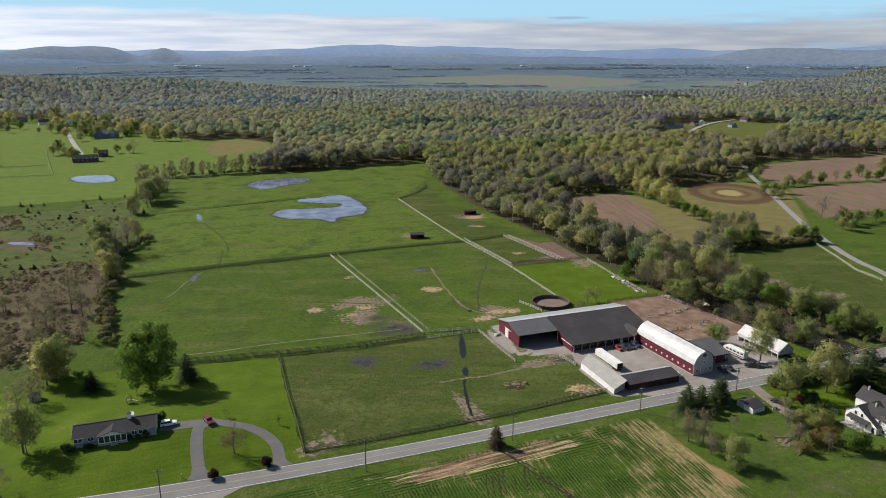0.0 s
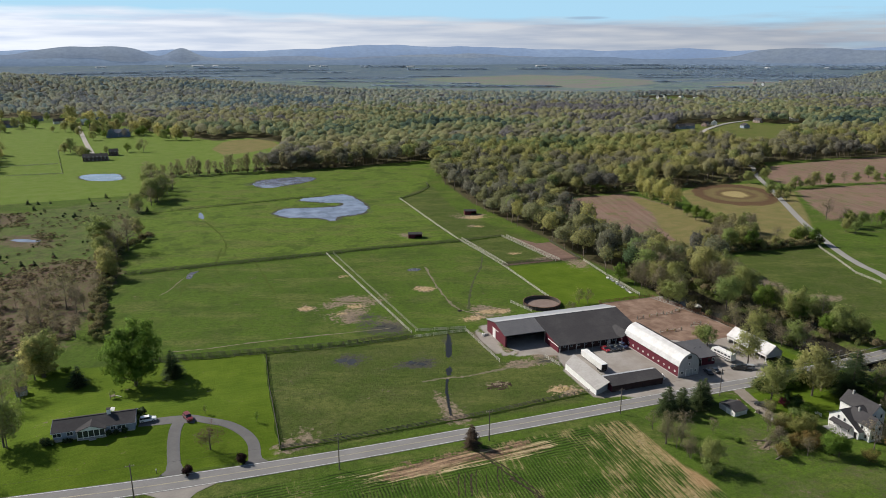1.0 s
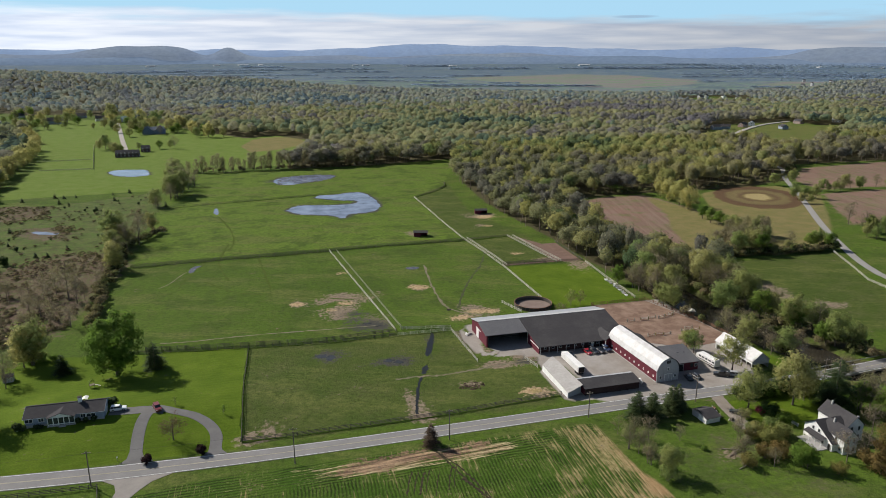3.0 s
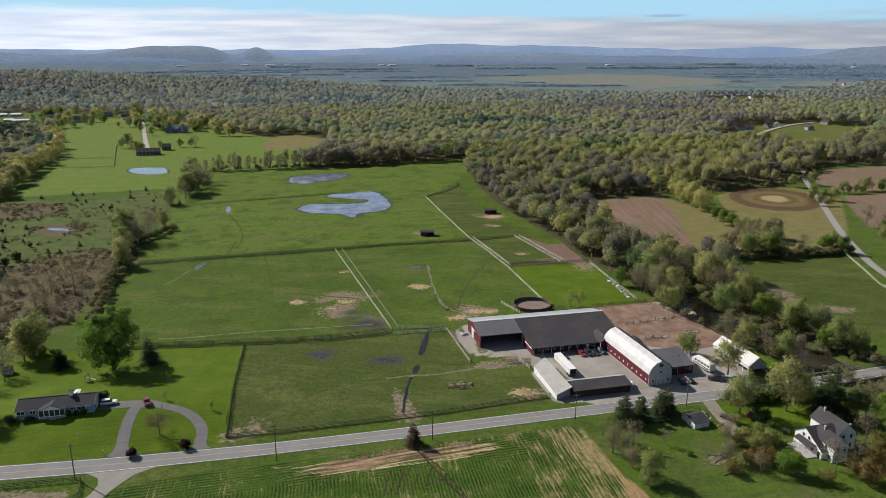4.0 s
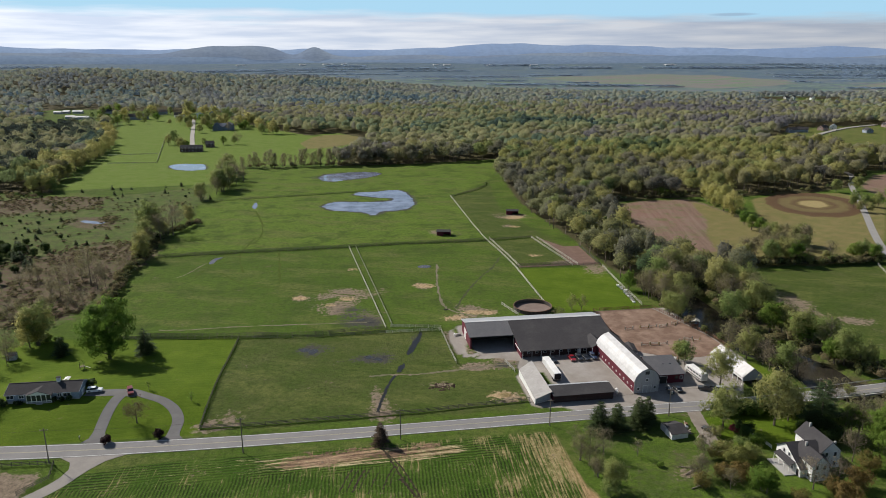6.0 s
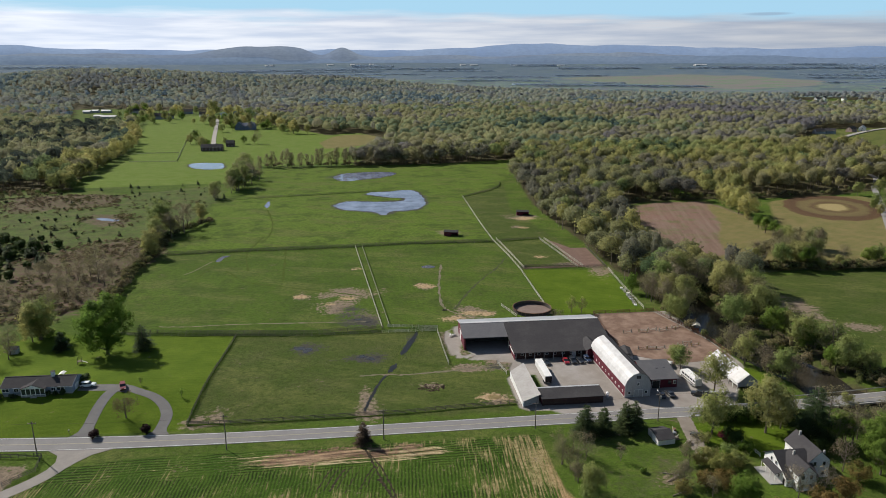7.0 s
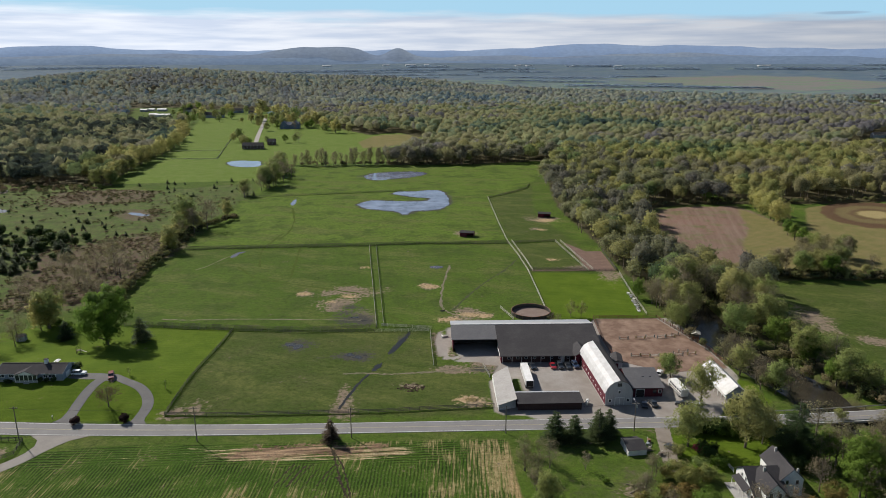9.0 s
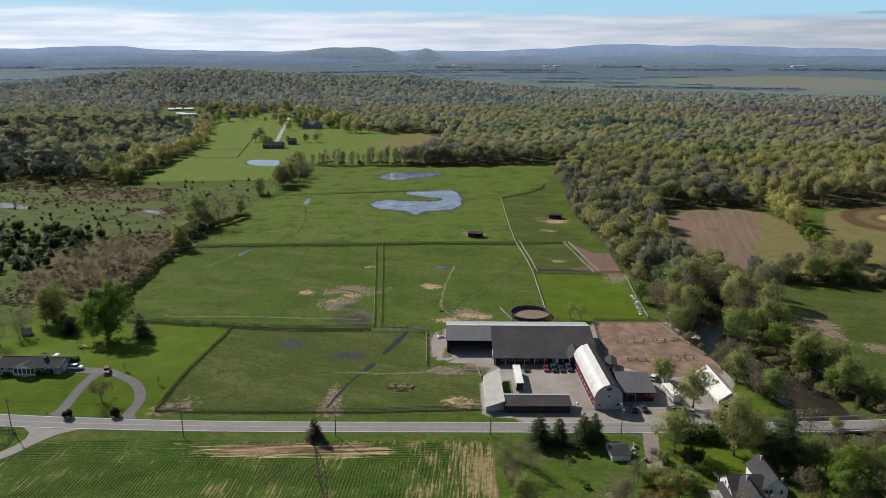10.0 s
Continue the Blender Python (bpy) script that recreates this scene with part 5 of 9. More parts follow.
def woods(name, x, y, height, width, steps, lumps, sprays, size, mat, label, seed, tint, trunks=True, base=0.3, up=0.5):
    """Many trees as one mesh: billowing crowns with loose sprays of leaves, on trunks."""
    rnd = np.random.RandomState(seed)
    n = len(x)
    z0 = hills(x, y)
    h = height * np.clip(rnd.normal(0.97, 0.15, n), 0.6, 1.35)
    w = width * np.clip(rnd.normal(0.98, 0.30, n), 0.5, 1.75)
    V, F, T, MI, N, at = [], [], [], [], [], 0
    kinds = [crown_template(seed + 50 + i, steps, lumps, sprays, size) for i in range(9)]
    pick = rnd.randint(0, 9, n)
    for k, (p, f, pn) in enumerate(kinds):
        i = np.where(pick == k)[0]
        if not len(i):
            continue
        a = rnd.uniform(0, 6.28, len(i))
        ca, sa = np.cos(a)[:, None], np.sin(a)[:, None]
        q = np.stack([p[None, :, 0] * ca - p[None, :, 1] * sa, p[None, :, 0] * sa + p[None, :, 1] * ca, np.broadcast_to(p[None, :, 2], (len(i), len(p)))], -1)
        sc = np.stack([w[i] / 2, w[i] / 2, h[i] * (1 - base) * 0.5], -1)[:, None, :]
        mid = np.stack([x[i], y[i], z0[i] + h[i] * (base + (1 - base) * 0.5)], -1)[:, None, :]
        V.append((q * sc + mid).reshape(-1, 3))
        nn = np.stack([pn[None, :, 0] * ca - pn[None, :, 1] * sa, pn[None, :, 0] * sa + pn[None, :, 1] * ca, np.broadcast_to(pn[None, :, 2], (len(i), len(p)))], -1)
        nn = nn + rnd.normal(size=q.shape) * 0.12 + (0, 0, up)
        N.append((nn / np.linalg.norm(nn, axis=2)[:, :, None]).reshape(-1, 3))
        F.append((f[None] + (at + len(p) * np.arange(len(i)))[:, None, None]).reshape(-1, 3))
        T.append(np.repeat(np.clip(tint[i], 0, 1), len(p)))
        MI.append(np.zeros(len(i) * len(f), int))
        at += len(i) * len(p)
    if trunks:
        ring = [np.stack([x + 0.26 * math.cos(2.094 * k), y + 0.22 * math.sin(2.094 * k), z0 - 0.5], -1) for k in range(3)]
        V.append(np.stack(ring + [np.stack([x, y, z0 + h * 0.85], -1)], 1).reshape(-1, 3))
        b = at + 4 * np.arange(n)
        for k in range(3):
            F.append(np.stack([b + k, b + (k + 1) % 3, b + 3], -1))
            MI.append(np.ones(n, int))
        T.append(np.zeros(4 * n))
        N.append(np.tile(np.array([[1, 0, 0], [-0.5, 0.87, 0], [-0.5, -0.87, 0], [0, 0, 1]]), (n, 1)))
    me = mesh_from(name, np.concatenate(V), np.concatenate(F), [mat, M_TWIG], True, np.concatenate(MI))
    attribute(me, "tint", np.concatenate(T))
    me.normals_split_custom_set_from_vertices(np.concatenate(N).tolist())
    return tagged(new(name, me), label, "trees", kind="stuff")


def patchy(x, y, seed, scale):
    """A smooth random value over the land, for stands of one colour."""
    rnd = np.random.RandomState(seed)
    v = np.zeros(len(x))
    for _ in range(7):
        kx, ky, ph = rnd.normal(0, 1 / scale), rnd.normal(0, 1 / scale), rnd.uniform(0, 6.28)
        v += np.sin(x * kx + y * ky + ph)
    return v / 7


def in_sight(x, y, margin=60):
    """Land that the walk looks over: a fan widening northwards."""
    return (x < 260 + 1.26 * y + margin) & (x > 60 - 0.63 * y - margin)


def build_woods():
    rnd = np.random.RandomState(5)
    # belt beside the pasture
    x, y = scattered(WOOD_BELT, 8.6, 21)
    t = 0.34 + 0.45 * patchy(x, y, 3, 28) + rnd.normal(0, 0.20, len(x))
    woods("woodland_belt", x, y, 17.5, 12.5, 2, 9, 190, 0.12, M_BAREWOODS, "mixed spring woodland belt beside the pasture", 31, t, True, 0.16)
    x, y = scattered([(p[0], min(p[1], 1500)) for p in NORTH_EDGE], 10.2, 22, [(WOOD_BELT, 0), (CLEAR_FAR, 4), (CLEAR_NORTH, 2), (MEADOWS[0], 4)])
    near = in_sight(x, y) & (rnd.uniform(1180, 1500, len(x)) > y)
    x, y = x[near], y[near]
    t = 0.40 + 0.62 * patchy(x, y, 4, 60) + 0.34 * patchy(x, y, 44, 22) + rnd.normal(0, 0.13, len(x))
    t = t - 0.05 * np.clip((x - 250) / 250, 0, 1)
    west = (x < -150) & (y < 1130) & (x < -215 - 0.06 * (y - 600))
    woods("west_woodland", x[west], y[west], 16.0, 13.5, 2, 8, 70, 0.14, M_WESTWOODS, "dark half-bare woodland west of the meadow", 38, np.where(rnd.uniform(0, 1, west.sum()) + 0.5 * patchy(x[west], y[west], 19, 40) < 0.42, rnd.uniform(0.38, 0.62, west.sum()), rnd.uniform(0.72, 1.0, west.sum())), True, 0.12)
    x, y, t = x[~west], y[~west], t[~west]
    close = y < 760
    woods("woodland", x[close], y[close], 18.0, 14.0, 2, 8, 110, 0.13, M_WOODS, "yellow-green spring woodland of broadleaf trees", 32, t[close], True, 0.12)
    woods("woodland_beyond", x[~close], y[~close], 17.5, 14.8, 2, 7, 0, 0.2, M_BEYOND, "yellow-green spring woodland further off", 33, t[~close], False, 0.1)
    # far woods
    x, y = scattered([(-860, 1180), (1900, 1180), (3600, 2700), (-1700, 2700)], 13.6, 23, [(VALLEY, 5), (CLEAR_NORTH, 2), (HILL_MEADOW, 2), (VILLAGE, 2)])
    near = in_sight(x, y, 0) & (rnd.uniform(1180, 1500, len(x)) < y)
    x, y = x[near], y[near]
    t = 0.44 + 0.5 * patchy(x, y, 6, 120) + 0.6 * patchy(x, y, 61, 42) + rnd.normal(0, 0.24, len(x)) - 0.10 * np.clip((x - 400) / 400, 0, 1)
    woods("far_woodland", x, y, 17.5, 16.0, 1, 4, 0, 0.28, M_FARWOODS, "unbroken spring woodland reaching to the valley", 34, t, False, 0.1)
    # valley floor: belts of trees between long fields, thickening towards the slopes
    X, Y = [], []
    for r, deep, share in ((2560, 60, 0.1), (2780, 30, 0.15), (3020, 45, 0.05), (3300, 35, 0.1), (3560, 60, 0.05), (3780, 50, 0.1), (3960, 40, 0.15), (4130, 70, 0.1), (4290, 90, 0.12), (4420, 90, 0.2)):
        n = int(deep * 60)
        a = np.radians(rnd.uniform(26, 128, n))
        q = r + rnd.uniform(-0.5, 0.5, n) * deep + 70 * np.sin(a * 5 + r)
        x, y = 60 + q * np.cos(a), q * np.sin(a)
        keep = (inside(VALLEY, x, y) > 0) & (patchy(x, y * 0.3, int(r) % 97, 210) > share) & (inside(VALLEY_FIELD, x, y) < 0)
        X.append(x[keep]), Y.append(y[keep])
    x, y = scattered([(-2900, 1700), (4600, 1700), (4600, 4600), (-2900, 4600)], 27, 24)
    keep = (inside(VALLEY, x, y) > 0) & (x - 0.42 * y > 1050) & (patchy(x, y, 9, 130) > -0.12) & (inside(HILL_MEADOW, x, y) < 0) & (inside(VALLEY_FIELD, x, y) < 0)
    x, y = np.concatenate(X + [x[keep]]), np.concatenate(Y + [y[keep]])
    keep = in_sight(x, y, 200) & (np.hypot(x, y) < 4680)
    x, y = x[keep], y[keep]
    woods("valley_woodland", x, y, 9.0, 28.0, 1, 3, 0, 0.35, M_VALLEYWOODS, "tree belts across the far valley, haze put into their blue", 35, rnd.uniform(0, 1, len(x)), False, 0.05, 2.2)


def build_backdrop():
    """The ridges that close the valley; distance haze put in as blue colour and glow."""
    def ridge(name, r, top, c, c2, label, seed, wobble=52):
        m, t, b = material(name, 1.0, 0.0, 0.0)
        co = t.nodes.new("ShaderNodeNewGeometry").outputs["Position"]
        v = t.nodes.new("ShaderNodeVectorMath")
        v.operation, v.inputs[1].default_value = "MULTIPLY", (1, 1, 2.2)
        link(t, co, v.inputs[0])
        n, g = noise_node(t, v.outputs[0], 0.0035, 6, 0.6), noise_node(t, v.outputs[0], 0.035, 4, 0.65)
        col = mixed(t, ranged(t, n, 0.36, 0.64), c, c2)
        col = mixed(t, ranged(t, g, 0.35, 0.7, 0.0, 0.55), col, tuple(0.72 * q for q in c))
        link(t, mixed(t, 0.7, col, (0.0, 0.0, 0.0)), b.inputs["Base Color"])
        # emission stands in for the brightness of the hazy air
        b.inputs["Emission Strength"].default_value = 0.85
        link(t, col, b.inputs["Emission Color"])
        v, f = [], []
        angles = np.arange(18, 150, 0.25)
        rnd = np.random.RandomState(seed)
        wob = sum(np.sin(np.radians(angles) * k + rnd.uniform(0, 6.28)) * wobble / k ** 0.75 for k in (9, 17, 29, 47, 83, 150))
        for a, w in zip(angles, wob):
            h = top(a) + w
            ca, sa = math.cos(radians(a)), math.sin(radians(a))
            v += [(ca * (r - 160), sa * (r - 160), -40), (ca * (r - 60), sa * (r - 60), h * 0.6), (ca * r, sa * r, h), (ca * (r + 80), sa * (r + 80), -40)]
        for i in range(len(angles) - 1):
            for k in range(3):
                f.append((4 * i + k, 4 * i + 4 + k, 4 * i + 5 + k, 4 * i + 1 + k))
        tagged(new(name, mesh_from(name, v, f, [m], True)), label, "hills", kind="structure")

    def bell(a, c, w):
        return math.exp(-((a - c) / w) ** 2)

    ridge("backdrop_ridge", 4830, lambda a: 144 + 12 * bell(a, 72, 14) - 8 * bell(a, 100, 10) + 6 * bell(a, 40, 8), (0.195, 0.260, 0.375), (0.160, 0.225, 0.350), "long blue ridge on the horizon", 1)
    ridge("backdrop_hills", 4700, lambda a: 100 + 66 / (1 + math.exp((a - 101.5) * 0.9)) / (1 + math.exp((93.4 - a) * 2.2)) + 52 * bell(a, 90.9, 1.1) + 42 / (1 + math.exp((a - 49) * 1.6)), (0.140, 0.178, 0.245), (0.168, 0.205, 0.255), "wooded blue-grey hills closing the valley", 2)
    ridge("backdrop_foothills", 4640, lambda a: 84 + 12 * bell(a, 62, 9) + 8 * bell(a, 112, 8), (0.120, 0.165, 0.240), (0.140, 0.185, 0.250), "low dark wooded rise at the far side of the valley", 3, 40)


build_woods()
build_backdrop()
R = random.Random(11)


def build_trees():
    yellow = [broadleaf("spring_tree", 100 + i, 13, 5.2, 0.2, M_LEAF_YELLOW, 112, 26, 1.45, 0.30, 0.24, 4, "broadleaf tree in thin yellow-green spring leaf", group="spring trees") for i in range(3)]
    green = [broadleaf("green_tree", 120 + i, 12, 4.8, 0.14, M_LEAF_GREEN, 75, 26, 1.4, 0.38, 0.28, 2, "broadleaf tree in full fresh green leaf", group="green trees") for i in range(2)]
    bare = [broadleaf("bare_tree", 140 + i, 13, 5.0, 0.18, M_LEAF_SPARSE, 75, 12, 1.3, 0.21, 0.2, 11, "nearly bare grey-brown tree with first buds", group="bare trees") for i in range(3)]
    pine = conifer("pine_tree", 160, 9, 3.8, M_NEEDLE, "dense dark green pine", group="pines")
    oak = broadleaf("maple_tree", 170, 18, 9.0, 0.08, M_LEAF_GREEN, 260, 34, 1.9, 0.42, 0.5, 1, "large round maple in full green leaf on the lawn")
    spread_out(oak, [(-18.4, 239.0)], R, (1.14, 1.14))
    spread_out(pine, [(x, y, s) for (x, y), s in zip([(-6.6, 242.5), (-37.4, 245.3)] + [(142.2, 164.2), (147.8, 164.4), (155.2, 165.0), (207.4, 154.6), (158.6, 167.0)], (1.2, 0.95, 1.15, 1.05, 1.2, 1.9, 0.95))], R)
    brown = conifer("cedar_tree", 161, 8.8, 3.6, M_NEEDLE_BROWN, "browned cedar at the road's edge")
    spread_out(brown, [(77.1, 166.4)], R, (0.82, 0.82))
    spots = {"y": [], "g": [], "b": []}
    # hedgerow between pasture and scrub
    hedge = smooth_line([(-36, 688), (-37, 655), (-37, 622)], 4) + smooth_line([(-40, 545), (-41, 540)], 1)
    for i, (x, y) in enumerate(hedge):
        if i % 4 == 3:
            continue
        spots["yb"[i % 3 == 2]].append((x + R.uniform(-3, 3), y + R.uniform(-3, 3), R.uniform(0.75, 1.15)))
    spots["y"] += [(x, y, s) for (x, y), s in zip([(-49.6, 257.2), (-178.9, 588.2), (-166.1, 592.9)] + [(-49.7, 428.7), (-47.6, 410.6), (-40.9, 375.7), (-34.7, 469.8), (-28.8, 571.9), (-24.7, 588.2), (-47.8, 431.9)], (1.35, 1.1, 1.0, 1.6, 1.2, 1.1, 0.9, 1.5, 1.45, 1.1))]
    spots["b"] += [(x, y, s) for (x, y), s in zip([(-36.3, 428.8), (-31.0, 561.4), (-21.5, 605.5), (-17.6, 623.7), (-53.7, 331.0), (-65.0, 334.9), (-41.7, 419.5), (-37.8, 445.1), (-44.5, 402.0)], (1.7, 1.2, 1.4, 1.3, 1.5, 1.1, 1.2, 1.3, 1.0))]
    for x, y in smooth_line([(-36, 690), (-34, 650), (-30, 610), (-29, 570)], 6):
        spots[R.choice("bby")].append((x + R.uniform(-5, 5), y + R.uniform(-5, 5), R.uniform(1.1, 1.5)))
    spots["b"] += [(x, y, s) for (x, y), s in zip([(-54.7, 242.7), (-49.0, 325.0), (-60.8, 340.1), (-60.7, 311.4), (-45.1, 294.1), (-37.5, 530.9)], (1.0, 0.9, 1.0, 0.9, 0.8, 0.8))]
    spots["b"] += [(x, y, s) for (x, y), s in zip([(-49.1, 202.4), (-53.4, 238.3), (-52.6, 185.5)], (0.85, 0.75, 0.8))]
    # grey thicket below the hedgerow
    x, y = scattered([(-68.7, 367.2), (-44.0, 362.6), (-42.0, 332.2), (-47.4, 286.4), (-59.1, 276.0), (-70.3, 278.1), (-88.2, 302.1), (-86.9, 349.4)], 6.2, 49)
    spots["b"] += [(a, b, R.uniform(0.4, 0.8)) for a, b in zip(x, y) if R.random() < 0.4]
    # tree line north of the far pond
    slim, wide = [], []
    for i in range(46):
        x = -30 + i * 4.0 + R.uniform(-3, 3)
        slim.append((x, 699 + R.uniform(-4, 4) + (4 if x > 60 else 0), R.uniform(0.65, 1.2)))
    # line along the west meadow
    for i in range(22):
        f = i / 21
        wide.append((-172 - 60 * f + R.uniform(-6, 6) - (70 * max(0, f - 0.6)), 600 + 470 * f + R.uniform(-6, 6), R.uniform(0.8, 1.15)))
    # by the farm road and the old house
    spots["y"] += [(x, y, s) for (x, y), s in zip([(193.5, 186.8), (189.4, 204.1), (188.8, 207.9)] + [(179.8, 160.5), (196.0, 159.6), (201.8, 161.4)], (1.1, 0.7, 0.62, 1.15, 1.35, 0.9))]
    spots["b"] += [(x, y, s) for (x, y), s in zip([(131.6, 149.6), (133.2, 140.5), (148.0, 149.5), (160.7, 137.6)] + [(132.9, 146.6), (220.6, 153.3), (238.5, 162.0), (227.5, 148.1), (212.4, 150.5)] + [(157, 256), (160, 257)] + [(164.8, 145.7), (171.7, 153.2), (160.2, 138.0), (132.8, 141.7), (134.7, 136.8), (157.6, 137.1), (165.5, 131.1), (186.5, 127.7), (194.3, 128.9), (205.6, 138.1)], (0.6, 0.45, 0.4, 0.5, 0.55, 0.8, 0.8, 0.7, 0.7, 0.4, 0.38, 0.5, 0.45, 0.5, 0.45, 0.4, 0.4, 0.5, 0.8, 0.7, 0.8))]
    spots["g"] += [(x, y, s) for (x, y), s in zip([(221.9, 146.0), (217.0, 139.8), (243.8, 200.4)] + [(252.1, 208.4), (173.8, 128.1)] + [(306.9, 314.3), (202.2, 286.7)], (0.8, 1.0, 0.7, 0.8, 0.6, 1.1, 0.8))]
    # both banks of the creek
    for poly, step, seed in ((CREEK_WOOD, 6.8, 41), ([(206, 248), (213, 246), (214, 266), (222, 285), (206, 284)], 5.0, 42), ([(262, 178), (330, 192), (330, 120), (255, 100), (245, 150)], 9.0, 43), ([(214, 105), (240, 95), (250, 165), (212, 166)], 7.5, 44)):
        x, y = scattered(poly, step, seed)
        dry = line_distance(CREEK, x, y) > 10
        for a, b in zip(x[dry], y[dry]):
            spots[R.choice("yyyybbbbbg" if seed < 43 else "ybbbbbg")].append((a, b, R.uniform(0.75, 1.2)))
    spots["y"] += [(214.5, 283, 1.35), (212.5, 270, 1.2), (216, 262, 1.3), (225, 292, 1.4), (231, 299, 1.3), (238, 268, 1.5), (241, 246, 1.3)]
    spots["b"] += [(212, 252, 1.2), (217.5, 274, 1.4), (221, 288, 1.4), (208.5, 262, 1.1), (232, 284, 1.5), (236, 256, 1.3), (222, 217.5, 0.8), (219, 224, 0.7)]
    spots["y"] += [(214.5, 206, 0.95), (-50.3, 204.0, 1.15)]
    spots["b"] += [(217.5, 200, 0.9), (213.5, 217, 0.8), (-56.5, 231.0, 1.0)]
    # single trees on the near bank
    spots["b"] += [(x, y, s) for (x, y), s in zip([(216.3, 210.5), (220.2, 212.8), (216.7, 195.1), (224.7, 190.9), (214.7, 217.8)], (0.75, 0.6, 0.7, 0.8, 0.45))]
    spots["y"] += [(x, y, s) for (x, y), s in zip([(220.3, 191.8), (226.2, 237.6)], (0.9, 1.25))]
    spots["g"] += [(x, y, s) for (x, y), s in zip([(238.0, 228.4), (242.3, 214.6), (244.1, 197.8)], (1.1, 1.1, 0.85))]
    # clump between the right-hand fields, and hedges there
    x, y = scattered([(273.1, 316.5), (307.9, 314.3), (324.1, 329.4), (340.6, 354.5), (304.4, 344.0)], 6.5, 45)
    for a, b in zip(x, y):
        spots["by"[R.random() < 0.5]].append((a, b, R.uniform(0.85, 1.1))) if R.random() < 0.7 else slim.append((a, b, R.uniform(0.7, 0.95)))
    for line, n in (([(328.1, 371.0), (324.7, 352.1)], 3), ([(307.9, 314.3), (336.8, 317.5), (353.5, 314.3)], 8), ([(481.8, 462.1), (522.9, 464.7), (599.6, 461.7)], 12), ([(452.6, 456.0), (456.0, 436.3)], 5), ([(395.9, 327.5), (418.2, 341.3), (446.2, 338.5), (470, 345)], 14)):
        pts = smooth_line(line, 12)
        for k in range(n):
            x, y = pts[int((k + 0.5) / n * len(pts))]
            spots[R.choice("ybbyg")].append((x + R.uniform(-4, 4), y + R.uniform(-4, 4), R.uniform(0.5, 0.95)))
    wide += [(x, y, R.uniform(1.0, 1.4)) for x, y in [(-176.1, 1194.0), (-114.5, 1127.6), (-79.9, 1087.2), (-70.2, 1119.3), (-159.5, 1251.4), (-140.7, 1248.0), (-265.5, 1338.1), (-296.4, 1276.8), (-47.2, 1049.2), (-23.8, 1000.2)]]
    wide += [(x, y, s) for (x, y), s in zip([(-50.3, 257.3), (-52.4, 255.5)], (0.92, 0.6))]
    wide += [(x, y, s) for (x, y), s in zip([(-48.6, 425.6), (-46.6, 402.0), (-41.2, 373.2), (-27.6, 577.2), (-33.6, 466.2), (-42.3, 428.8)], (0.8, 0.6, 0.65, 0.85, 0.5, 0.6))]
    wide += [(x, y, s) for (x, y), s in zip([(341.8, 462.9), (339.2, 444.8), (337.3, 429.9), (343.4, 477.3)], (1.0, 1.15, 1.0, 0.9))]
    spots["g"] += [(x, y, s) for (x, y), s in zip([(329.5, 401.8), (327.2, 389.3), (328.1, 381.6), (328.2, 374.4), (335.8, 351.3)], (0.8, 0.85, 0.8, 0.7, 1.0))]
    spots["y"] += [(x, y, s) for (x, y), s in zip([(251.3, 325.4), (246.5, 438.6)] + [(439.5, 442.3), (433.1, 427.2), (439.8, 424.7), (488.8, 502.0), (466.5, 497.5)], (0.8, 1.5, 0.8, 0.7, 0.55, 1.0, 0.9))]
    spots["b"] += [(413.4, 361.6, 1.15), (406.8, 342.2, 1.1)]
    spots["y"] += [(512.4, 468.3, 1.0), (523.7, 464.2, 0.95), (592, 484, 1.0), (633, 494, 1.1), (615, 478, 0.9)]
    for cx, cy, n, spread in ((-100, 1085, 16, 42), (-140, 1175, 14, 38), (-300, 1330, 8, 45), (-200, 1335, 6, 40), (-75, 880, 4, 9), (-330, 1400, 7, 50), (-122, 845, 3, 8)):
        for k in range(n):
            spots["yygb"[k % 4]].append((cx + R.gauss(0, spread), cy + R.gauss(8, spread * 0.5), R.uniform(0.7, 1.4)))
    spots["b"] += [(131.3, 149.6, 0.62), (132.4, 157.8, 0.5), (136.2, 155.2, 0.55), (133.4, 141.4, 0.6), (134.8, 147.2, 0.55), (138.5, 151.0, 0.7), (160.5, 137.0, 0.6), (166.0, 146.0, 0.55)]
    spots["y"] += [(135.2, 134.5, 0.7)]
    # north meadow
    spots["y"] += [(x, y, s) for (x, y), s in zip([(-136.6, 907.0), (-189.8, 1278.6), (-109.2, 1162.7), (-39.2, 1003.0), (-127.4, 883.2), (-141.1, 896.7)], (1.4, 2.3, 2.0, 1.1, 0.9, 1.0))]
    for i, (x, y) in enumerate([(-262.2, 1239.5), (-256.1, 1269.4), (-232.9, 1234.0), (-131.1, 1225.3), (-93.0, 1208.1), (-83.7, 1248.1), (-125.6, 1129.6), (-262.4, 1172.8), (-288.7, 1234.4), (-281.5, 1158.5), (-172.6, 1297.8), (-212.9, 1352.3), (-169.0, 1155.4), (-109.7, 1076.5), (-69.0, 1069.0), (-63.4, 1118.1), (-42.6, 1033.0), (-279.7, 1176.0), (-270.9, 1192.7), (-311.3, 1200.2), (-318.3, 1260.0), (-241.0, 1187.1), (-51.7, 1082.0), (-32.7, 1046.5), (-4.6, 996.6), (-162.6, 1343.0), (-134.1, 1313.8), (-111.5, 1286.4), (-238.1, 1357.0), (-286.5, 1142.3), (-74.5, 1120.1), (-18.5, 999.2)]):
        spots["yyg"[i % 3]].append((x, y, R.uniform(0.9, 1.4)))
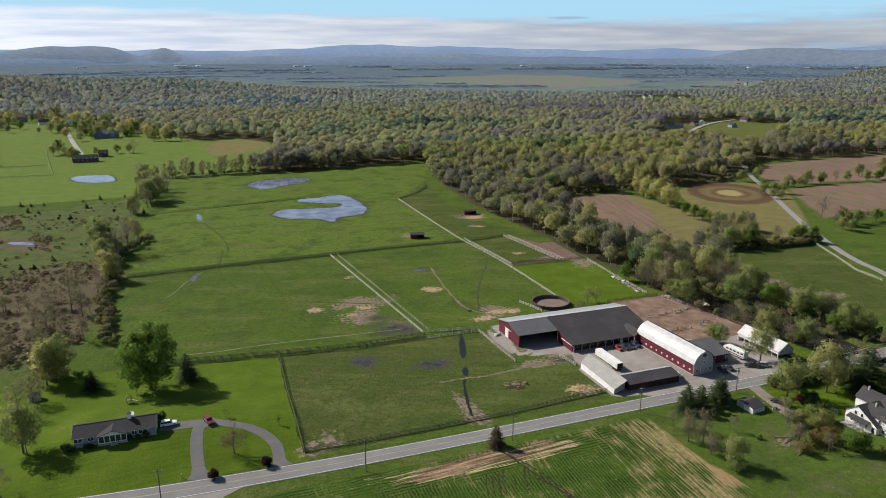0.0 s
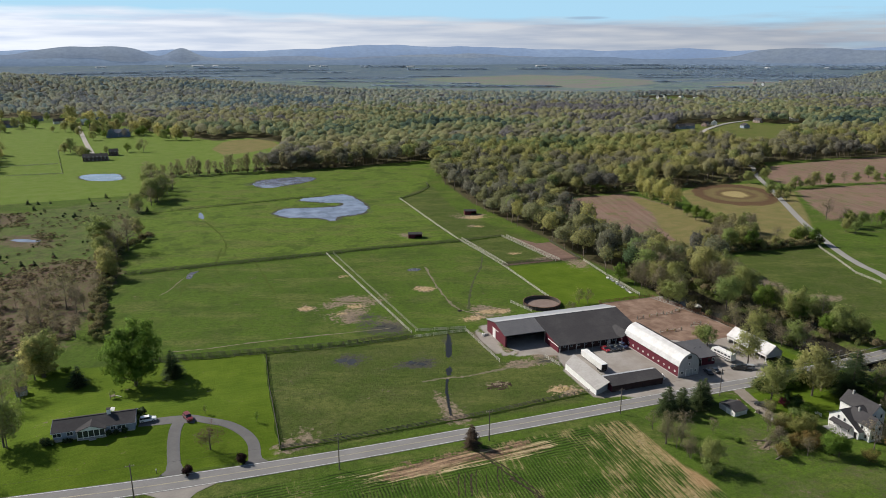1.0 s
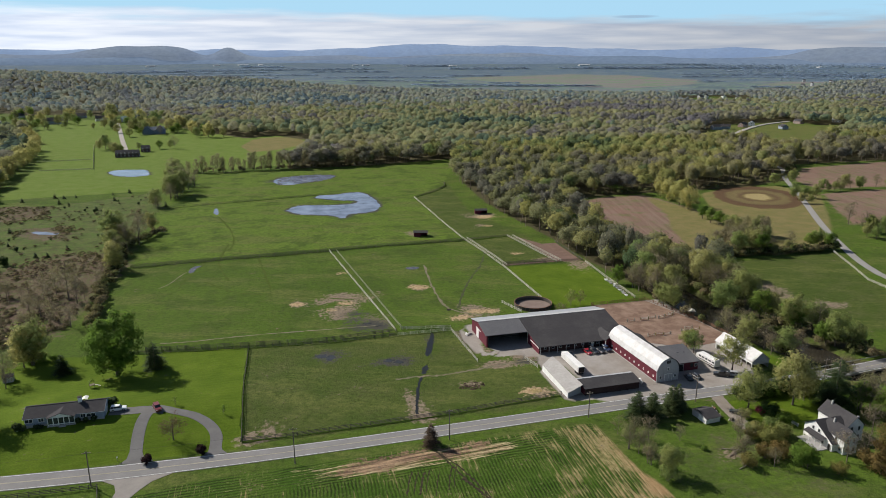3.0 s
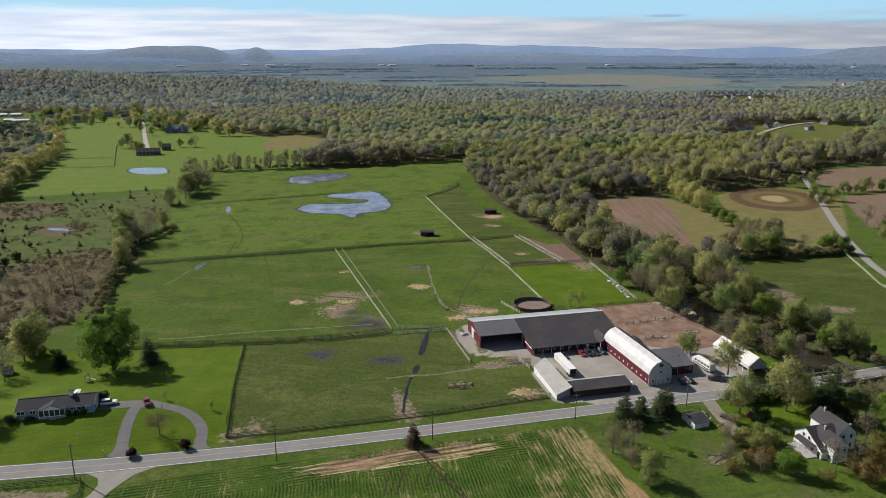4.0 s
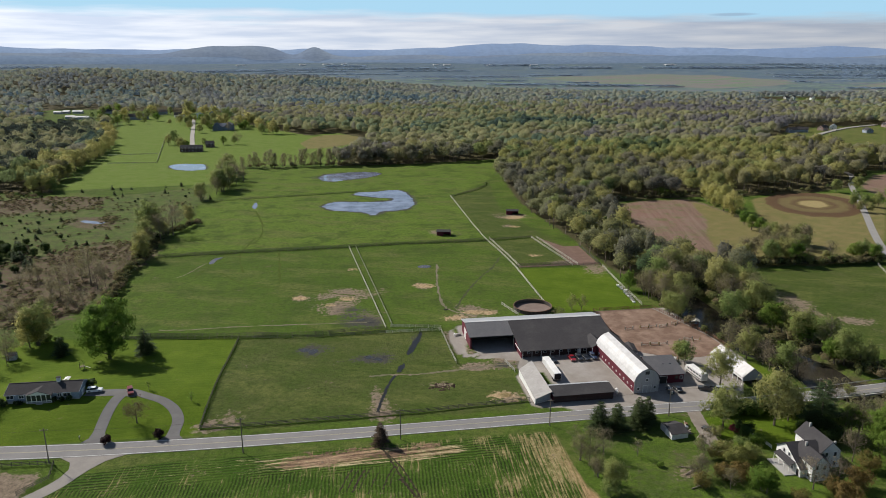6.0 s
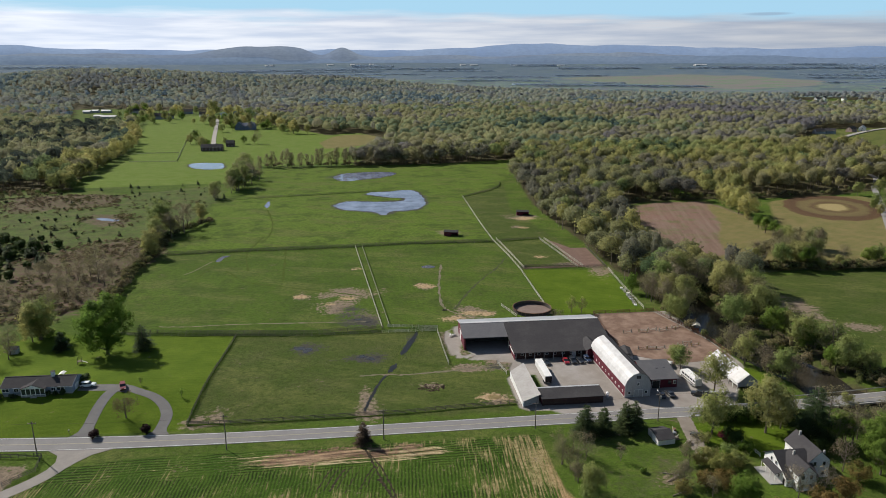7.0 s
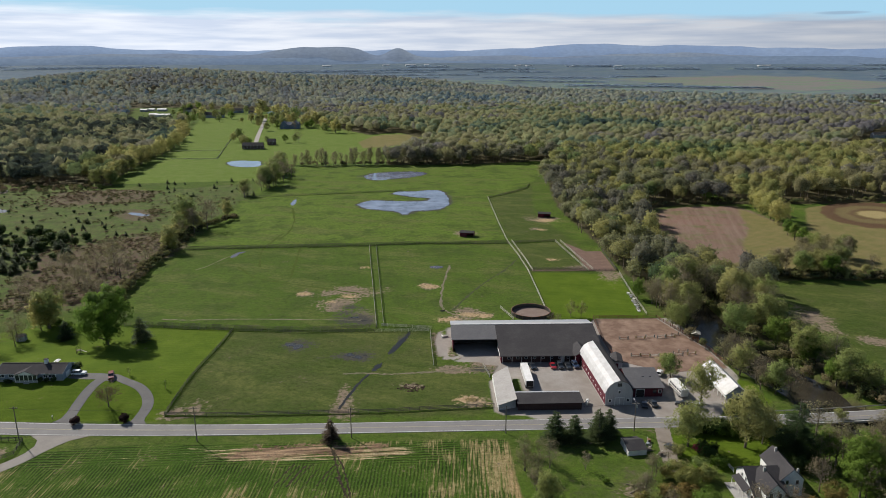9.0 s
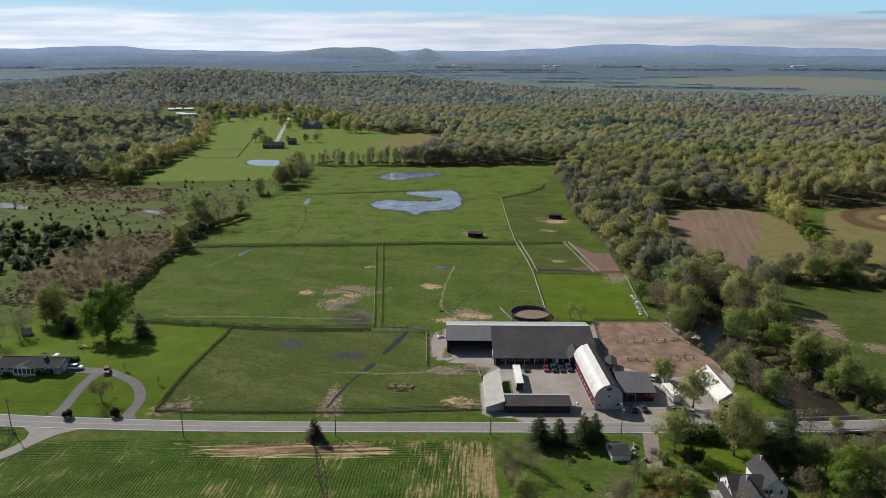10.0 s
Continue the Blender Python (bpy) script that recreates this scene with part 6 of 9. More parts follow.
    for k in range(2):
        p = broadleaf("slender_tree", 150 + k, 17, 3.6, 0.08, M_LEAF_SPARSE, 70, 16, 1.4, 0.3, 0.2, 7, "slender budding tree in a field-edge row", group="tree row")
        spread_out(p, slim[k::2], R)
        p = broadleaf("meadow_tree", 154 + k, 18, 7.2, 0.05, M_LEAF_GOLD, 130, 22, 2.0, 0.45, 0.35, 3, "broad olive-yellow tree at the meadow's edge", group="meadow trees")
        spread_out(p, wide[k::2], R)
    for key, protos in (("y", yellow), ("g", green), ("b", bare)):
        for i, p in enumerate(protos):
            spread_out(p, spots[key][i::len(protos)], R)
    # shrubs
    dark = shrub("clipped_shrub", 180, 2.3, 1.5, M_LEAF_DARK, "clipped dark copper shrub beside the drive", group="drive shrubs")
    spread_out(dark, [(x, y, 1.15) for x, y in [(-1.1, 176.4), (13.0, 177.8)]], R)
    red = broadleaf("small_redbud", 182, 5.8, 3.6, 0.2, M_LEAF_RED, 60, 22, 0.9, 0.12, 0.15, 10, "small reddish budding tree inside the drive loop")
    spread_out(red, [(5.0, 185.8)], R, (1.3, 1.3))
    plot = broadleaf("budding_tree", 189, 5.5, 2.6, 0.15, M_LEAF_YELLOW, 40, 12, 0.8, 0.2, 0.1, 6, "small budding tree behind the long barn", group="budding trees")
    spread_out(plot, [(166.9, 264.5, 1.25), (171.2, 264.0, 1.15)], R)
    sap = broadleaf("sapling", 183, 3.2, 0.8, 0.25, M_LEAF_GREEN, 18, 8, 0.4, 0.16, 0.05, 1, "young staked sapling on the lawn", group="saplings")
    spread_out(sap, [(x, y, 1.0) for x, y in [(3.9, 205.0), (18.7, 197.4)]], R)
    bush = shrub("green_bush", 184, 2.8, 2.2, M_LEAF_GREEN, "rounded green bush in rough grass", group="bushes")
    b = [(x, y, s) for (x, y), s in zip([(186.4, 170.4), (188.9, 167.9), (191.7, 166.7), (194.6, 165.5), (184.7, 150.6), (204.6, 164.5)] + [(-38.7, 200.8), (-15.3, 205.8), (-47.6, 260.0), (-43.1, 258.7), (-51.5, 259.7), (-38.7, 251.9)] + [(152.0, 143.4)], (0.9, 1.0, 1.0, 0.9, 1.2, 1.0, 0.5, 0.75, 1.1, 1.0, 1.0, 0.8, 0.5))]
    spread_out(bush, b, R)
    pale = shrub("budding_bush", 185, 4.2, 2.8, M_LEAF_YELLOW, "loose budding yellow-brown bush", group="budding bushes")
    spread_out(pale, [(x, y, s) for (x, y), s in zip([(173.9, 142.3), (172.7, 147.2), (179.6, 144.3), (222.5, 161.7), (232.2, 174.4)] + [(133.4, 132.7)], (1.1, 1.0, 1.0, 0.9, 0.9, 1.1))] + [(x, y, R.uniform(0.6, 1.0)) for x, y in [(170.9, 147.6), (165.9, 136.9), (172.8, 135.6), (179.2, 149.2), (175.5, 156.5), (172.4, 144.3)]], R)
    olive = shrub("olive_bush", 191, 5.5, 4.2, M_LEAF_OLIVE, "tall olive-brown budding thicket bush", 40, "thicket bushes", 0.3)
    spread_out(olive, [(x, y, s) for (x, y), s in zip([(172.2, 140.8), (170.4, 134.7), (165.8, 135.3), (168.5, 145.0), (177.9, 143.3), (158.5, 132.9), (190.2, 123.9), (198.5, 126.7), (207.0, 133.5), (190.7, 120.6), (179.8, 123.3)], (1.0, 0.9, 0.8, 0.6, 0.7, 0.7, 0.9, 1.0, 0.9, 1.0, 0.7))], R)
    lime = shrub("lime_green_tree", 192, 6.5, 4.2, M_LEAF_GREEN, "bright fresh green rounded small tree", 44, "", 0.32)
    spread_out(lime, [(173.1, 129.0)], R, (1.1, 1.1))
    hedge = shrub("hedge_bush", 194, 3.6, 3.0, M_LEAF_HEDGE, "dark dense hedge bush along the road", 40, "roadside hedge", 0.3)
    spread_out(hedge, [(182.6, 169.2, 0.95), (185.6, 168.8, 1.1), (188.8, 168.4, 1.15), (192.0, 168.2, 1.2), (195.4, 168.0, 1.1), (198.6, 168.2, 1.2), (202.0, 168.0, 1.1), (183.2, 155.0, 1.25), (207, 166, 1.2), (211, 163, 1.3), (206, 148, 1.2)], R)
    wallbush = shrub("foundation_shrub", 193, 1.7, 1.2, M_NEEDLE, "low dark evergreen shrub against the house wall", 22, "foundation shrubs", 0.2)
    spread_out(wallbush, [(-38.9, 199.4, 1.3), (-37.2, 198.9, 0.9), (-33.6, 198.6, 0.8), (-32.4, 198.4, 0.7), (-22.6, 198.6, 0.9), (-20.4, 198.6, 0.8), (-18.2, 198.8, 0.9), (-14.6, 207.2, 1.7)], R)
    plum = shrub("copper_bush", 186, 3.0, 2.3, M_LEAF_MAGENTA, "dark red flowering bush by the drive")
    spread_out(plum, [(181.5, 156.6)], R, (1.0, 1.0))
    juniper = conifer("juniper", 187, 3.4, 1.5, M_NEEDLE, "small dark juniper in rough grass", group="junipers", dense=0.6)
    j = [(-120.5, 596.6), (-113.0, 592.7), (-104.6, 593.7), (-140.8, 585.8), (-78.5, 598.9), (-67.0, 604.6), (-80.0, 538.8), (-73.3, 573.3), (-32.8, 540.7), (-128.9, 450.9), (-121.0, 446.5), (-117.5, 432.2), (-88.4, 413.8), (-81.9, 412.6), (-75.0, 427.0), (-110.7, 444.6), (-103.8, 565.0), (-111.5, 571.0), (-49.6, 609.4), (-142.8, 530.3), (-119.5, 479.7)]
    x, y = scattered([(-135.4, 400.9), (-114.7, 415.6), (-90.9, 375.0), (-107.3, 330.3), (-136.8, 329.9), (-184.5, 400.3)], 6.5, 46)
    spread_out(juniper, [(a, b, R.uniform(0.7, 1.2)) for a, b in j] + [(a, b, R.uniform(0.8, 2.3)) for a, b in zip(x, y) if R.random() < 0.42], R)
    low = shrub("juniper_bush", 190, 1.9, 1.1, M_NEEDLE, "small dark juniper bush in rough grass", 7, "juniper bushes", 0.34)
    x, y = scattered(SCRUB, 13.0, 51)
    open_ground = (np.max([inside(p, x, y) for p in BRUSH], axis=0) < 2) & in_sight(x, y, 0)
    spread_out(low, [(a, b, R.uniform(0.5, 1.3)) for a, b, o in zip(x, y, open_ground) if o and R.random() < 0.5 and patchy(np.array([a]), np.array([b]), 15, 25)[0] > -0.12], R)
    cedar = shrub("cedar_bush", 188, 4.4, 2.3, M_LEAF_HEDGE, "dark rounded cedar bush in a thicket", 30, "cedar thicket", 0.36)
    x, y = scattered([(-146.0, 422.8), (-119.0, 427.8), (-98.3, 404.2), (-100.1, 380.0), (-96.8, 349.3), (-97.3, 328.5), (-107.3, 320.6), (-130.3, 320.3), (-199.3, 422.2)], 4.4, 48)
    spread_out(cedar, [(a, b, R.uniform(0.6, 1.6)) for a, b in zip(x, y) if R.random() < 0.14], R)
    # scrub growth
    x, y = scattered(SCRUB, 3.1, 47)
    bushy = np.max([inside(p, x, y) for p in BRUSH], axis=0)
    keep = ((bushy > -6) & (patchy(x, y, 12, 12) + 0.6 * patchy(x, y, 14, 6) > 0.05)) | ((np.random.RandomState(3).uniform(0, 1, len(x)) < 0.05 + 0.16 * (patchy(x, y, 16, 30) > 0.05)))
    x, y = x[keep], y[keep]
    tag = 0.35 + 0.8 * patchy(x, y, 13, 20) + np.random.RandomState(4).uniform(-0.3, 0.3, len(x))
    woods("scrub", x, y, 1.5, 3.0, 1, 4, 16, 0.34, M_SCRUB, "low brown and green scrub on rough ground", 36, tag, False, 0.0)
    # grey thicket at the foot of the west wood
    x, y = scattered([(-330, 640), (-250, 634), (-205, 604), (-160, 586), (-172, 562), (-215, 552), (-330, 556)], 7.0, 52)
    keep = patchy(x, y, 17, 18) > -0.25
    woods("thicket", x[keep], y[keep], 4.4, 6.0, 1, 5, 26, 0.26, M_SCRUB, "grey-brown leafless thicket at the wood's foot", 39, np.random.RandomState(8).uniform(0.0, 0.7, keep.sum()), False, 0.0)
    # hedge-foot growth under the tree lines
    pts = [(a + R.uniform(-3, 3), b + R.uniform(-3, 3)) for a, b in smooth_line([(-37, 690), (-38, 640), (-38, 600)], 12) + smooth_line([(-29.0, 457.2), (-33.9, 435.2), (-46.8, 413.5), (-42.0, 385.8), (-41.1, 357.8), (-41.6, 336.2), (-38.1, 307.9), (-35.6, 287.2)], 7) for _ in range(2)]
    pts += [(R.uniform(-30, 155), 699 + R.uniform(-5, 5)) for _ in range(45)] + [(a + R.uniform(-4, 4), b + R.uniform(-3, 3)) for a, b in smooth_line([(277.1, 318.9), (309.5, 313.7), (352.9, 311.7)], 16) for _ in range(4)]
    pts += [(a + R.uniform(-7, 7), b + R.uniform(-7, 7)) for a, b in offset(smooth_line(CREEK, 8), 13) for _ in range(2)] + [(a + R.uniform(-2, 2), b + R.uniform(-2, 2)) for a, b in offset(smooth_line(CREEK, 4), -12) for _ in range(1)]
    pts += [(a + R.uniform(-4, 4), b + R.uniform(-4, 4)) for a, b in smooth_line([(262, 488), (300, 496), (340, 497), (395, 500), (450, 507), (515, 538), (560, 588)], 14)]
    pts = [p for p in pts if abs(p[1] - 174.5) > 7 and not (p[0] < 250 and 176 < p[1] < 252 and R.random() < 0.75)]
    x, y = np.array([p[0] for p in pts]), np.array([p[1] for p in pts])
    woods("undergrowth", x, y, 4.6, 5.2, 2, 6, 50, 0.22, M_SCRUB, "tangled undergrowth along hedges and creek banks", 37, np.random.RandomState(6).uniform(0.2, 1, len(x)), False, 0.0)


build_trees()
# ---- fences ----


def fence(line, mat, label, height=1.35, rails=3, bay=2.6, name="fence", post_w=0.14, board=0.15, double=False):
    """A post-and-board fence along a line."""
    ob = thing(name, line[0][0], line[0][1], 0, 0, label, "fence")
    bm = box(fresh(), -post_w / 2, post_w / 2, -post_w / 2, post_w / 2, -0.3, height + 0.08, 0.01)
    post = part("post", bm, mat, ob)
    bm = box(fresh(), 0, 1, -0.022, 0.022, -board / 2, board / 2)
    rail = part("rail", bm, mat, ob)
    first, o = True, Vector((line[0][0], line[0][1], 0))
    rail_used = False
    for (x0, y0), (x1, y1) in zip(line, line[1:]):
        n = max(1, round(math.hypot(x1 - x0, y1 - y0) / bay))
        a, step = math.atan2(y1 - y0, x1 - x0), math.hypot(x1 - x0, y1 - y0) / n
        for i in range(n + 1 if (x1, y1) == line[-1] else n):
            p = Vector((x0 + (x1 - x0) * i / n, y0 + (y1 - y0) * i / n, 0)) - o
            gz = rise(p.x + o.x, p.y + o.y) - rise(o.x, o.y)
            lean = pose(p.x, p.y, gz, R.uniform(-2, 2), R.uniform(-2, 2), math.degrees(a))
            if first:
                post.matrix_local, first = lean, False
            else:
                shared("post", post.data, ob, lean)
            if i == n:
                continue
            for k in range(rails):
                z = height * (k + 0.75) / (rails - 0.1) - 0.03 * k
                q = Vector((x0 + (x1 - x0) * (i + 1) / n, y0 + (y1 - y0) * (i + 1) / n))
                fall = math.degrees(math.atan2(rise(q.x, q.y) - rise(o.x, o.y) - gz, step))
                m = pose(p.x, p.y, gz + z + R.uniform(-0.02, 0.02), 0, R.uniform(-0.6, 0.6) - fall, math.degrees(a)) @ pose(0, 0.09, 0) @ Matrix.Diagonal((step * 1.01, 1, 1, 1))
                if not rail_used:
                    rail.matrix_local, rail_used = m, True
                else:
                    shared("rail", rail.data, ob, m)
    return ob


def build_fences():
    dark, pale = "dark weathered post-and-board paddock fence", "pale weathered post-and-board paddock fence"
    fence([(24, 181.2), (40, 181.2), (62, 182), (90, 182.6), (106, 184.2), (118, 184.8), (126.6, 185.4)], M_FENCE_DARK, dark + " along the road", bay=3.0)
    fence([(24, 181.2), (24.6, 220), (26.2, 252.5)], M_FENCE_DARK, dark + " beside the lawn", bay=3.0)
    fence([(-20, 258.5), (26.2, 252.5), (56, 249.6), (84, 249.8)], M_FENCE_DARK, dark, bay=3.0)
    fence([(-12, 260.5), (26, 255.6), (56, 252.6), (84.5, 254.6)], M_FENCE_DARK, dark, bay=3.0)
    fence([(84, 249.8), (106, 249.6)], M_FENCE_PALE, pale)
    fence([(86.5, 256), (107, 252.4)], M_FENCE_PALE, pale)
    fence([(106.5, 250), (107, 232), (107.6, 217.5)], M_FENCE_PALE, pale + " beside the barn track")
    fence([(84.5, 255), (71.5, 384)], M_FENCE_PALE, pale + " on a paddock lane", bay=3.2)
    fence([(87.5, 256), (75.5, 384)], M_FENCE_MOSS, "green-grey mossy post-and-board fence on a paddock lane", bay=3.2)
    fence([(-34, 377), (16, 380), (57, 382), (103, 386), (154, 386)], M_FENCE_DARK, dark + " across the pasture", bay=4.0)
    fence([(-34, 380.5), (16, 383.5), (57, 385.5), (103, 389), (154, 389)], M_FENCE_DARK, dark + " across the pasture", bay=4.0)
    fence([(156, 388), (183, 391)], M_FENCE_DARK, dark)
    fence([(157.6, 274), (158, 330), (156.6, 360), (154, 390)], M_FENCE_PALE, pale, bay=3.2)
    fence([(160.4, 331), (159.4, 352), (156.6, 392)], M_FENCE_PALE, pale, bay=3.2)
    fence([(154, 390), (153.4, 434), (153.6, 526)], M_FENCE_PALE, pale + " across the pasture", bay=4.0)
    fence([(153.6, 526), (175, 545), (190, 566), (195, 588)], M_FENCE_DARK, dark, bay=4.0)
    fence([(-37, 531), (59, 551), (86, 556)], M_FENCE_DARK, dark + " in the far pasture", bay=4.5, rails=2)
    fence([(158, 330.4), (204, 329.6)], M_FENCE_DARK, dark + " round a sand pen", bay=3.0)
    fence([(182.5, 390), (189, 330)], M_FENCE_PALE, pale + " beside a sand pen", bay=3.0)
    fence([(185.5, 390), (192, 331)], M_FENCE_PALE, pale + " beside a sand pen", bay=3.0)
    fence([(204, 329), (205.5, 370)], M_FENCE_DARK, dark + " round a sand pen", bay=3.0)
    fence([(159.4, 333.8), (188, 333.8)], M_FENCE_DARK, dark + " round a sand pen", bay=3.0)
    fence([(204, 326), (201.5, 296), (200, 266)], M_FENCE_PALE, pale + " below the wood", bay=3.4)
    fence([(142, 262), (138, 276)], M_FENCE_PALE, pale + " by the round pen")
    fence([(125.4, 216), (127, 207)], M_FENCE_PALE, pale)
    # riding arena
    fence([(174.6, 219), (174.2, 240), (176, 262.4)], M_RUST, "rust-brown board fence round the riding arena", bay=2.6)
    fence([(176, 262.4), (203, 262.4)], M_RUST, "rust-brown board fence round the riding arena", bay=2.6)
    fence([(203, 262.4), (208, 245), (212.5, 228), (213.5, 214)], M_RUST, "rust-brown board fence round the riding arena", bay=2.6)
    fence([(350.2, 307.0), (338.5, 282.6), (326.5, 259.6), (324.2, 242.9)], M_FENCE_PALE, pale + " beside the country road", bay=4.0)
    # far meadow fences
    fence([(-120.0, 745.3), (-133.7, 819.6), (-156.6, 945.8)], M_FENCE_PALE, pale + " in the north meadow", bay=5.0, board=0.3)
    fence([(-168.7, 746.7), (-121.1, 745.5)], M_FENCE_PALE, pale + " in the north meadow", bay=6.0, rails=2, board=0.25)
    fence([(-186.6, 811.4), (-135.2, 815.3)], M_FENCE_PALE, pale + " in the north meadow", bay=6.0, rails=2, board=0.25)
    # low hedge-side fence at the farm lane
    fence([(-16.5, 154.6), (-11.0, 161.0), (-12.2, 167.9), (-20.6, 168.3), (-28.5, 168.7), (-38.7, 169.1)], M_FENCE_DARK, dark + " by the farm lane", bay=2.4)
    fence([(184.5, 158.5), (187, 151.5), (187.5, 147.5)], M_WHITE, "white board garden fence at the old house", 1.1, 4, 2.0)


build_fences()

# ---- buildings ----


def window(parent, x, y, z, w, h, face, frame_mat=None, name="window"):
    """A framed pane on a wall; face is the side it looks to: s, n, e or w."""
    fm = frame_mat or M_WHITE
    rot = {"s": 0, "e": 90, "n": 180, "w": -90}[face]
    m = pose(x, y, z, 0, 0, rot)
    bm = fresh()
    t = 0.12
    for a, b, c, d in ((-w / 2 - t, w / 2 + t, h / 2, h / 2 + t), (-w / 2 - t, w / 2 + t, -h / 2 - t, -h / 2), (-w / 2 - t, -w / 2, -h / 2, h / 2), (w / 2, w / 2 + t, -h / 2, h / 2)):
        box(bm, a, b, -0.09, 0.04, c, d)
    f = part(name, bm, fm, parent)
    f.matrix_local = m
    bm = box(fresh(), -w / 2, w / 2, -0.03, 0.03, -h / 2, h / 2)
    part("pane", bm, M_GLASS, f)
    return f


def door(parent, x, y, z, w, h, face, mat, name="door"):
    rot = {"s": 0, "e": 90, "n": 180, "w": -90}[face]
    bm = box(fresh(), -w / 2, w / 2, -0.08, 0.03, 0, h)
    d = part(name, bm, mat, parent)
    d.matrix_local = pose(x, y, z, 0, 0, rot)
    bm = fresh()
    for a, b, c, e in ((-w / 2 - 0.12, -w / 2, 0, h + 0.12), (w / 2, w / 2 + 0.12, 0, h + 0.12), (-w / 2, w / 2, h, h + 0.12)):
        box(bm, a, b, -0.1, 0.03, c, e)
    part("door_frame", bm, M_WHITE, d)
    return d


def roof_slab(parent, pts, thick, mat, label="", name="roof"):
    """A sloping roof plane over four corners."""
    bm = fresh()
    lo = [bm.verts.new(p) for p in pts]
    hi = [bm.verts.new((p[0], p[1], p[2] + thick)) for p in pts]
    bm.faces.new(lo), bm.faces.new(hi[::-1])
    for i in range(4):
        bm.faces.new((lo[i], lo[(i + 1) % 4], hi[(i + 1) % 4], hi[i]))
    return part(name, bm, mat, parent, label)


def wall_slab(parent, pts, thick, axis_, mat, label="", name="wall"):
    """A wall from its outline in the x-z or y-z plane, given thickness along the other axis."""
    bm = fresh()
    k = Vector((thick, 0, 0)) if axis_ == "x" else Vector((0, thick, 0))
    lo = [bm.verts.new(p) for p in pts]
    hi = [bm.verts.new(Vector(p) + k) for p in pts]
    bm.faces.new(lo), bm.faces.new(hi[::-1])
    for i in range(len(pts)):
        bm.faces.new((lo[i], lo[(i + 1) % len(pts)], hi[(i + 1) % len(pts)], hi[i]))
    return part(name, bm, mat, parent, label)


def main_barn():
    b = thing("main_barn", 115, 218, 0, 0, "long red barn with a low dark roof and an open bay", "barn")
    # local origin at the west end and the front wall of the deep part
    ridge, zr, yn, zn, yw, zw, zs = 21.2, 6.9, 30.0, 5.0, 11.4, 4.9, 3.0
    x1, x2 = 17.2, 54.6
    zt = 0.05
    wall_slab(b, [(0, yw, 0), (0, yn, 0), (0, yn, zn), (0, ridge, zr), (0, yw, zw)], 0.2, "x", M_RED_WALL, "dark red boarded gable")
    wall_slab(b, [(x2 - 0.2, 0.3, 0), (x2 - 0.2, yn, 0), (x2 - 0.2, yn, zn), (x2 - 0.2, ridge, zr), (x2 - 0.2, 0.3, zs)], 0.2, "x", M_RED_WALL)
    wall_slab(b, [(x1, 0.3, 0), (x1, yw, 0), (x1, yw, zs + 2.0), (x1, 0.3, zs)], 0.2, "x", M_RED_WALL)
    wall_slab(b, [(0.2, yn - 0.2, 0), (x2 - 0.2, yn - 0.2, 0), (x2 - 0.2, yn - 0.2, zn), (0.2, yn - 0.2, zn)], 0.2, "y", M_RED_WALL)
    # the bay's inner shade is painted on its back wall
    wall_slab(b, [(0.2, 20.0, 0), (x1, 20.0, 0), (x1, 20.0, 6.5), (0.2, 20.0, 6.5)], 0.2, "y", M_DARK, "back wall of the open bay, shade put into its near-black")
    # shade below the eave is put into the board colour
    wall_slab(b, [(x1 + 0.2, 1.2, 0), (x2 - 0.2, 1.2, 0), (x2 - 0.2, 1.2, zs), (x1 + 0.2, 1.2, zs)], 0.2, "y", M_DARK_BOARD, "front wall with stall windows, shade put into its dark brown")
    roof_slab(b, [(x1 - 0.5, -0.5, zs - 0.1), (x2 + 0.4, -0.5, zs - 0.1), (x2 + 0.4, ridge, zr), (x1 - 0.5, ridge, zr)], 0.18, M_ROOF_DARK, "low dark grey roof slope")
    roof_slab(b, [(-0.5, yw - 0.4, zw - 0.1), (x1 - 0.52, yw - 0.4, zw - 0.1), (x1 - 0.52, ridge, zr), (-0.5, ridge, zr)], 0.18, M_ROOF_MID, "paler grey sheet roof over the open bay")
    # north slope paler than the south one: its sun glint is coloured in
    roof_slab(b, [(-0.5, ridge + 0.02, zr), (x2 + 0.4, ridge + 0.02, zr), (x2 + 0.4, yn + 0.5, zn - 0.1), (-0.5, yn + 0.5, zn - 0.1)], 0.18, M_ROOF_GREY, "north sheet-metal roof slope, sun glint put into its pale grey")
    part("ridge_cap", box(fresh(), -0.5, x2 + 0.4, ridge - 0.25, ridge + 1.1, zr + 0.1, zr + 0.25), M_ROOF_WHITE, b, "pale metal ridge cap")
    for i in range(10):
        window(b, x1 + 3 + i * 3.1, 1.18, 1.7, 0.9, 0.7, "s", M_GREY_BOARD)
    door(b, x1 + 22.6, 1.18, 0, 1.1, 2.1, "s", M_WHITE)
    door(b, -0.02, 22.5, 0, 2.6, 3.6, "w", M_WHITE, "sliding_door")
    part("door_track", box(fresh(), -0.16, -0.04, 18.4, 24.2, 3.75, 3.95), M_WHITE, b, "white door rail")
    for x in (0.3, 16.9):
        part("bay_post", box(fresh(), x, x + 0.25, yw, yw + 0.25, 0, zw), M_FENCE_PALE if x > 16 else M_RED_WALL, b)
    for i in range(9):
        part("porch_post", box(fresh(), x1 + 0.3 + i * 3.5, x1 + 0.5 + i * 3.5, -0.35, -0.15, 0, zs - 0.1), M_GREY_BOARD, b)
    part("trim", box(fresh(), x1 - 0.55, x1 - 0.35, -0.55, 8, zs - 0.3, zs - 0.12), M_WHITE, b)


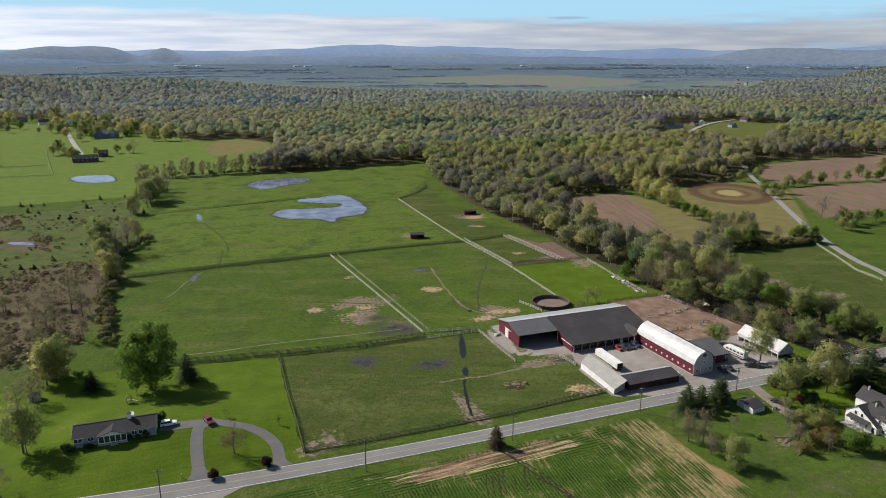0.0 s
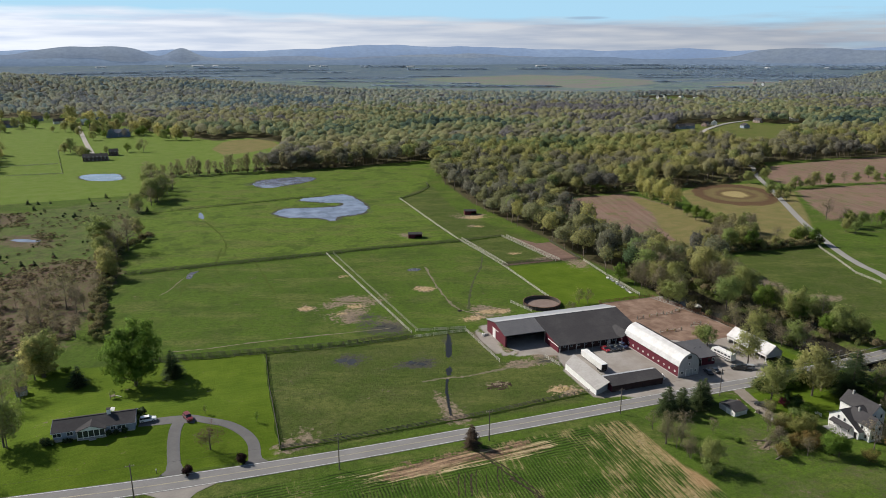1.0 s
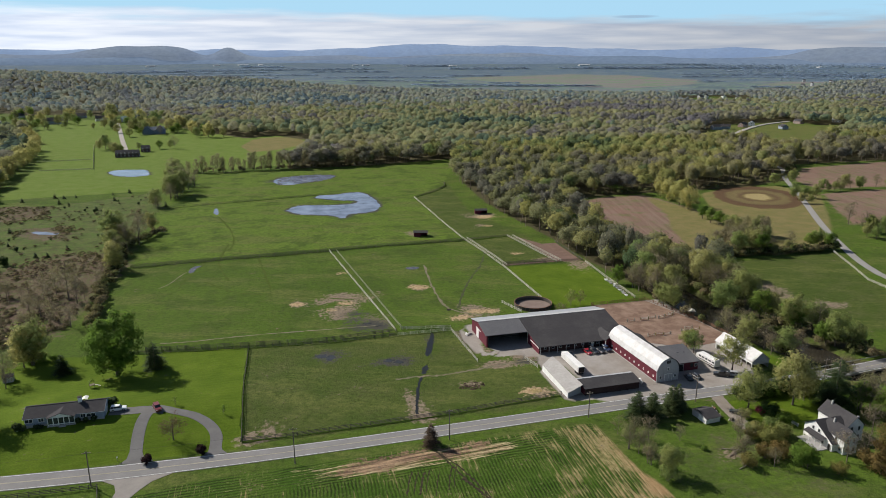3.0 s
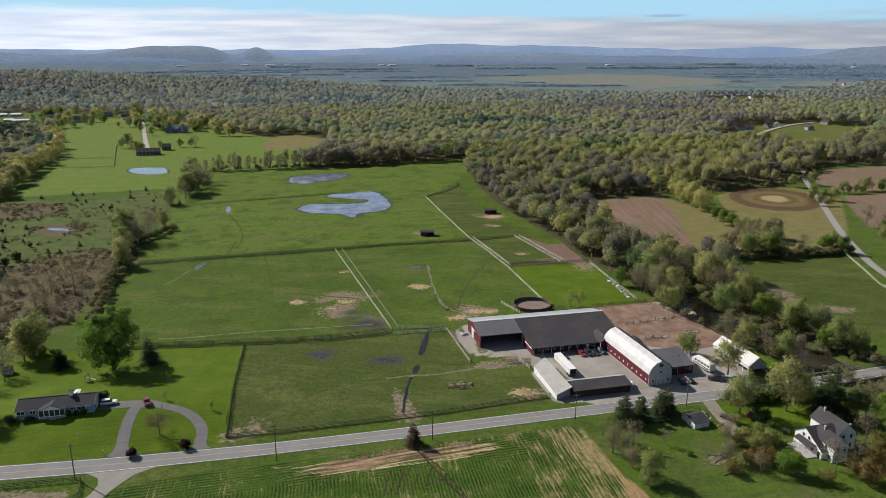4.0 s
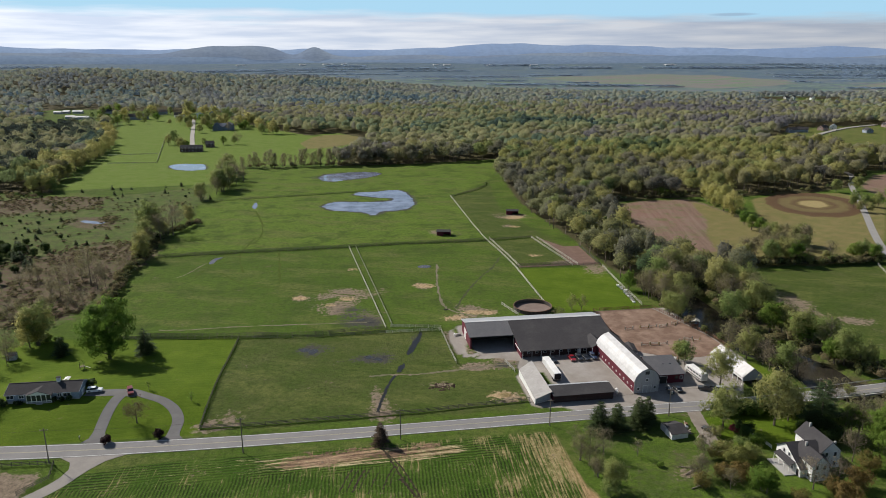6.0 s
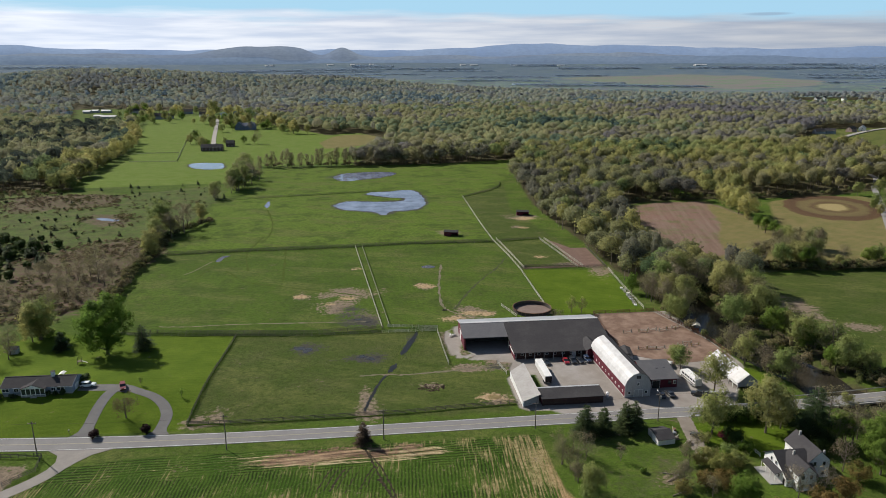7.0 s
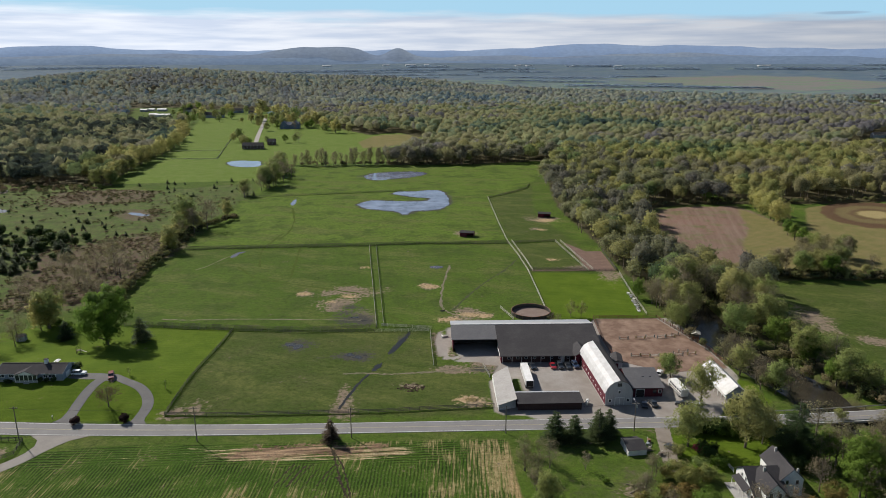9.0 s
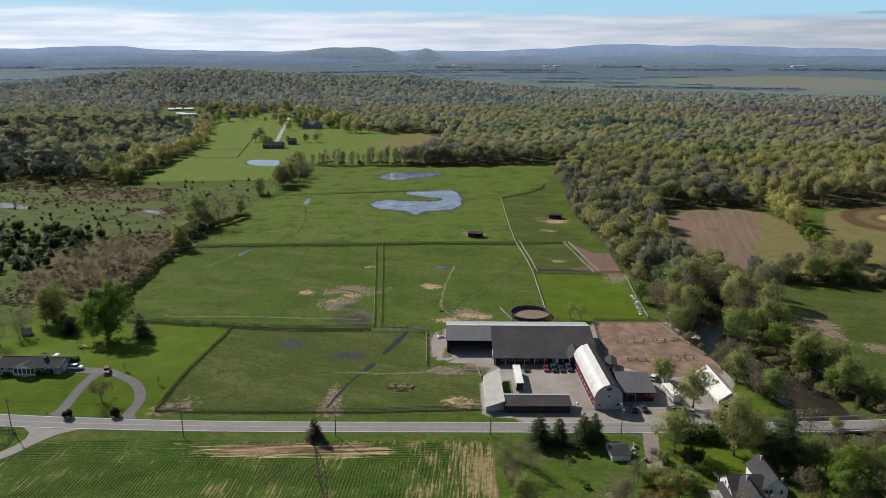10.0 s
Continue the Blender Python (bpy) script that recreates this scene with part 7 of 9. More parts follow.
def gambrel_barn():
    b = thing("gambrel_barn", 166.5, 185.6, 0, 2.4, "long red gambrel barn with a white metal roof", "barn")
    w, l, ze, zt = 4.4, 31.8, 4.5, 8.7
    arc = [(-w, ze), (-3.95, 5.9), (-3.2, 7.0), (-2.0, 7.95), (0, zt), (2.0, 7.95), (3.2, 7.0), (3.95, 5.9), (w, ze)]
    wall_slab(b, [(-w, 0, 0), (-w, 0, ze)] + [(u, 0, v) for u, v in arc[1:]] + [(w, 0, 0)], 0.2, "y", M_GREY_BOARD, "grey-white weathered board gable")
    wall_slab(b, [(-w, l - 0.2, 0), (-w, l - 0.2, ze)] + [(u, l - 0.2, v) for u, v in arc[1:]] + [(w, l - 0.2, 0)], 0.2, "y", M_RED_WALL)
    part("wall", box(fresh(), -w, -w + 0.2, 0.2, l - 0.2, 0, ze), M_RED_WALL, b, "dark red long wall")
    part("wall", box(fresh(), w - 0.2, w, 0.2, l - 0.2, 0, ze), M_RED_WALL, b)
    out = [(u * 1.035, v + 0.03) for u, v in arc]
    out[0], out[-1] = (-w - 0.35, ze - 0.25), (w + 0.35, ze - 0.25)
    # sunlit west panels white, shaded east panels dark: the light is in the colour
    for k in range(8):
        seg = [out[k], out[k + 1]]
        bm = prism(fresh(), [seg[0], seg[1], (seg[1][0], seg[1][1] + 0.12), (seg[0][0], seg[0][1] + 0.12)], -0.35, l + 0.3)
        part("roof", bm, M_ROOF_WHITE if k < 4 else M_ROOF_DARK, b, "metal roof panel, sunlight put into its white" if k < 4 else "roof panel, shade put into its dark grey")
    part("base_board", box(fresh(), -w - 0.06, -w - 0.002, 0.1, l - 0.1, 0, 0.35), M_CONCRETE, b, "pale foundation strip")
    for i in range(10):
        y = 1.9 + i * 3.05
        bm = fresh()
        cyl(bm, 0, 0, -0.05, 0.05, 0.40, seg=16)
        f = part("window", bm, M_WHITE, b, "round white-framed window")
        f.matrix_local = pose(-w - 0.03, y, 1.75, 0, 90, 0)
        bm = fresh()
        cyl(bm, 0, 0, -0.07, 0.02, 0.17, seg=12)
        part("pane", bm, M_GLASS, f)
    door(b, 0.2, -0.02, 0, 2.8, 2.6, "s", M_GREY_BOARD, "barn_door")
    part("door_cross", box(fresh(), -0.04 + 0.2, 0.04 + 0.2, -0.16, -0.11, 0.1, 2.5), M_WHITE, b)
    for x in (-2.9, 2.9):
        window(b, x, -0.03, 1.7, 0.8, 0.9, "s")
    window(b, 0, -0.03, 7.1, 1.2, 0.8, "s", M_DARK, "loft_opening")
    window(b, 0, -0.03, 4.6, 0.7, 0.9, "s")
    # lean-to link towards the main barn
    k = thing("barn_link", 158.9, 216.5, 0, 2.4, "small red lean-to between two barns with a grey roof", "barn")
    wall_slab(k, [(0, 0, 0), (5.6, 0, 0), (5.6, 0, 3.6), (2.8, 0, 5.2), (0, 0, 3.6)], 0.2, "y", M_RED_WALL)
    part("wall", box(fresh(), 0, 0.2, 0.2, 9.0, 0, 3.6), M_RED_WALL, k)
    part("wall", box(fresh(), 5.4, 5.6, 0.2, 9.0, 0, 3.6), M_RED_WALL, k)
    roof_slab(k, [(-0.4, -0.4, 3.4), (2.8, -0.4, 5.25), (2.8, 9, 5.25), (-0.4, 9, 3.4)], 0.12, M_ROOF_DARK)
    roof_slab(k, [(2.82, -0.4, 5.25), (6.0, -0.4, 3.4), (6.0, 9, 3.4), (2.82, 9, 5.25)], 0.12, M_ROOF_DARK)
    part("trim", box(fresh(), -0.1, 0.1, -0.12, -0.02, 0, 3.5), M_WHITE, k, "white corner board")


def east_barn():
    b = thing("stable_wing", 171.6, 191.2, 0, 0, "red stable wing with a grey low gable roof", "barn")
    w, d, ze, zr = 10.8, 14.2, 3.4, 5.6
    part("wall", box(fresh(), 0, w, 0, 0.2, 0, ze), M_RED_WALL, b, "red front wall in shade")
    part("wall", box(fresh(), 0, w, d - 0.2, d, 0, ze), M_RED_WALL, b)
    for x in (0, w - 0.2):
        wall_slab(b, [(x, 0.2, 0), (x, d - 0.2, 0), (x, d - 0.2, ze), (x, 10.2, zr), (x, 0.2, ze)], 0.2, "x", M_RED_WALL)
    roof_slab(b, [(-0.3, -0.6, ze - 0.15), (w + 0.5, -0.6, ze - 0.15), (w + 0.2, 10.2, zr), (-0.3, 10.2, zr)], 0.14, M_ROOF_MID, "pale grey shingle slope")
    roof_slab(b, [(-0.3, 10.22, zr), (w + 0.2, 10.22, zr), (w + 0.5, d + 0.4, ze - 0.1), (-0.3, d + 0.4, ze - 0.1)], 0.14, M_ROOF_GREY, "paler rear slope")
    for x in (5.3, 7.8):
        part("skylight", box(fresh(), x, x + 0.7, 5.2, 6.2, 4.45, 4.72), M_GLASS, b)
    door(b, 3.4, -0.02, 0, 2.6, 2.6, "s", M_DARK, "stable_door")
    window(b, 8.2, -0.03, 1.9, 1.0, 1.2, "s", M_DARK_BOARD)
    window(b, 9.9, -0.03, 1.9, 0.8, 1.0, "s")
    s = thing("small_shed", 171.4, 213.2, 0, -10, "small white shed with a grey roof behind the barn", "shed")
    part("wall", box(fresh(), 0, 3.6, 0, 7.4, 0, 2.3), M_WHITE, s)
    roof_slab(s, [(-0.25, -0.3, 2.35), (1.8, -0.3, 3.2), (1.8, 7.7, 3.2), (-0.25, 7.7, 2.35)], 0.08, M_ROOF_DARK)
    roof_slab(s, [(1.81, -0.3, 3.2), (3.85, -0.3, 2.35), (3.85, 7.7, 2.35), (1.81, 7.7, 3.2)], 0.08, M_ROOF_DARK)
    part("door", box(fresh(), 1.2, 2.2, -0.06, -0.002, 0, 2.0), M_RED_WALL, s)


def open_sheds():
    s = thing("pole_shed", 127.6, 182.0, 0, 0, "long open pole shed with a pale metal roof", "shed")
    roof_slab(s, [(-0.2, 0, 2.2), (6.1, 2.2, 3.3), (5.8, 26.6, 3.3), (0.2, 22.6, 2.2)], 0.1, M_ROOF_BEIGE, "pale weathered sheet roof")
    part("wall", box(fresh(), 0.1, 0.25, 0.8, 22.2, 0, 2.2), M_WHITE, s, "pale boarded back wall")
    wall_slab(s, [(0.3, 1.0, 0), (5.8, 3.0, 0), (5.8, 3.0, 3.2), (0.3, 1.0, 2.2)], 0.15, "y", M_GREY_BOARD)
    for i in range(7):
        part("post", box(fresh(), 5.6, 5.78, 4 + i * 3.5, 4.18 + i * 3.5, 0, 3.2), M_POLE, s)
    e = thing("equipment_shed", 134.0, 182.6, 0, 0, "low dark-roofed equipment shed with a dark boarded front", "shed")
    w = 20.4
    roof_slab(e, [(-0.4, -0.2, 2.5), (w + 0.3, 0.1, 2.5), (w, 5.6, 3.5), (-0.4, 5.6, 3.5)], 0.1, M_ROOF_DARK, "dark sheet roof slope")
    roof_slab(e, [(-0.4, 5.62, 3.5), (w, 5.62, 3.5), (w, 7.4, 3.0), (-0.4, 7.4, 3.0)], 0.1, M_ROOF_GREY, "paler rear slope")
    part("wall", box(fresh(), 0, w - 0.3, 7.0, 7.15, 0, 2.95), M_RED_WALL, e)
    part("wall", box(fresh(), 0, w - 0.3, 0.5, 0.65, 0, 2.55), M_DARK_BOARD, e, "dark brown boarded front")
    for x in (0, w - 0.5):
        wall_slab(e, [(x, 0.66, 0), (x, 7.0, 0), (x, 7.0, 3.0), (x, 5.6, 3.4), (x, 0.66, 2.55)], 0.15, "x", M_RED_WALL)
    for i in range(6):
        part("post", box(fresh(), i * 3.9 + 0.1, i * 3.9 + 0.26, 0.33, 0.497, 0, 2.5), M_DARK_BOARD, e)


def white_barn():
    b = thing("white_barn", 204.7, 186.0, 0, 2.0, "white-roofed open-sided hay barn", "barn")
    w, l, ze, zr = 3.6, 20.2, 3.1, 6.0
    wall_slab(b, [(-w, 0, 1.6), (-w, 0, ze), (0, 0, zr), (w, 0, ze), (w, 0, 1.6)], 0.15, "y", M_GREY_BOARD)
    wall_slab(b, [(-w, l, 0), (-w, l, ze), (0, l, zr), (w, l, ze), (w, l, 0)], 0.15, "y", M_WHITE)
    part("wall", box(fresh(), w - 0.15, w, 0.2, l, 0, ze), M_GREY_BOARD, b)
    part("wall", box(fresh(), -w, -w + 0.15, 0.2, l, 1.9, ze), M_WHITE, b, "white upper boards over open bays")
    for i in range(8):
        part("post", box(fresh(), -w, -w + 0.2, 0.3 + i * 2.75, 0.5 + i * 2.75, 0, 1.9), M_WHITE, b)
    part("wall", box(fresh(), -0.1, 0.1, 0.3, l - 0.2, 0, 3.0), M_DARK, b, "dark inner partition")
    roof_slab(b, [(-w - 0.4, -0.4, ze - 0.15), (0, -0.4, zr + 0.05), (0, l + 0.4, zr + 0.05), (-w - 0.4, l + 0.4, ze - 0.15)], 0.1, M_ROOF_WHITE, "bright white metal slope")
    roof_slab(b, [(0.02, -0.4, zr + 0.05), (w + 0.4, -0.4, ze - 0.15), (w + 0.4, l + 0.4, ze - 0.15), (0.02, l + 0.4, zr + 0.05)], 0.1, M_ROOF_WHITE, "bright white metal slope")


def ranch_house():
    hx, hy = -26.2, 199.7
    b = thing("ranch_house", hx, hy, 0, -1.0, "long grey-blue ranch house with a dark hipless roof", "house")
    w, d, ze, zr = 10.7, 8.0, 2.7, 4.5
    part("wall", box(fresh(), -w, w, 0, 0.2, 0, ze), M_SIDING, b)
    part("wall", box(fresh(), -w, w, d - 0.2, d, 0, ze), M_SIDING, b)
    for x in (-w, w - 0.2):
        wall_slab(b, [(x, 0.2, 0), (x, d - 0.2, 0), (x, d - 0.2, ze), (x, d / 2, zr - 0.1), (x, 0.2, ze)], 0.2, "x", M_SIDING)
    part("foundation", box(fresh(), -w - 0.05, w + 0.05, -0.05, -0.002, -0.8, 0.35), M_CONCRETE, b)
    roof_slab(b, [(-w - 0.4, -0.5, ze - 0.1), (w + 0.4, -0.5, ze - 0.1), (w + 0.4, d / 2, zr), (-w - 0.4, d / 2, zr)], 0.14, M_ROOF_DARK, "dark shingle slope")
    roof_slab(b, [(-w - 0.4, d / 2 + 0.02, zr), (w + 0.4, d / 2 + 0.02, zr), (w + 0.4, d + 0.5, ze - 0.1), (-w - 0.4, d + 0.5, ze - 0.1)], 0.14, M_ROOF_DARK, "dark shingle slope")
    ch = part("chimney", box(fresh(), 3.2, 4.2, d / 2 - 0.5, d / 2 + 0.5, zr - 0.6, zr + 1.5, 0.03), M_WHITE, b, "white painted chimney")
    part("chimney_cap", box(fresh(), 3.08, 4.32, d / 2 - 0.62, d / 2 + 0.62, zr + 1.5, zr + 1.62), M_DARK, ch)
    part("ridge_cap", box(fresh(), -w - 0.4, w + 0.4, d / 2 - 0.16, d / 2 + 0.18, zr + 0.11, zr + 0.2), M_ROOF_DARK, b)
    for x in (-w - 0.46, w + 0.4):
        part("barge_board", prism(fresh(), [(-0.5, ze - 0.16), (d / 2, zr - 0.06), (d + 0.5, ze - 0.16), (d + 0.5, ze + 0.06), (d / 2, zr + 0.16), (-0.5, ze + 0.06)], x, x + 0.06, "x"), M_SIDING, b)
    part("gutter", box(fresh(), -w - 0.4, w + 0.4, -0.62, -0.5, ze - 0.14, ze - 0.02), M_SIDING, b)
    # glazed porch with its own gable
    p0, p1 = -4.2, 3.0
    roof_slab(b, [(p0 - 0.3, -1.8, ze - 0.1), ((p0 + p1) / 2, -1.8, zr - 0.5), ((p0 + p1) / 2, 3.6, zr - 0.45), (p0 - 0.3, 0.4, ze + 0.1)], 0.12, M_ROOF_DARK, "porch gable slope", "porch_roof")
    roof_slab(b, [((p0 + p1) / 2 + 0.01, -1.8, zr - 0.5), (p1 + 0.3, -1.8, ze - 0.1), (p1 + 0.3, 0.4, ze + 0.1), ((p0 + p1) / 2 + 0.01, 3.6, zr - 0.45)], 0.12, M_ROOF_DARK, "porch gable slope", "porch_roof")
    wall_slab(b, [(p0, -1.5, ze - 0.05), (p1, -1.5, ze - 0.05), ((p0 + p1) / 2, -1.5, zr - 0.55)], 0.1, "y", M_WHITE, "white porch gable")
    for i in range(6):
        x = p0 + (p1 - p0) * i / 5
        part("porch_post", box(fresh(), x - 0.1, x + 0.1, -1.55, -1.35, 0, ze - 0.05), M_WHITE, b)
    part("porch_sill", box(fresh(), p0, p1, -1.53, -1.37, 0.55, 0.75), M_WHITE, b)
    part("porch_glass", box(fresh(), p0 + 0.1, p1 - 0.1, -1.46, -1.44, 0.75, ze - 0.1), M_GLASS, b)
    part("porch_floor", box(fresh(), p0 - 0.2, p1 + 0.2, -1.7, -0.06, 0, 0.3), M_CONCRETE, b)
    part("step", box(fresh(), -1.2, 0.6, -2.5, -1.72, 0, 0.18), M_CONCRETE, b)
    for x, ww in ((-9.6, 2.0), (-6.3, 1.4), (5.0, 1.2), (7.2, 2.2)):
        f = window(b, x, -0.02, 1.75, ww, 1.0, "s")
        part("mullion", box(fresh(), -0.05, 0.05, -0.07, 0.02, -0.5, 0.5), M_WHITE, f)
    part("garage_door", box(fresh(), w + 0.002, w + 0.08, 2.2, 5.0, 0, 2.1), M_WHITE, b, "white garage door")
    a = thing("patio_awning", hx + 3.5, hy + 9.6, 0, 0, "white awning and dish behind the ranch house", "awning")
    part("awning_cloth", prism(fresh(), strip([(-0.9, 2.3), (0, 2.7), (0.9, 2.4)], 0.06), 0, 2.4), M_WHITE, a)
    for x in (-0.8, 0.8):
        part("post", box(fresh(), x - 0.05, x + 0.05, 0.1, 0.2, 0, 2.32), M_STEEL, a)
    p = thing("play_set", *[(-24.8, 229.5)][0], 0, 15, "green and white garden play tower with slide", "play set")
    for x in (-0.7, 0.7):
        for y in (-0.7, 0.7):
            part("post", box(fresh(), x - 0.06, x + 0.06, y - 0.06, y + 0.06, 0, 2.4), M_POLE, p)
    part("platform", box(fresh(), -0.8, 0.8, -0.8, 0.8, 1.1, 1.2), M_POLE, p)
    part("roof", prism(fresh(), [(-1.0, 2.35), (1.0, 2.35), (0, 3.2)], -0.9, 0.9), M_LEAF_GREEN, p, "green pitched canopy")
    part("slide", bar(fresh(), (0.8, 0, 1.15), (2.6, 0, 0.15), 0.5, 0.08), M_WHITE, p, "white slide")
    o = thing("garden_shed", [(-54.3, 244.6)][0][0], [(-54.3, 244.6)][0][1], 0, 8, "small grey garden shed under a bare tree", "shed")
    part("wall", box(fresh(), -1.6, 1.6, -1.3, 1.3, 0, 2.0), M_GREY_BOARD, o)
    roof_slab(o, [(-1.8, -1.5, 1.95), (1.8, -1.5, 1.95), (1.8, 0, 2.8), (-1.8, 0, 2.8)], 0.08, M_ROOF_DARK)
    roof_slab(o, [(-1.8, 0.01, 2.8), (1.8, 0.01, 2.8), (1.8, 1.5, 1.95), (-1.8, 1.5, 1.95)], 0.08, M_ROOF_DARK)


def gable_house(name, x, y, rz, w, d, ze, zr, wall, roof, label, category="house", wins=2, chimney=True, z=0.0):
    """A plain gabled house, its ridge along local x, centred on its base."""
    b = thing(name, x, y, z, rz, label, category)
    part("wall", box(fresh(), -w / 2, w / 2, -d / 2, -d / 2 + 0.2, -0.5, ze), wall, b)
    part("wall", box(fresh(), -w / 2, w / 2, d / 2 - 0.2, d / 2, -0.5, ze), wall, b)
    for s in (-w / 2, w / 2 - 0.2):
        wall_slab(b, [(s, -d / 2 + 0.2, -0.5), (s, d / 2 - 0.2, -0.5), (s, d / 2 - 0.2, ze), (s, 0, zr - 0.1), (s, -d / 2 + 0.2, ze)], 0.2, "x", wall)
    roof_slab(b, [(-w / 2 - 0.35, -d / 2 - 0.35, ze - 0.15), (w / 2 + 0.35, -d / 2 - 0.35, ze - 0.15), (w / 2 + 0.35, 0, zr), (-w / 2 - 0.35, 0, zr)], 0.14, roof)
    roof_slab(b, [(-w / 2 - 0.35, 0.01, zr), (w / 2 + 0.35, 0.01, zr), (w / 2 + 0.35, d / 2 + 0.35, ze - 0.15), (-w / 2 - 0.35, d / 2 + 0.35, ze - 0.15)], 0.14, roof)
    for floor_z in ((1.5,) if ze < 4 else (1.5, 4.2)):
        for i in range(wins):
            u = (i + 0.5) / wins
            window(b, -w / 2 + w * u, -d / 2 - 0.02, floor_z, 0.9, 1.3, "s")
            window(b, -w / 2 + w * u, d / 2 + 0.02, floor_z, 0.9, 1.3, "n")
        if wins > 1:
            window(b, -w / 2 - 0.02, 0, floor_z, 0.9, 1.3, "w"), window(b, w / 2 + 0.02, 0, floor_z, 0.9, 1.3, "e")
    if chimney:
        part("chimney", box(fresh(), w * 0.2, w * 0.2 + 0.7, 0.1, 0.8, zr - 0.8, zr + 1.0, 0.03), M_BRICK, b)
    return b


def old_house():
    b = thing("old_farmhouse", 192.0, 139.0, 0, 0, "old white two-storey farmhouse with three dark gable roofs", "house")

    def gable(x0, x1, xr, y0, y1, ze, zr, wall):
        """One block, its ridge running north, with roof slopes on both sides."""
        part("wall", prism(fresh(), [(x0, -0.4), (x0, ze), (xr, zr - 0.12), (x1, ze), (x1, -0.4)], y0, y1), wall, b)
        for e in (x0, x1):
            out = 0.35 if e > xr else -0.35
            drop = (zr - ze) / abs(e - xr) * 0.35
            roof_slab(b, [(e + out, y0 - 0.3, ze - drop), (xr, y0 - 0.3, zr), (xr, y1 + 0.3, zr), (e + out, y1 + 0.3, ze - drop)], 0.14, M_ROOF_DARK)

    # rear block, front block, and the cross block between them with its long south slope
    gable(2.4, 8.2, 5.3, -2.6, 8.4, 5.0, 7.8, M_WHITE)
    gable(-3.8, 0.9, -1.5, -8.0, 0.2, 4.8, 7.2, M_WHITE)
    part("wall", prism(fresh(), [(5.0, -0.4), (5.0, 3.5), (1.2, 6.3), (-5.8, 2.5), (-5.8, -0.4)], -5.5, 3.0, "x"), M_WHITE, b)
    roof_slab(b, [(-5.9, 1.2, 6.45), (3.2, 1.2, 6.45), (3.2, 5.4, 3.4), (-5.9, 5.4, 3.4)], 0.14, M_ROOF_DARK)
    roof_slab(b, [(-5.9, 1.19, 6.45), (3.2, 1.19, 6.45), (3.2, -6.2, 2.4), (-5.9, -6.2, 2.4)], 0.14, M_ROOF_DARK)
    roof_slab(b, [(-7.4, -3.6, 2.3), (-5.52, -3.6, 3.0), (-5.52, 3.4, 3.0), (-7.4, 3.4, 2.3)], 0.12, M_ROOF_DARK, "", "porch_roof")
    for y in (-3.4, -1.2, 1.0, 3.2):
        part("porch_post", box(fresh(), -7.3, -7.18, y - 0.06, y + 0.06, 0, 2.34), M_WHITE, b)
    part("porch_floor", box(fresh(), -9.0, -5.52, -4.6, 3.6, -0.2, 0.25), M_CONCRETE, b, "pale stone terrace")
    for y, z in ((-0.6, 3.9), (1.6, 3.9), (-2.4, 1.3), (0.2, 1.3), (2.6, 1.3)):
        window(b, -5.52, y, z, 0.8, 1.1, "w")
    door(b, -5.52, -4.8, 0.0, 0.95, 2.0, "w", M_DARK)
    for y, z in ((-6.8, 1.3), (-5.2, 3.6), (-2.4, 3.9)):
        window(b, -3.82, y, z, 0.8, 1.1, "w")
    for x, z in ((-2.6, 1.4), (-0.4, 1.4), (-2.6, 4.0), (-0.4, 4.0)):
        window(b, x, -8.02, z, 0.8, 1.2, "s")
    for x, z in ((4.0, 1.4), (6.6, 1.4), (4.0, 4.1), (6.6, 4.1)):
        window(b, x, -2.62, z, 0.8, 1.2, "s")
    for x, y, z in ((5.0, 6.4, 7.2), (7.2, -1.2, 5.6), (-1.8, -1.8, 6.6)):
        part("chimney", box(fresh(), x - 0.26, x + 0.26, y - 0.26, y + 0.26, z, z + 1.5, 0.03), M_CONCRETE, b)
    g = thing("garage", 161.4, 156.0, 0, 6, "small white garage with a dark roof and a rear shed", "garage")
    part("wall", box(fresh(), 0, 7.6, 0, 5.0, 0, 2.2), M_WHITE, g)
    roof_slab(g, [(-0.3, -0.35, 2.1), (7.9, -0.35, 2.1), (7.9, 5.2, 3.6), (-0.3, 5.2, 3.6)], 0.12, M_ROOF_DARK, "dark shingle slope")
    roof_slab(g, [(-0.1, 5.22, 3.6), (7.4, 5.22, 3.6), (7.2, 9.8, 2.3), (0.3, 9.8, 2.3)], 0.12, M_ROOF_DARK, "dark shingle slope")
    part("wall", box(fresh(), 0.4, 7.0, 5.0, 9.6, 0, 2.3), M_GREY_BOARD, g)
    g.matrix_world = g.matrix_world @ Matrix.Diagonal((0.70, 0.70, 0.80, 1))
    part("garage_door", box(fresh(), 7.602, 7.68, 1.0, 3.8, 0, 2.0), M_WHITE, g)


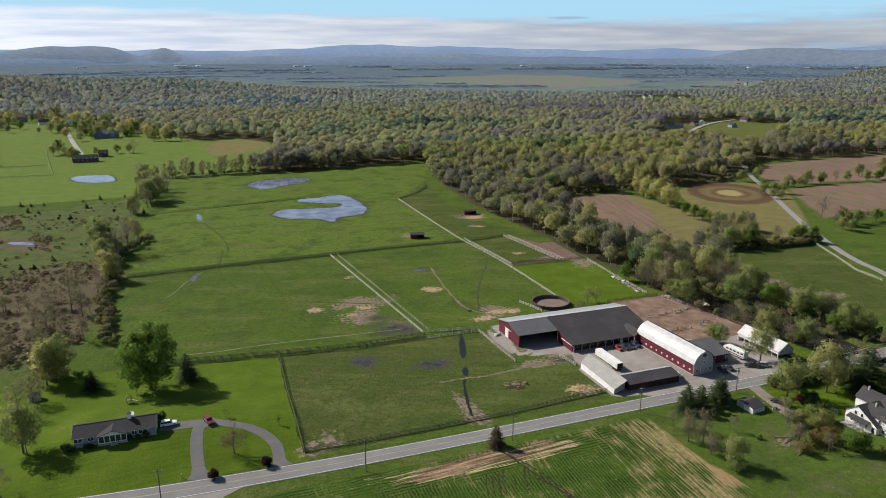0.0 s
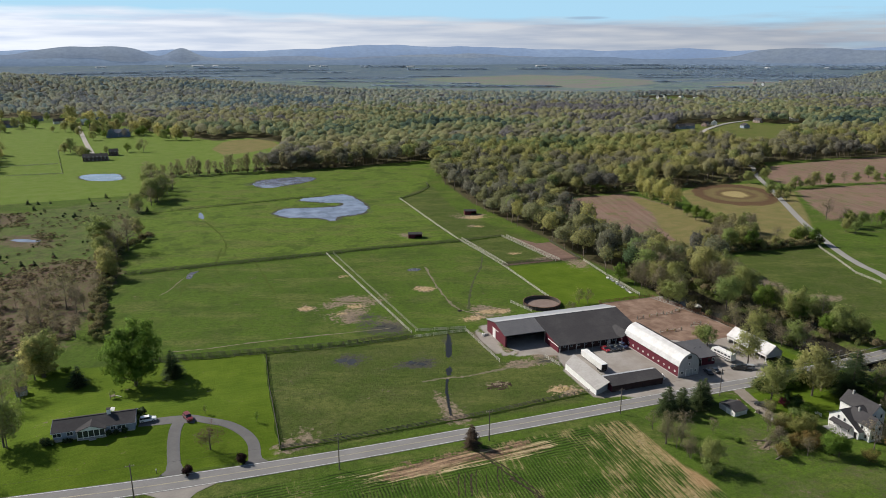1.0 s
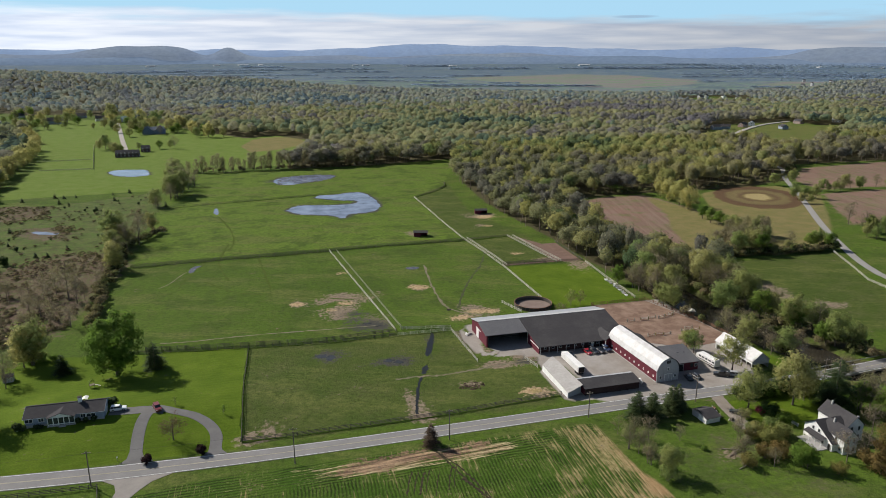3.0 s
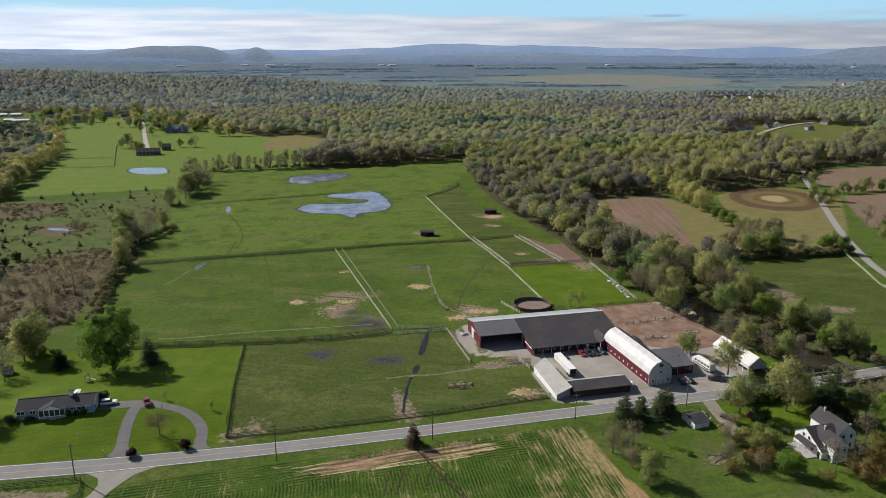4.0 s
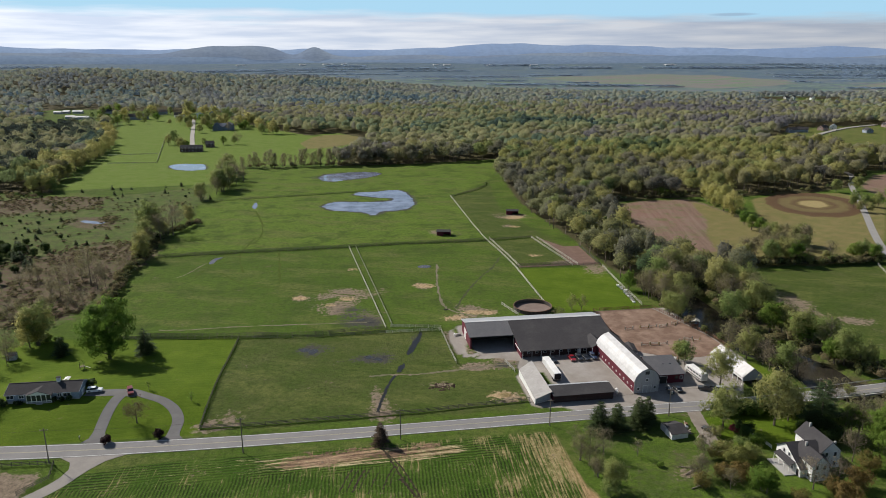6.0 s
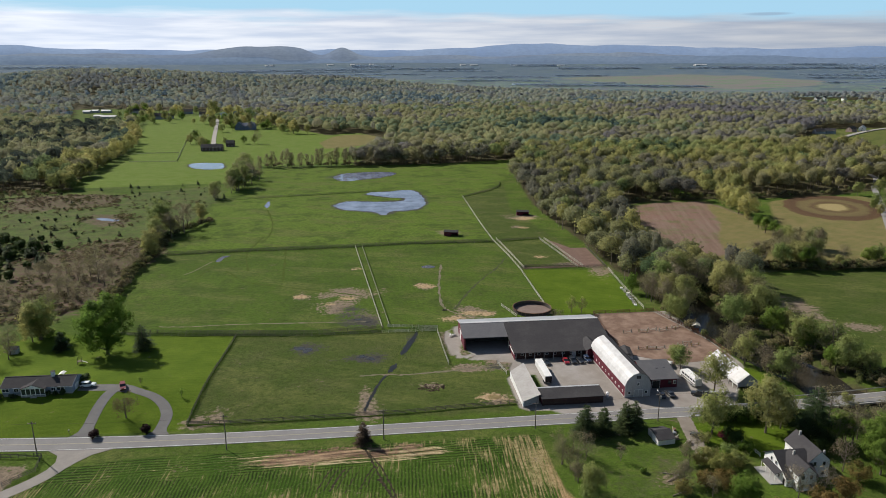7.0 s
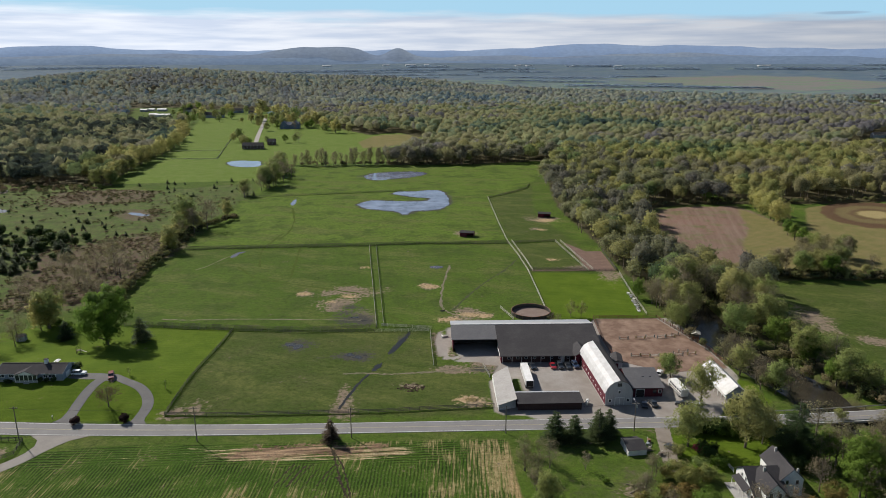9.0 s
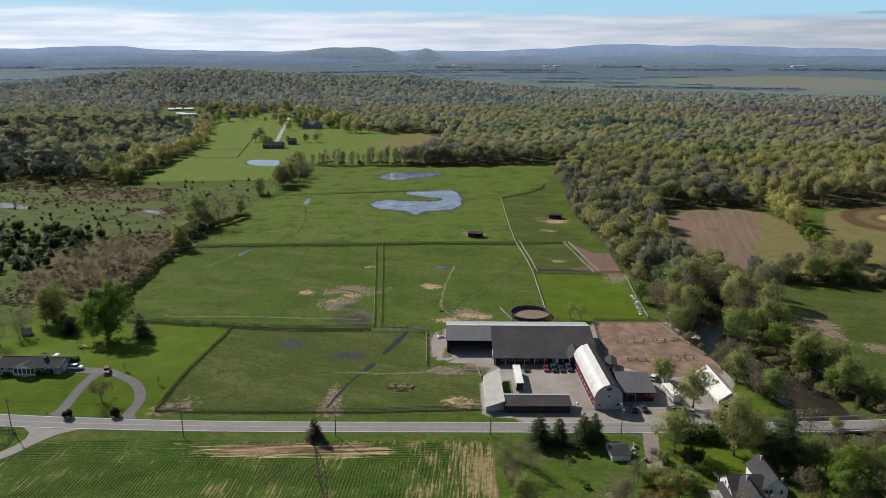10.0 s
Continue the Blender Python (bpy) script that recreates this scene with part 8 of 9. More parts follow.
def run_in_shed(x, y, rz, label):
    b = thing("run_in_shed", x, y, 0, rz, label, "shed", "field shelters")
    w, d = 8.4, 4.6
    part("wall", box(fresh(), -w / 2, w / 2, d / 2 - 0.15, d / 2, 0, 2.4), M_RED_WALL, b)
    part("wall", box(fresh(), -w / 2, -w / 2 + 0.15, -d / 2, d / 2 - 0.15, 0, 2.5), M_RED_WALL, b)
    part("wall", box(fresh(), w / 2 - 0.15, w / 2, -d / 2, d / 2 - 0.15, 0, 2.5), M_RED_WALL, b)
    part("wall", box(fresh(), -w / 2 + 0.15, 0, -d / 2, -d / 2 + 0.15, 0, 2.6), M_RED_WALL, b)
    roof_slab(b, [(-w / 2 - 0.3, -d / 2 - 0.6, 2.6), (w / 2 + 0.3, -d / 2 - 0.6, 2.6), (w / 2 + 0.3, 0.4, 3.4), (-w / 2 - 0.3, 0.4, 3.4)], 0.1, M_ROOF_DARK)
    roof_slab(b, [(-w / 2 - 0.3, 0.41, 3.4), (w / 2 + 0.3, 0.41, 3.4), (w / 2 + 0.3, d / 2 + 0.4, 2.4), (-w / 2 - 0.3, d / 2 + 0.4, 2.4)], 0.1, M_ROOF_DARK)


main_barn()
gambrel_barn()
east_barn()
open_sheds()
white_barn()
ranch_house()
old_house()
for (sx, sy), srz in zip([(130.5, 405.5), (186.8, 457.5)], (-14, -10)):
    run_in_shed(sx, sy, srz, "red-brown field shelter with a dark roof")


def far_buildings():
    (x, y), (x2, y2), (x3, y3), (x4, y4), (x5, y5) = [(-101.2, 832.5), (-87.2, 870.4), (-99.6, 1066.7), (-140.0, 1168.4), (-273.0, 1272.5)]
    gable_house("far_farmhouse", x, y, 0, 24, 10, 4.0, 7.5, M_DARK_BRICK, M_ROOF_DARK, "long dark brick farmhouse beyond the north pond", wins=6)
    gable_house("far_garage", x2, y2, 0, 9, 9, 4.0, 7.5, M_DARK_BRICK, M_ROOF_DARK, "dark garage beside the far farmhouse", "garage", 2, False)
    for dx, dz, w in ((0, 0, 26), (-9, 1.5, 9), (8, 2.0, 10)):
        gable_house("blue_house", x3 + dx, y3 - abs(dx) * 0.3, 90 if dx else 0, w, 13, 5.5, 10.0 + dz, M_BLUE_WALL, M_ROOF_BLUE, "large blue-grey house at the wood's edge", wins=3, chimney=not dx)
    gable_house("far_house", x4, y4, 10, 18, 11, 5.5, 10.0, M_BRICK, M_ROOF_DARK, "house among trees at the wood's edge", wins=3)
    for dx, w in ((-8, 18), (9, 14)):
        gable_house("far_house", x5 + dx, y5, 0, w, 12, 5.0, 10.0, M_SIDING, M_ROOF_DARK, "grey house with a dark roof by the northern road", wins=3)
    for i, (px, py) in enumerate([(-256.0, 1372.6), (-211.5, 1305.0), (-363.3, 1405.0), (-165.9, 1274.2)]):
        gable_house("far_house", px, py, 15 * i, 17, 10, 4.5, 8.5, (M_SIDING, M_WHITE, M_GREY_BOARD)[i % 3], M_ROOF_DARK, "distant house by the northern road", wins=3)
    for i, (px, py) in enumerate([(-375.0, 1302.1), (-397.8, 1317.2), (-421.9, 1428.6), (-455.4, 1422.1), (-443.6, 1432.7)]):
        gable_house("far_shed", px, py, 0, (26, 15, 18, 14, 12)[i], 9, 3.6, 5.6, M_GREY_BOARD, M_ROOF_WHITE, "long white-roofed building beyond the trees", "shed", 2, False)
    for i, (px, py) in enumerate([(711.0, 921.3), (777.0, 945.9), (802.1, 957.3), (815.6, 902.2), (905.9, 974.0), (987.9, 979.2), (729.2, 924.1)]):
        gable_house("hill_house", px, py, 25 * i, 14, 9, 4.0, 7.5, (M_SIDING, M_BRICK, M_WHITE)[i % 3], (M_ROOF_DARK, M_ROOF_DARK, M_ROOF_GREY)[i % 3], "distant house beside the hill road", wins=3)
    rnd = random.Random(77)
    for i, (px, py) in enumerate([(306.3, 1758.5), (358.1, 1786.8), (434.1, 1624.1), (556.1, 1622.6), (1178.3, 1645.1), (1235.8, 1624.2), (1238.3, 1568.3), (1746.7, 1924.9), (1832.3, 1982.3), (2026.3, 2108.2), (2086.9, 1984.4), (2297.4, 2118.9), (1091.3, 1621.8), (1166.1, 1620.3), (1205.0, 1655.0), (2187.5, 2418.0), (2178.4, 2267.1), (2222.9, 2253.5), (2216.6, 2161.2)]):
        gable_house("wood_house", px, py, rnd.uniform(0, 180), 11, 8, *((6.5, 10.0) if 1050 < px < 1300 or i > 14 else (15, 18.5)), (M_WHITE, M_GREY_BOARD, M_WHITE)[i % 3], M_ROOF_DARK, "distant house rising among woodland", wins=2, chimney=False)
    for i, (px, py, w) in enumerate(((px, py, w) for (px, py), w in zip([(-640.8, 5696.4), (-169.2, 5430.3), (15.1, 5363.2), (135.6, 5413.8), (784.4, 5177.7), (844.5, 5061.4), (1140.7, 5048.0), (1415.8, 4853.4), (2263.6, 4544.8), (3536.7, 3816.6), (3904.8, 3682.6), (4135.0, 3516.3)], (90, 70, 110, 50, 60, 80, 40, 90, 140, 40, 80, 60)))):
        s = 0.96 * 4600 / math.hypot(px, py)
        gable_house("valley_hall", px * s, py * s, 15, w * 0.55, 20, 4.5, 6.5, M_WHITE, M_ROOF_WHITE, "long white hall on the valley floor", "warehouse", 3, False)


far_buildings()

# ---- yard: pens, vehicles, clutter ----


def round_pen():
    b = thing("round_pen", 150.3, 269.0, 0, 0, "round board-walled training pen with sand floor", "round pen")
    n, r = 28, 8.3
    bm = fresh()
    cyl(bm, 0, 0, -0.1, 0.06, r - 0.1, seg=40)
    part("sand_floor", bm, M_PEN_GREY, b, "trodden grey-brown sand floor")
    bm = box(fresh(), -0.5, 0.5, -0.04, 0.04, 0, 1.6, 0.01)
    bmesh.ops.scale(bm, verts=bm.verts, vec=(2 * math.pi * r / n, 1, 1))
    first = part("wall_panel", bm, M_FENCE_DARK, b, "dark board panel")
    bmp = box(fresh(), -0.08, 0.08, -0.08, 0.08, 0, 1.75)
    post = part("post", bmp, M_POLE, b)
    bm = fresh()
    for i in range(n):
        a, c = 2 * math.pi * i / n, 2 * math.pi * (i + 1) / n
        bar(bm, ((r + 0.12) * math.cos(a), (r + 0.12) * math.sin(a), 1.68), ((r + 0.12) * math.cos(c), (r + 0.12) * math.sin(c), 1.68), 0.30, 0.12)
    part("top_rail", bm, M_RUST, b, "rust-brown top rail")
    for i in range(n):
        a = 2 * math.pi * i / n
        m = pose(r * math.cos(a), r * math.sin(a), 0, 6, 0, math.degrees(a) - 90)
        q = a + math.pi / n
        mp = pose((r + 0.1) * math.cos(q), (r + 0.1) * math.sin(q), 0, 0, 0, math.degrees(q))
        if i == 0:
            first.matrix_local, post.matrix_local = m, mp
        else:
            shared("wall_panel", first.data, b, m), shared("post", post.data, b, mp)


def arena():
    poly = [(175.2, 219), (174.8, 240), (176.4, 261.9), (202.6, 261.9), (207.4, 245), (211.9, 228), (212.8, 212), (205, 210.5), (187, 209), (183, 214)]
    bm = fresh()
    f = bm.faces.new([bm.verts.new((x, y, 0.05)) for x, y in poly])
    r = bmesh.ops.extrude_face_region(bm, geom=[f])
    bmesh.ops.translate(bm, verts=[v for v in r["geom"] if isinstance(v, bmesh.types.BMVert)], vec=(0, 0, -0.3))
    tagged(part("arena_floor", bm, M_SAND, None), "reddish-brown sand floor of the riding arena", "riding arena", kind="structure")
    for poly in ([(160, 330.8), (188.5, 330.8), (188.5, 333.4), (160, 333.4)], [(190, 331), (203.6, 331), (205, 368), (196, 368), (187, 389)]):
        bm = fresh()
        f = bm.faces.new([bm.verts.new((x, y, 0.05)) for x, y in poly])
        r = bmesh.ops.extrude_face_region(bm, geom=[f])
        bmesh.ops.translate(bm, verts=[v for v in r["geom"] if isinstance(v, bmesh.types.BMVert)], vec=(0, 0, -0.3))
        tagged(part("pen_floor", bm, M_PEN, None), "brown sand floor of a small pen", "pen", kind="structure")
    for i, ((x, y), rz) in enumerate(zip([(182.9, 239.5), (189.5, 239.6), (193.7, 240.7), (198.0, 240.2), (201.9, 240.9), (204.2, 242.6), (182.9, 223.1), (186.3, 222.7), (189.8, 222.7), (201.7, 225.9), (204.2, 223.9), (199.0, 223.8)], (5, -10, 0, 12, -6, 20, 4, -8, 6, 0, 15, -20))):
        j = thing("jump", x, y, 0.05, rz, "weathered riding jump with poles on stands", "jump", "arena jumps")
        for s in (-1.7, 1.7):
            part("stand", box(fresh(), s - 0.22, s + 0.22, -0.06, 0.06, 0, 1.35, 0.02), (M_FENCE_PALE, M_STRAW, M_FENCE_PALE)[i % 3], j)
            part("foot", box(fresh(), s - 0.08, s + 0.08, -0.4, 0.4, 0, 0.1), M_FENCE_PALE, j)
        for k in range(2 + i % 2):
            part("pole", bar(fresh(), (-1.4, 0.09, 0.35 + 0.33 * k), (1.4, 0.09, 0.35 + 0.33 * k), 0.1, 0.1), (M_FENCE_PALE, M_RUST, M_FENCE_PALE)[(i + k) % 3], j)
    t = thing("judge_stand", 210.8, 238.0, 0, -20, "small roofed wooden stand at the arena fence", "stand")
    for x in (-1.1, 1.1):
        for y in (-1.1, 1.1):
            part("post", box(fresh(), x - 0.08, x + 0.08, y - 0.08, y + 0.08, 0, 3.0), M_RUST, t)
    part("floor", box(fresh(), -1.2, 1.2, -1.2, 1.2, 0.9, 1.0), M_RUST, t)
    part("rail", box(fresh(), -1.2, 1.2, -1.22, -1.16, 1.2, 1.9), M_RUST, t)
    part("roof", prism(fresh(), [(-1.7, 3.0), (1.7, 3.0), (0, 3.7)], -1.7, 1.7), M_FENCE_PALE, t, "pale pitched roof")


def wheel(parent, x, y, r=0.33, w=0.24):
    bm = fresh()
    cyl(bm, 0, 0, -w / 2, w / 2, r, seg=14)
    t = part("wheel", bm, M_RUBBER, parent)
    t.matrix_local = pose(x, y, r, 90, 0, 0)
    bm = fresh()
    cyl(bm, 0, 0, -w / 2 - 0.01, w / 2 + 0.01, r * 0.6, seg=10)
    part("rim", bm, M_STEEL, t)


def car(x, y, rz, colour, label, kind="sedan"):
    """A parked car, its nose along local +x."""
    b = thing("pickup_truck" if kind == "pickup" else "car", x, y, 0.05, rz, label, "truck" if kind == "pickup" else "car")
    h = {"sedan": 1.42, "suv": 1.72, "pickup": 1.80}[kind]
    l = {"sedan": 2.3, "suv": 2.35, "pickup": 2.75}[kind]
    s = 0.22 if kind == "sedan" else 0.32
    body = [(-l, s + 0.1), (-l, h * 0.60), (-l + 0.15, h * 0.64), (l - 1.2, h * 0.64), (l - 0.15, h * 0.55), (l, h * 0.45), (l, s + 0.05), (l - 0.2, s), (-l + 0.2, s)]
    bm = prism(fresh(), body, -0.9, 0.9)
    bmesh.ops.bevel(bm, geom=bm.edges[:], offset=0.06, segments=1, affect="EDGES")
    part("body", bm, M_CARS[colour], b)
    if kind == "sedan":
        cab, roof = [(-1.75, 0.90), (-1.05, h - 0.03), (0.35, h - 0.03), (1.15, 0.90)], (-1.05, 0.35)
    elif kind == "suv":
        cab, roof = [(-2.2, 1.08), (-1.95, h - 0.03), (0.4, h - 0.03), (1.1, 1.08)], (-1.95, 0.4)
    else:
        cab, roof = [(-0.75, 1.13), (-0.6, h - 0.03), (0.75, h - 0.03), (1.4, 1.13)], (-0.6, 0.75)
    part("window_glass", prism(fresh(), cab, -0.78, 0.78), M_GLASS, b)
    part("roof", box(fresh(), roof[0] - 0.03, roof[1] + 0.03, -0.76, 0.76, h - 0.04, h + 0.03, 0.02), M_CARS[colour], b)
    for u in (-0.79, 0.77):
        part("pillar", box(fresh(), roof[0] + 0.6, roof[0] + 0.72, u, u + 0.03, h * 0.63, h), M_CARS[colour], b)
    if kind == "pickup":
        part("bed_floor", box(fresh(), -l + 0.15, -0.9, -0.75, 0.75, h * 0.645, h * 0.66), M_DARK, b)
        part("bed_side", box(fresh(), -l + 0.05, -0.85, 0.78, 0.88, h * 0.6, h * 0.78), M_CARS[colour], b)
        part("bed_side", box(fresh(), -l + 0.05, -0.85, -0.88, -0.78, h * 0.6, h * 0.78), M_CARS[colour], b)
        part("tailgate", box(fresh(), -l, -l + 0.08, -0.88, 0.88, h * 0.6, h * 0.78), M_CARS[colour], b)
    for v in (-0.62, 0.62):
        part("headlight", box(fresh(), l - 0.06, l + 0.02, v - 0.18, v + 0.18, h * 0.42, h * 0.5), M_STEEL, b)
    part("bumper", box(fresh(), -l - 0.05, -l + 0.05, -0.85, 0.85, s + 0.05, s + 0.28, 0.02), M_RUBBER, b)
    # profile was drawn across x and out along y, so the nose points along +x
    for u in (-l + 0.85, l - 0.85):
        for v in (-0.82, 0.82):
            wheel(b, u, v, 0.34 if kind == "sedan" else 0.38)
    return b


def box_trailer():
    b = thing("box_trailer", 139.6, 204.6, 0, 0.5, "long white box trailer parked in the yard", "trailer")
    part("box", box(fresh(), -1.25, 1.25, -7.2, 7.2, 0.95, 3.2, 0.04), M_WHITE, b, "white ribbed trailer box")
    for i in range(12):
        part("rib", box(fresh(), -1.29, -1.252, -7.0 + i * 1.25, -6.9 + i * 1.25, 1.0, 3.15), M_WHITE, b)
    # thin dark sheet on the closed box, painted as the rear end's inner shade
    part("rear_opening", box(fresh(), -1.1, 1.1, -7.23, -7.202, 1.05, 3.05), M_DARK, b, "flat dark sheet for the shade of an open rear end")
    part("chassis", box(fresh(), -0.6, 0.6, -7.0, 7.0, 0.75, 0.945), M_DARK, b)
    for y in (-6.0, -4.8):
        for x in (-1.05, 1.05):
            bm = fresh()
            cyl(bm, 0, 0, -0.2, 0.2, 0.5, seg=14)
            part("wheel", bm, M_RUBBER, b).matrix_local = pose(x, y, 0.5, 0, 90, 0)
    for x in (-0.8, 0.8):
        part("landing_leg", box(fresh(), x - 0.08, x + 0.08, 4.4, 4.56, 0, 0.945), M_STEEL, b)


def horse_van():
    b = thing("horse_van", 188.6, 194.6, 0.02, 96, "long white horse trailer parked by the stable", "trailer")
    bm = prism(fresh(), [(-5.2, 0.7), (-5.2, 3.0), (-5.0, 3.2), (3.6, 3.2), (4.4, 2.6), (4.8, 1.6), (4.8, 0.7)], -1.25, 1.25, "y")
    bmesh.ops.bevel(bm, geom=bm.edges[:], offset=0.06, segments=1, affect="EDGES")
    part("body", bm, M_WHITE, b)
    part("stripe", box(fresh(), -5.1, 3.8, 1.252, 1.28, 1.1, 1.4), M_DARK, b)
    part("stripe", box(fresh(), -5.1, 3.8, -1.28, -1.252, 1.1, 1.4), M_DARK, b)
    for i in range(5):
        part("window", box(fresh(), -4.8 + i * 1.7, -3.7 + i * 1.7, 1.252, 1.29, 2.0, 2.6), M_GLASS, b)
        part("window", box(fresh(), -4.8 + i * 1.7, -3.7 + i * 1.7, -1.29, -1.252, 2.0, 2.6), M_GLASS, b)
    part("windscreen", box(fresh(), 4.50, 4.82, -1.0, 1.0, 1.7, 2.4), M_GLASS, b)
    for x in (-3.6, -2.5, 3.4):
        for y in (-1.1, 1.1):
            wheel(b, x, y, 0.46, 0.3)


def pole(x, y, h, arm=True, lamp=False, rz=0, label="weathered timber utility pole beside the road"):
    b = thing("utility_pole", x, y, 0, rz, label, "utility pole", "roadside poles")
    bm = fresh()
    cyl(bm, 0, 0, -0.5, h, 0.17, 0.11, 10)
    part("shaft", bm, M_POLE, b)
    if arm:
        part("crossarm", box(fresh(), -1.1, 1.1, -0.07, 0.07, h - 0.7, h - 0.56), M_POLE, b)
        for u in (-0.95, -0.35, 0.35, 0.95):
            bm = fresh()
            cyl(bm, u, 0, h - 0.56, h - 0.34, 0.06, 0.04, 8)
            part("insulator", bm, M_CONCRETE, b)
    if lamp:
        part("lamp_arm", bar(fresh(), (0, 0, h - 0.4), (0, 1.6, h - 0.1), 0.08, 0.08), M_STEEL, b)
        part("lamp_head", box(fresh(), -0.18, 0.18, 1.4, 2.1, h - 0.2, h + 0.02, 0.04), M_STEEL, b)
        bm = fresh()
        cyl(bm, 0.35, 0, h - 2.0, h - 1.1, 0.26, seg=12)
        part("transformer", bm, M_CONCRETE, b)


def wires(points, h, sag=0.7):
    bm = fresh()
    for (x0, y0, h0), (x1, y1, h1) in zip(points, points[1:]):
        last = None
        for i in range(11):
            u = i / 10
            p = Vector((x0 + (x1 - x0) * u, y0 + (y1 - y0) * u, h0 + (h1 - h0) * u - 4 * sag * u * (1 - u)))
            if last:
                bar(bm, last, p, 0.025, 0.025)
            last = p
    tagged(part("power_line", bm, M_DARK, None), "thin dark power line between poles", "cable")


def guard_rail(line, label):
    b = thing("guard_rail", line[0][0], line[0][1], 0, 0, label, "guard rail")
    o = Vector((line[0][0], line[0][1], 0))
    for (x0, y0), (x1, y1) in zip(line, line[1:]):
        part("rail", bar(fresh(), Vector((x0, y0, 0.85)) - o, Vector((x1, y1, 0.85)) - o, 0.1, 0.32), M_STEEL, b)
        for u in (0, 0.5):
            p = Vector((x0 + (x1 - x0) * u, y0 + (y1 - y0) * u, 0)) - o
            part("post", box(fresh(), p.x - 0.08, p.x + 0.08, p.y - 0.08, p.y + 0.08, -1.5, 0.8), M_POLE, b)


def build_yard():
    round_pen()
    arena()
    box_trailer()
    horse_van()
    for x, y, rz, c, label, k in ((143.0, 214.4, -80, "black", "black car parked in the stable yard", "sedan"), (150.4, 214.6, -86, "red", "red car parked in a row before the barn", "sedan"), (153.0, 214.4, -84, "black", "dark car parked in a row before the barn", "suv"), (155.7, 214.4, -82, "black", "dark car parked in a row before the barn", "sedan"), (158.5, 215.0, -80, "blue", "dark blue car parked by the barn corner", "suv"),
                               (-12.2, 203.7, 3, "white", "white car parked on the house drive", "suv"), (*[(-1.0, 202.4)][0], -70, "dark_red", "dark red car parked on the drive loop", "suv"), (187.2, 184.2, 150, "black", "black pickup parked by the road", "pickup"), (190.6, 183.4, 150, "silver", "grey car parked by the road", "suv"),
                               (186.8, 207.6, 60, "white", "white car parked behind the stable", "suv"), (174.6, 185.0, 80, "black", "dark car in the barn's shade", "sedan"), (177.6, 185.6, 95, "black", "dark car in the barn's shade", "sedan"), (174.8, 159.0, 120, "black", "dark car on the gravel drive", "sedan")):
        car(x, y, rz, c, label, k)
    pole(38.3, 166.9, 11.2)
    pole(-13.9, 169.0, 10.6)
    pole(128.5, 169.3, 8.9, True)
    pole(166.9, 169.6, 9.6, True, True, 0, "timber utility pole with a lamp and transformer")
    pole(83.0, 167.8, 10.0, True)
    pole(217, 169.4, 9.6, True)
    wires([(-90, 176, 10), (-13.9, 169.0, 10.2), (38.3, 166.9, 10.8), (83.0, 167.8, 9.6), (128.5, 169.3, 8.5), (166.9, 169.6, 9.2), (217, 169.4, 9.2)], 0)
    guard_rail([(212, 178.9), (222, 179.6), (236, 180.6), (252, 182.2), (268, 184.2)], "grey steel guard rail on the creek bridge")
    guard_rail([(216, 171.6), (228, 172.2), (242, 173.2), (256, 174.8)], "grey steel guard rail on the creek bridge")
    # slabs and wrecks heaped below the wood
    for i in range(10):
        x, y = 200.5 - 0.2 * i + R.uniform(-0.8, 0.8), 294 - i * 2.6
        b = thing("junk_heap", x, y, 0, R.uniform(0, 90), "pale scrap boards and tanks heaped by the fence", "scrap", "scrap by the fence")
        part("slab", box(fresh(), -0.9, 0.9, -0.6, 0.6, 0, 0.4 + 0.4 * R.random(), 0.06), (M_WHITE, M_STEEL, M_CONCRETE)[i % 3], b)
        part("board", bar(fresh(), (-1.2, -0.6, 0.1), (1.1, 0.5, 0.9), 0.3, 0.08), M_POLE, b)
    # muck and log heaps
    for (x, y), s, mat, label in (([(99.9, 199.5)][0], 4.6, M_MUCK, "brown muck heap spread in the paddock"), ([(119.6, 190.4)][0], 2.2, M_STRAW, "small heap of straw and clods"), ([(112.1, 273.3)][0], 0.9, M_DARK, "dark stump in the pasture")):
        v, f = [], []
        rnd = random.Random(int(s * 10))
        for _ in range(90):
            a, q = rnd.uniform(0, 6.28), rnd.random() ** 0.6 * s
            c, r = Vector((math.cos(a) * q, math.sin(a) * q * 0.6, 0.0)), rnd.uniform(0.15, 0.5)
            k = len(v)
            v += [c + Vector((r * math.cos(u), r * math.sin(u), -0.05)) for u in (0, 1.3, 2.5, 3.8, 5.0)] + [c + Vector((rnd.uniform(-r, r) * 0.4, 0, r * rnd.uniform(0.5, 1.1)))]
            f += [(k + i, k + (i + 1) % 5, k + 5) for i in range(5)]
        ob = tagged(new("heap", mesh_from("heap", v, f, [mat])), label, "heap", kind="stuff")
        ob.location = (x, y, 0.02)
    for (x, y), rz in zip([(159.4, 139.5), (159.2, 141.2), (159.1, 135.6), (158.1, 132.9)], (20, -35, 55, 10)):
        b = thing("fallen_branch", x, y, 0.15, rz, "brown fallen branch in the rough grass", "log", "fallen branches")
        part("limb", bar(fresh(), (-2.6, 0, 0), (2.4, 0.5, 0.35), 0.2, 0.2), M_POLE, b)
        part("limb", bar(fresh(), (-0.5, 0.1, 0.1), (1.2, 1.6, 0.6), 0.13, 0.13), M_POLE, b)
    g = thing("gas_tank", 156.6, 186.4, 0, 70, "white gas tank on legs beside the equipment shed", "tank")
    bm = fresh()
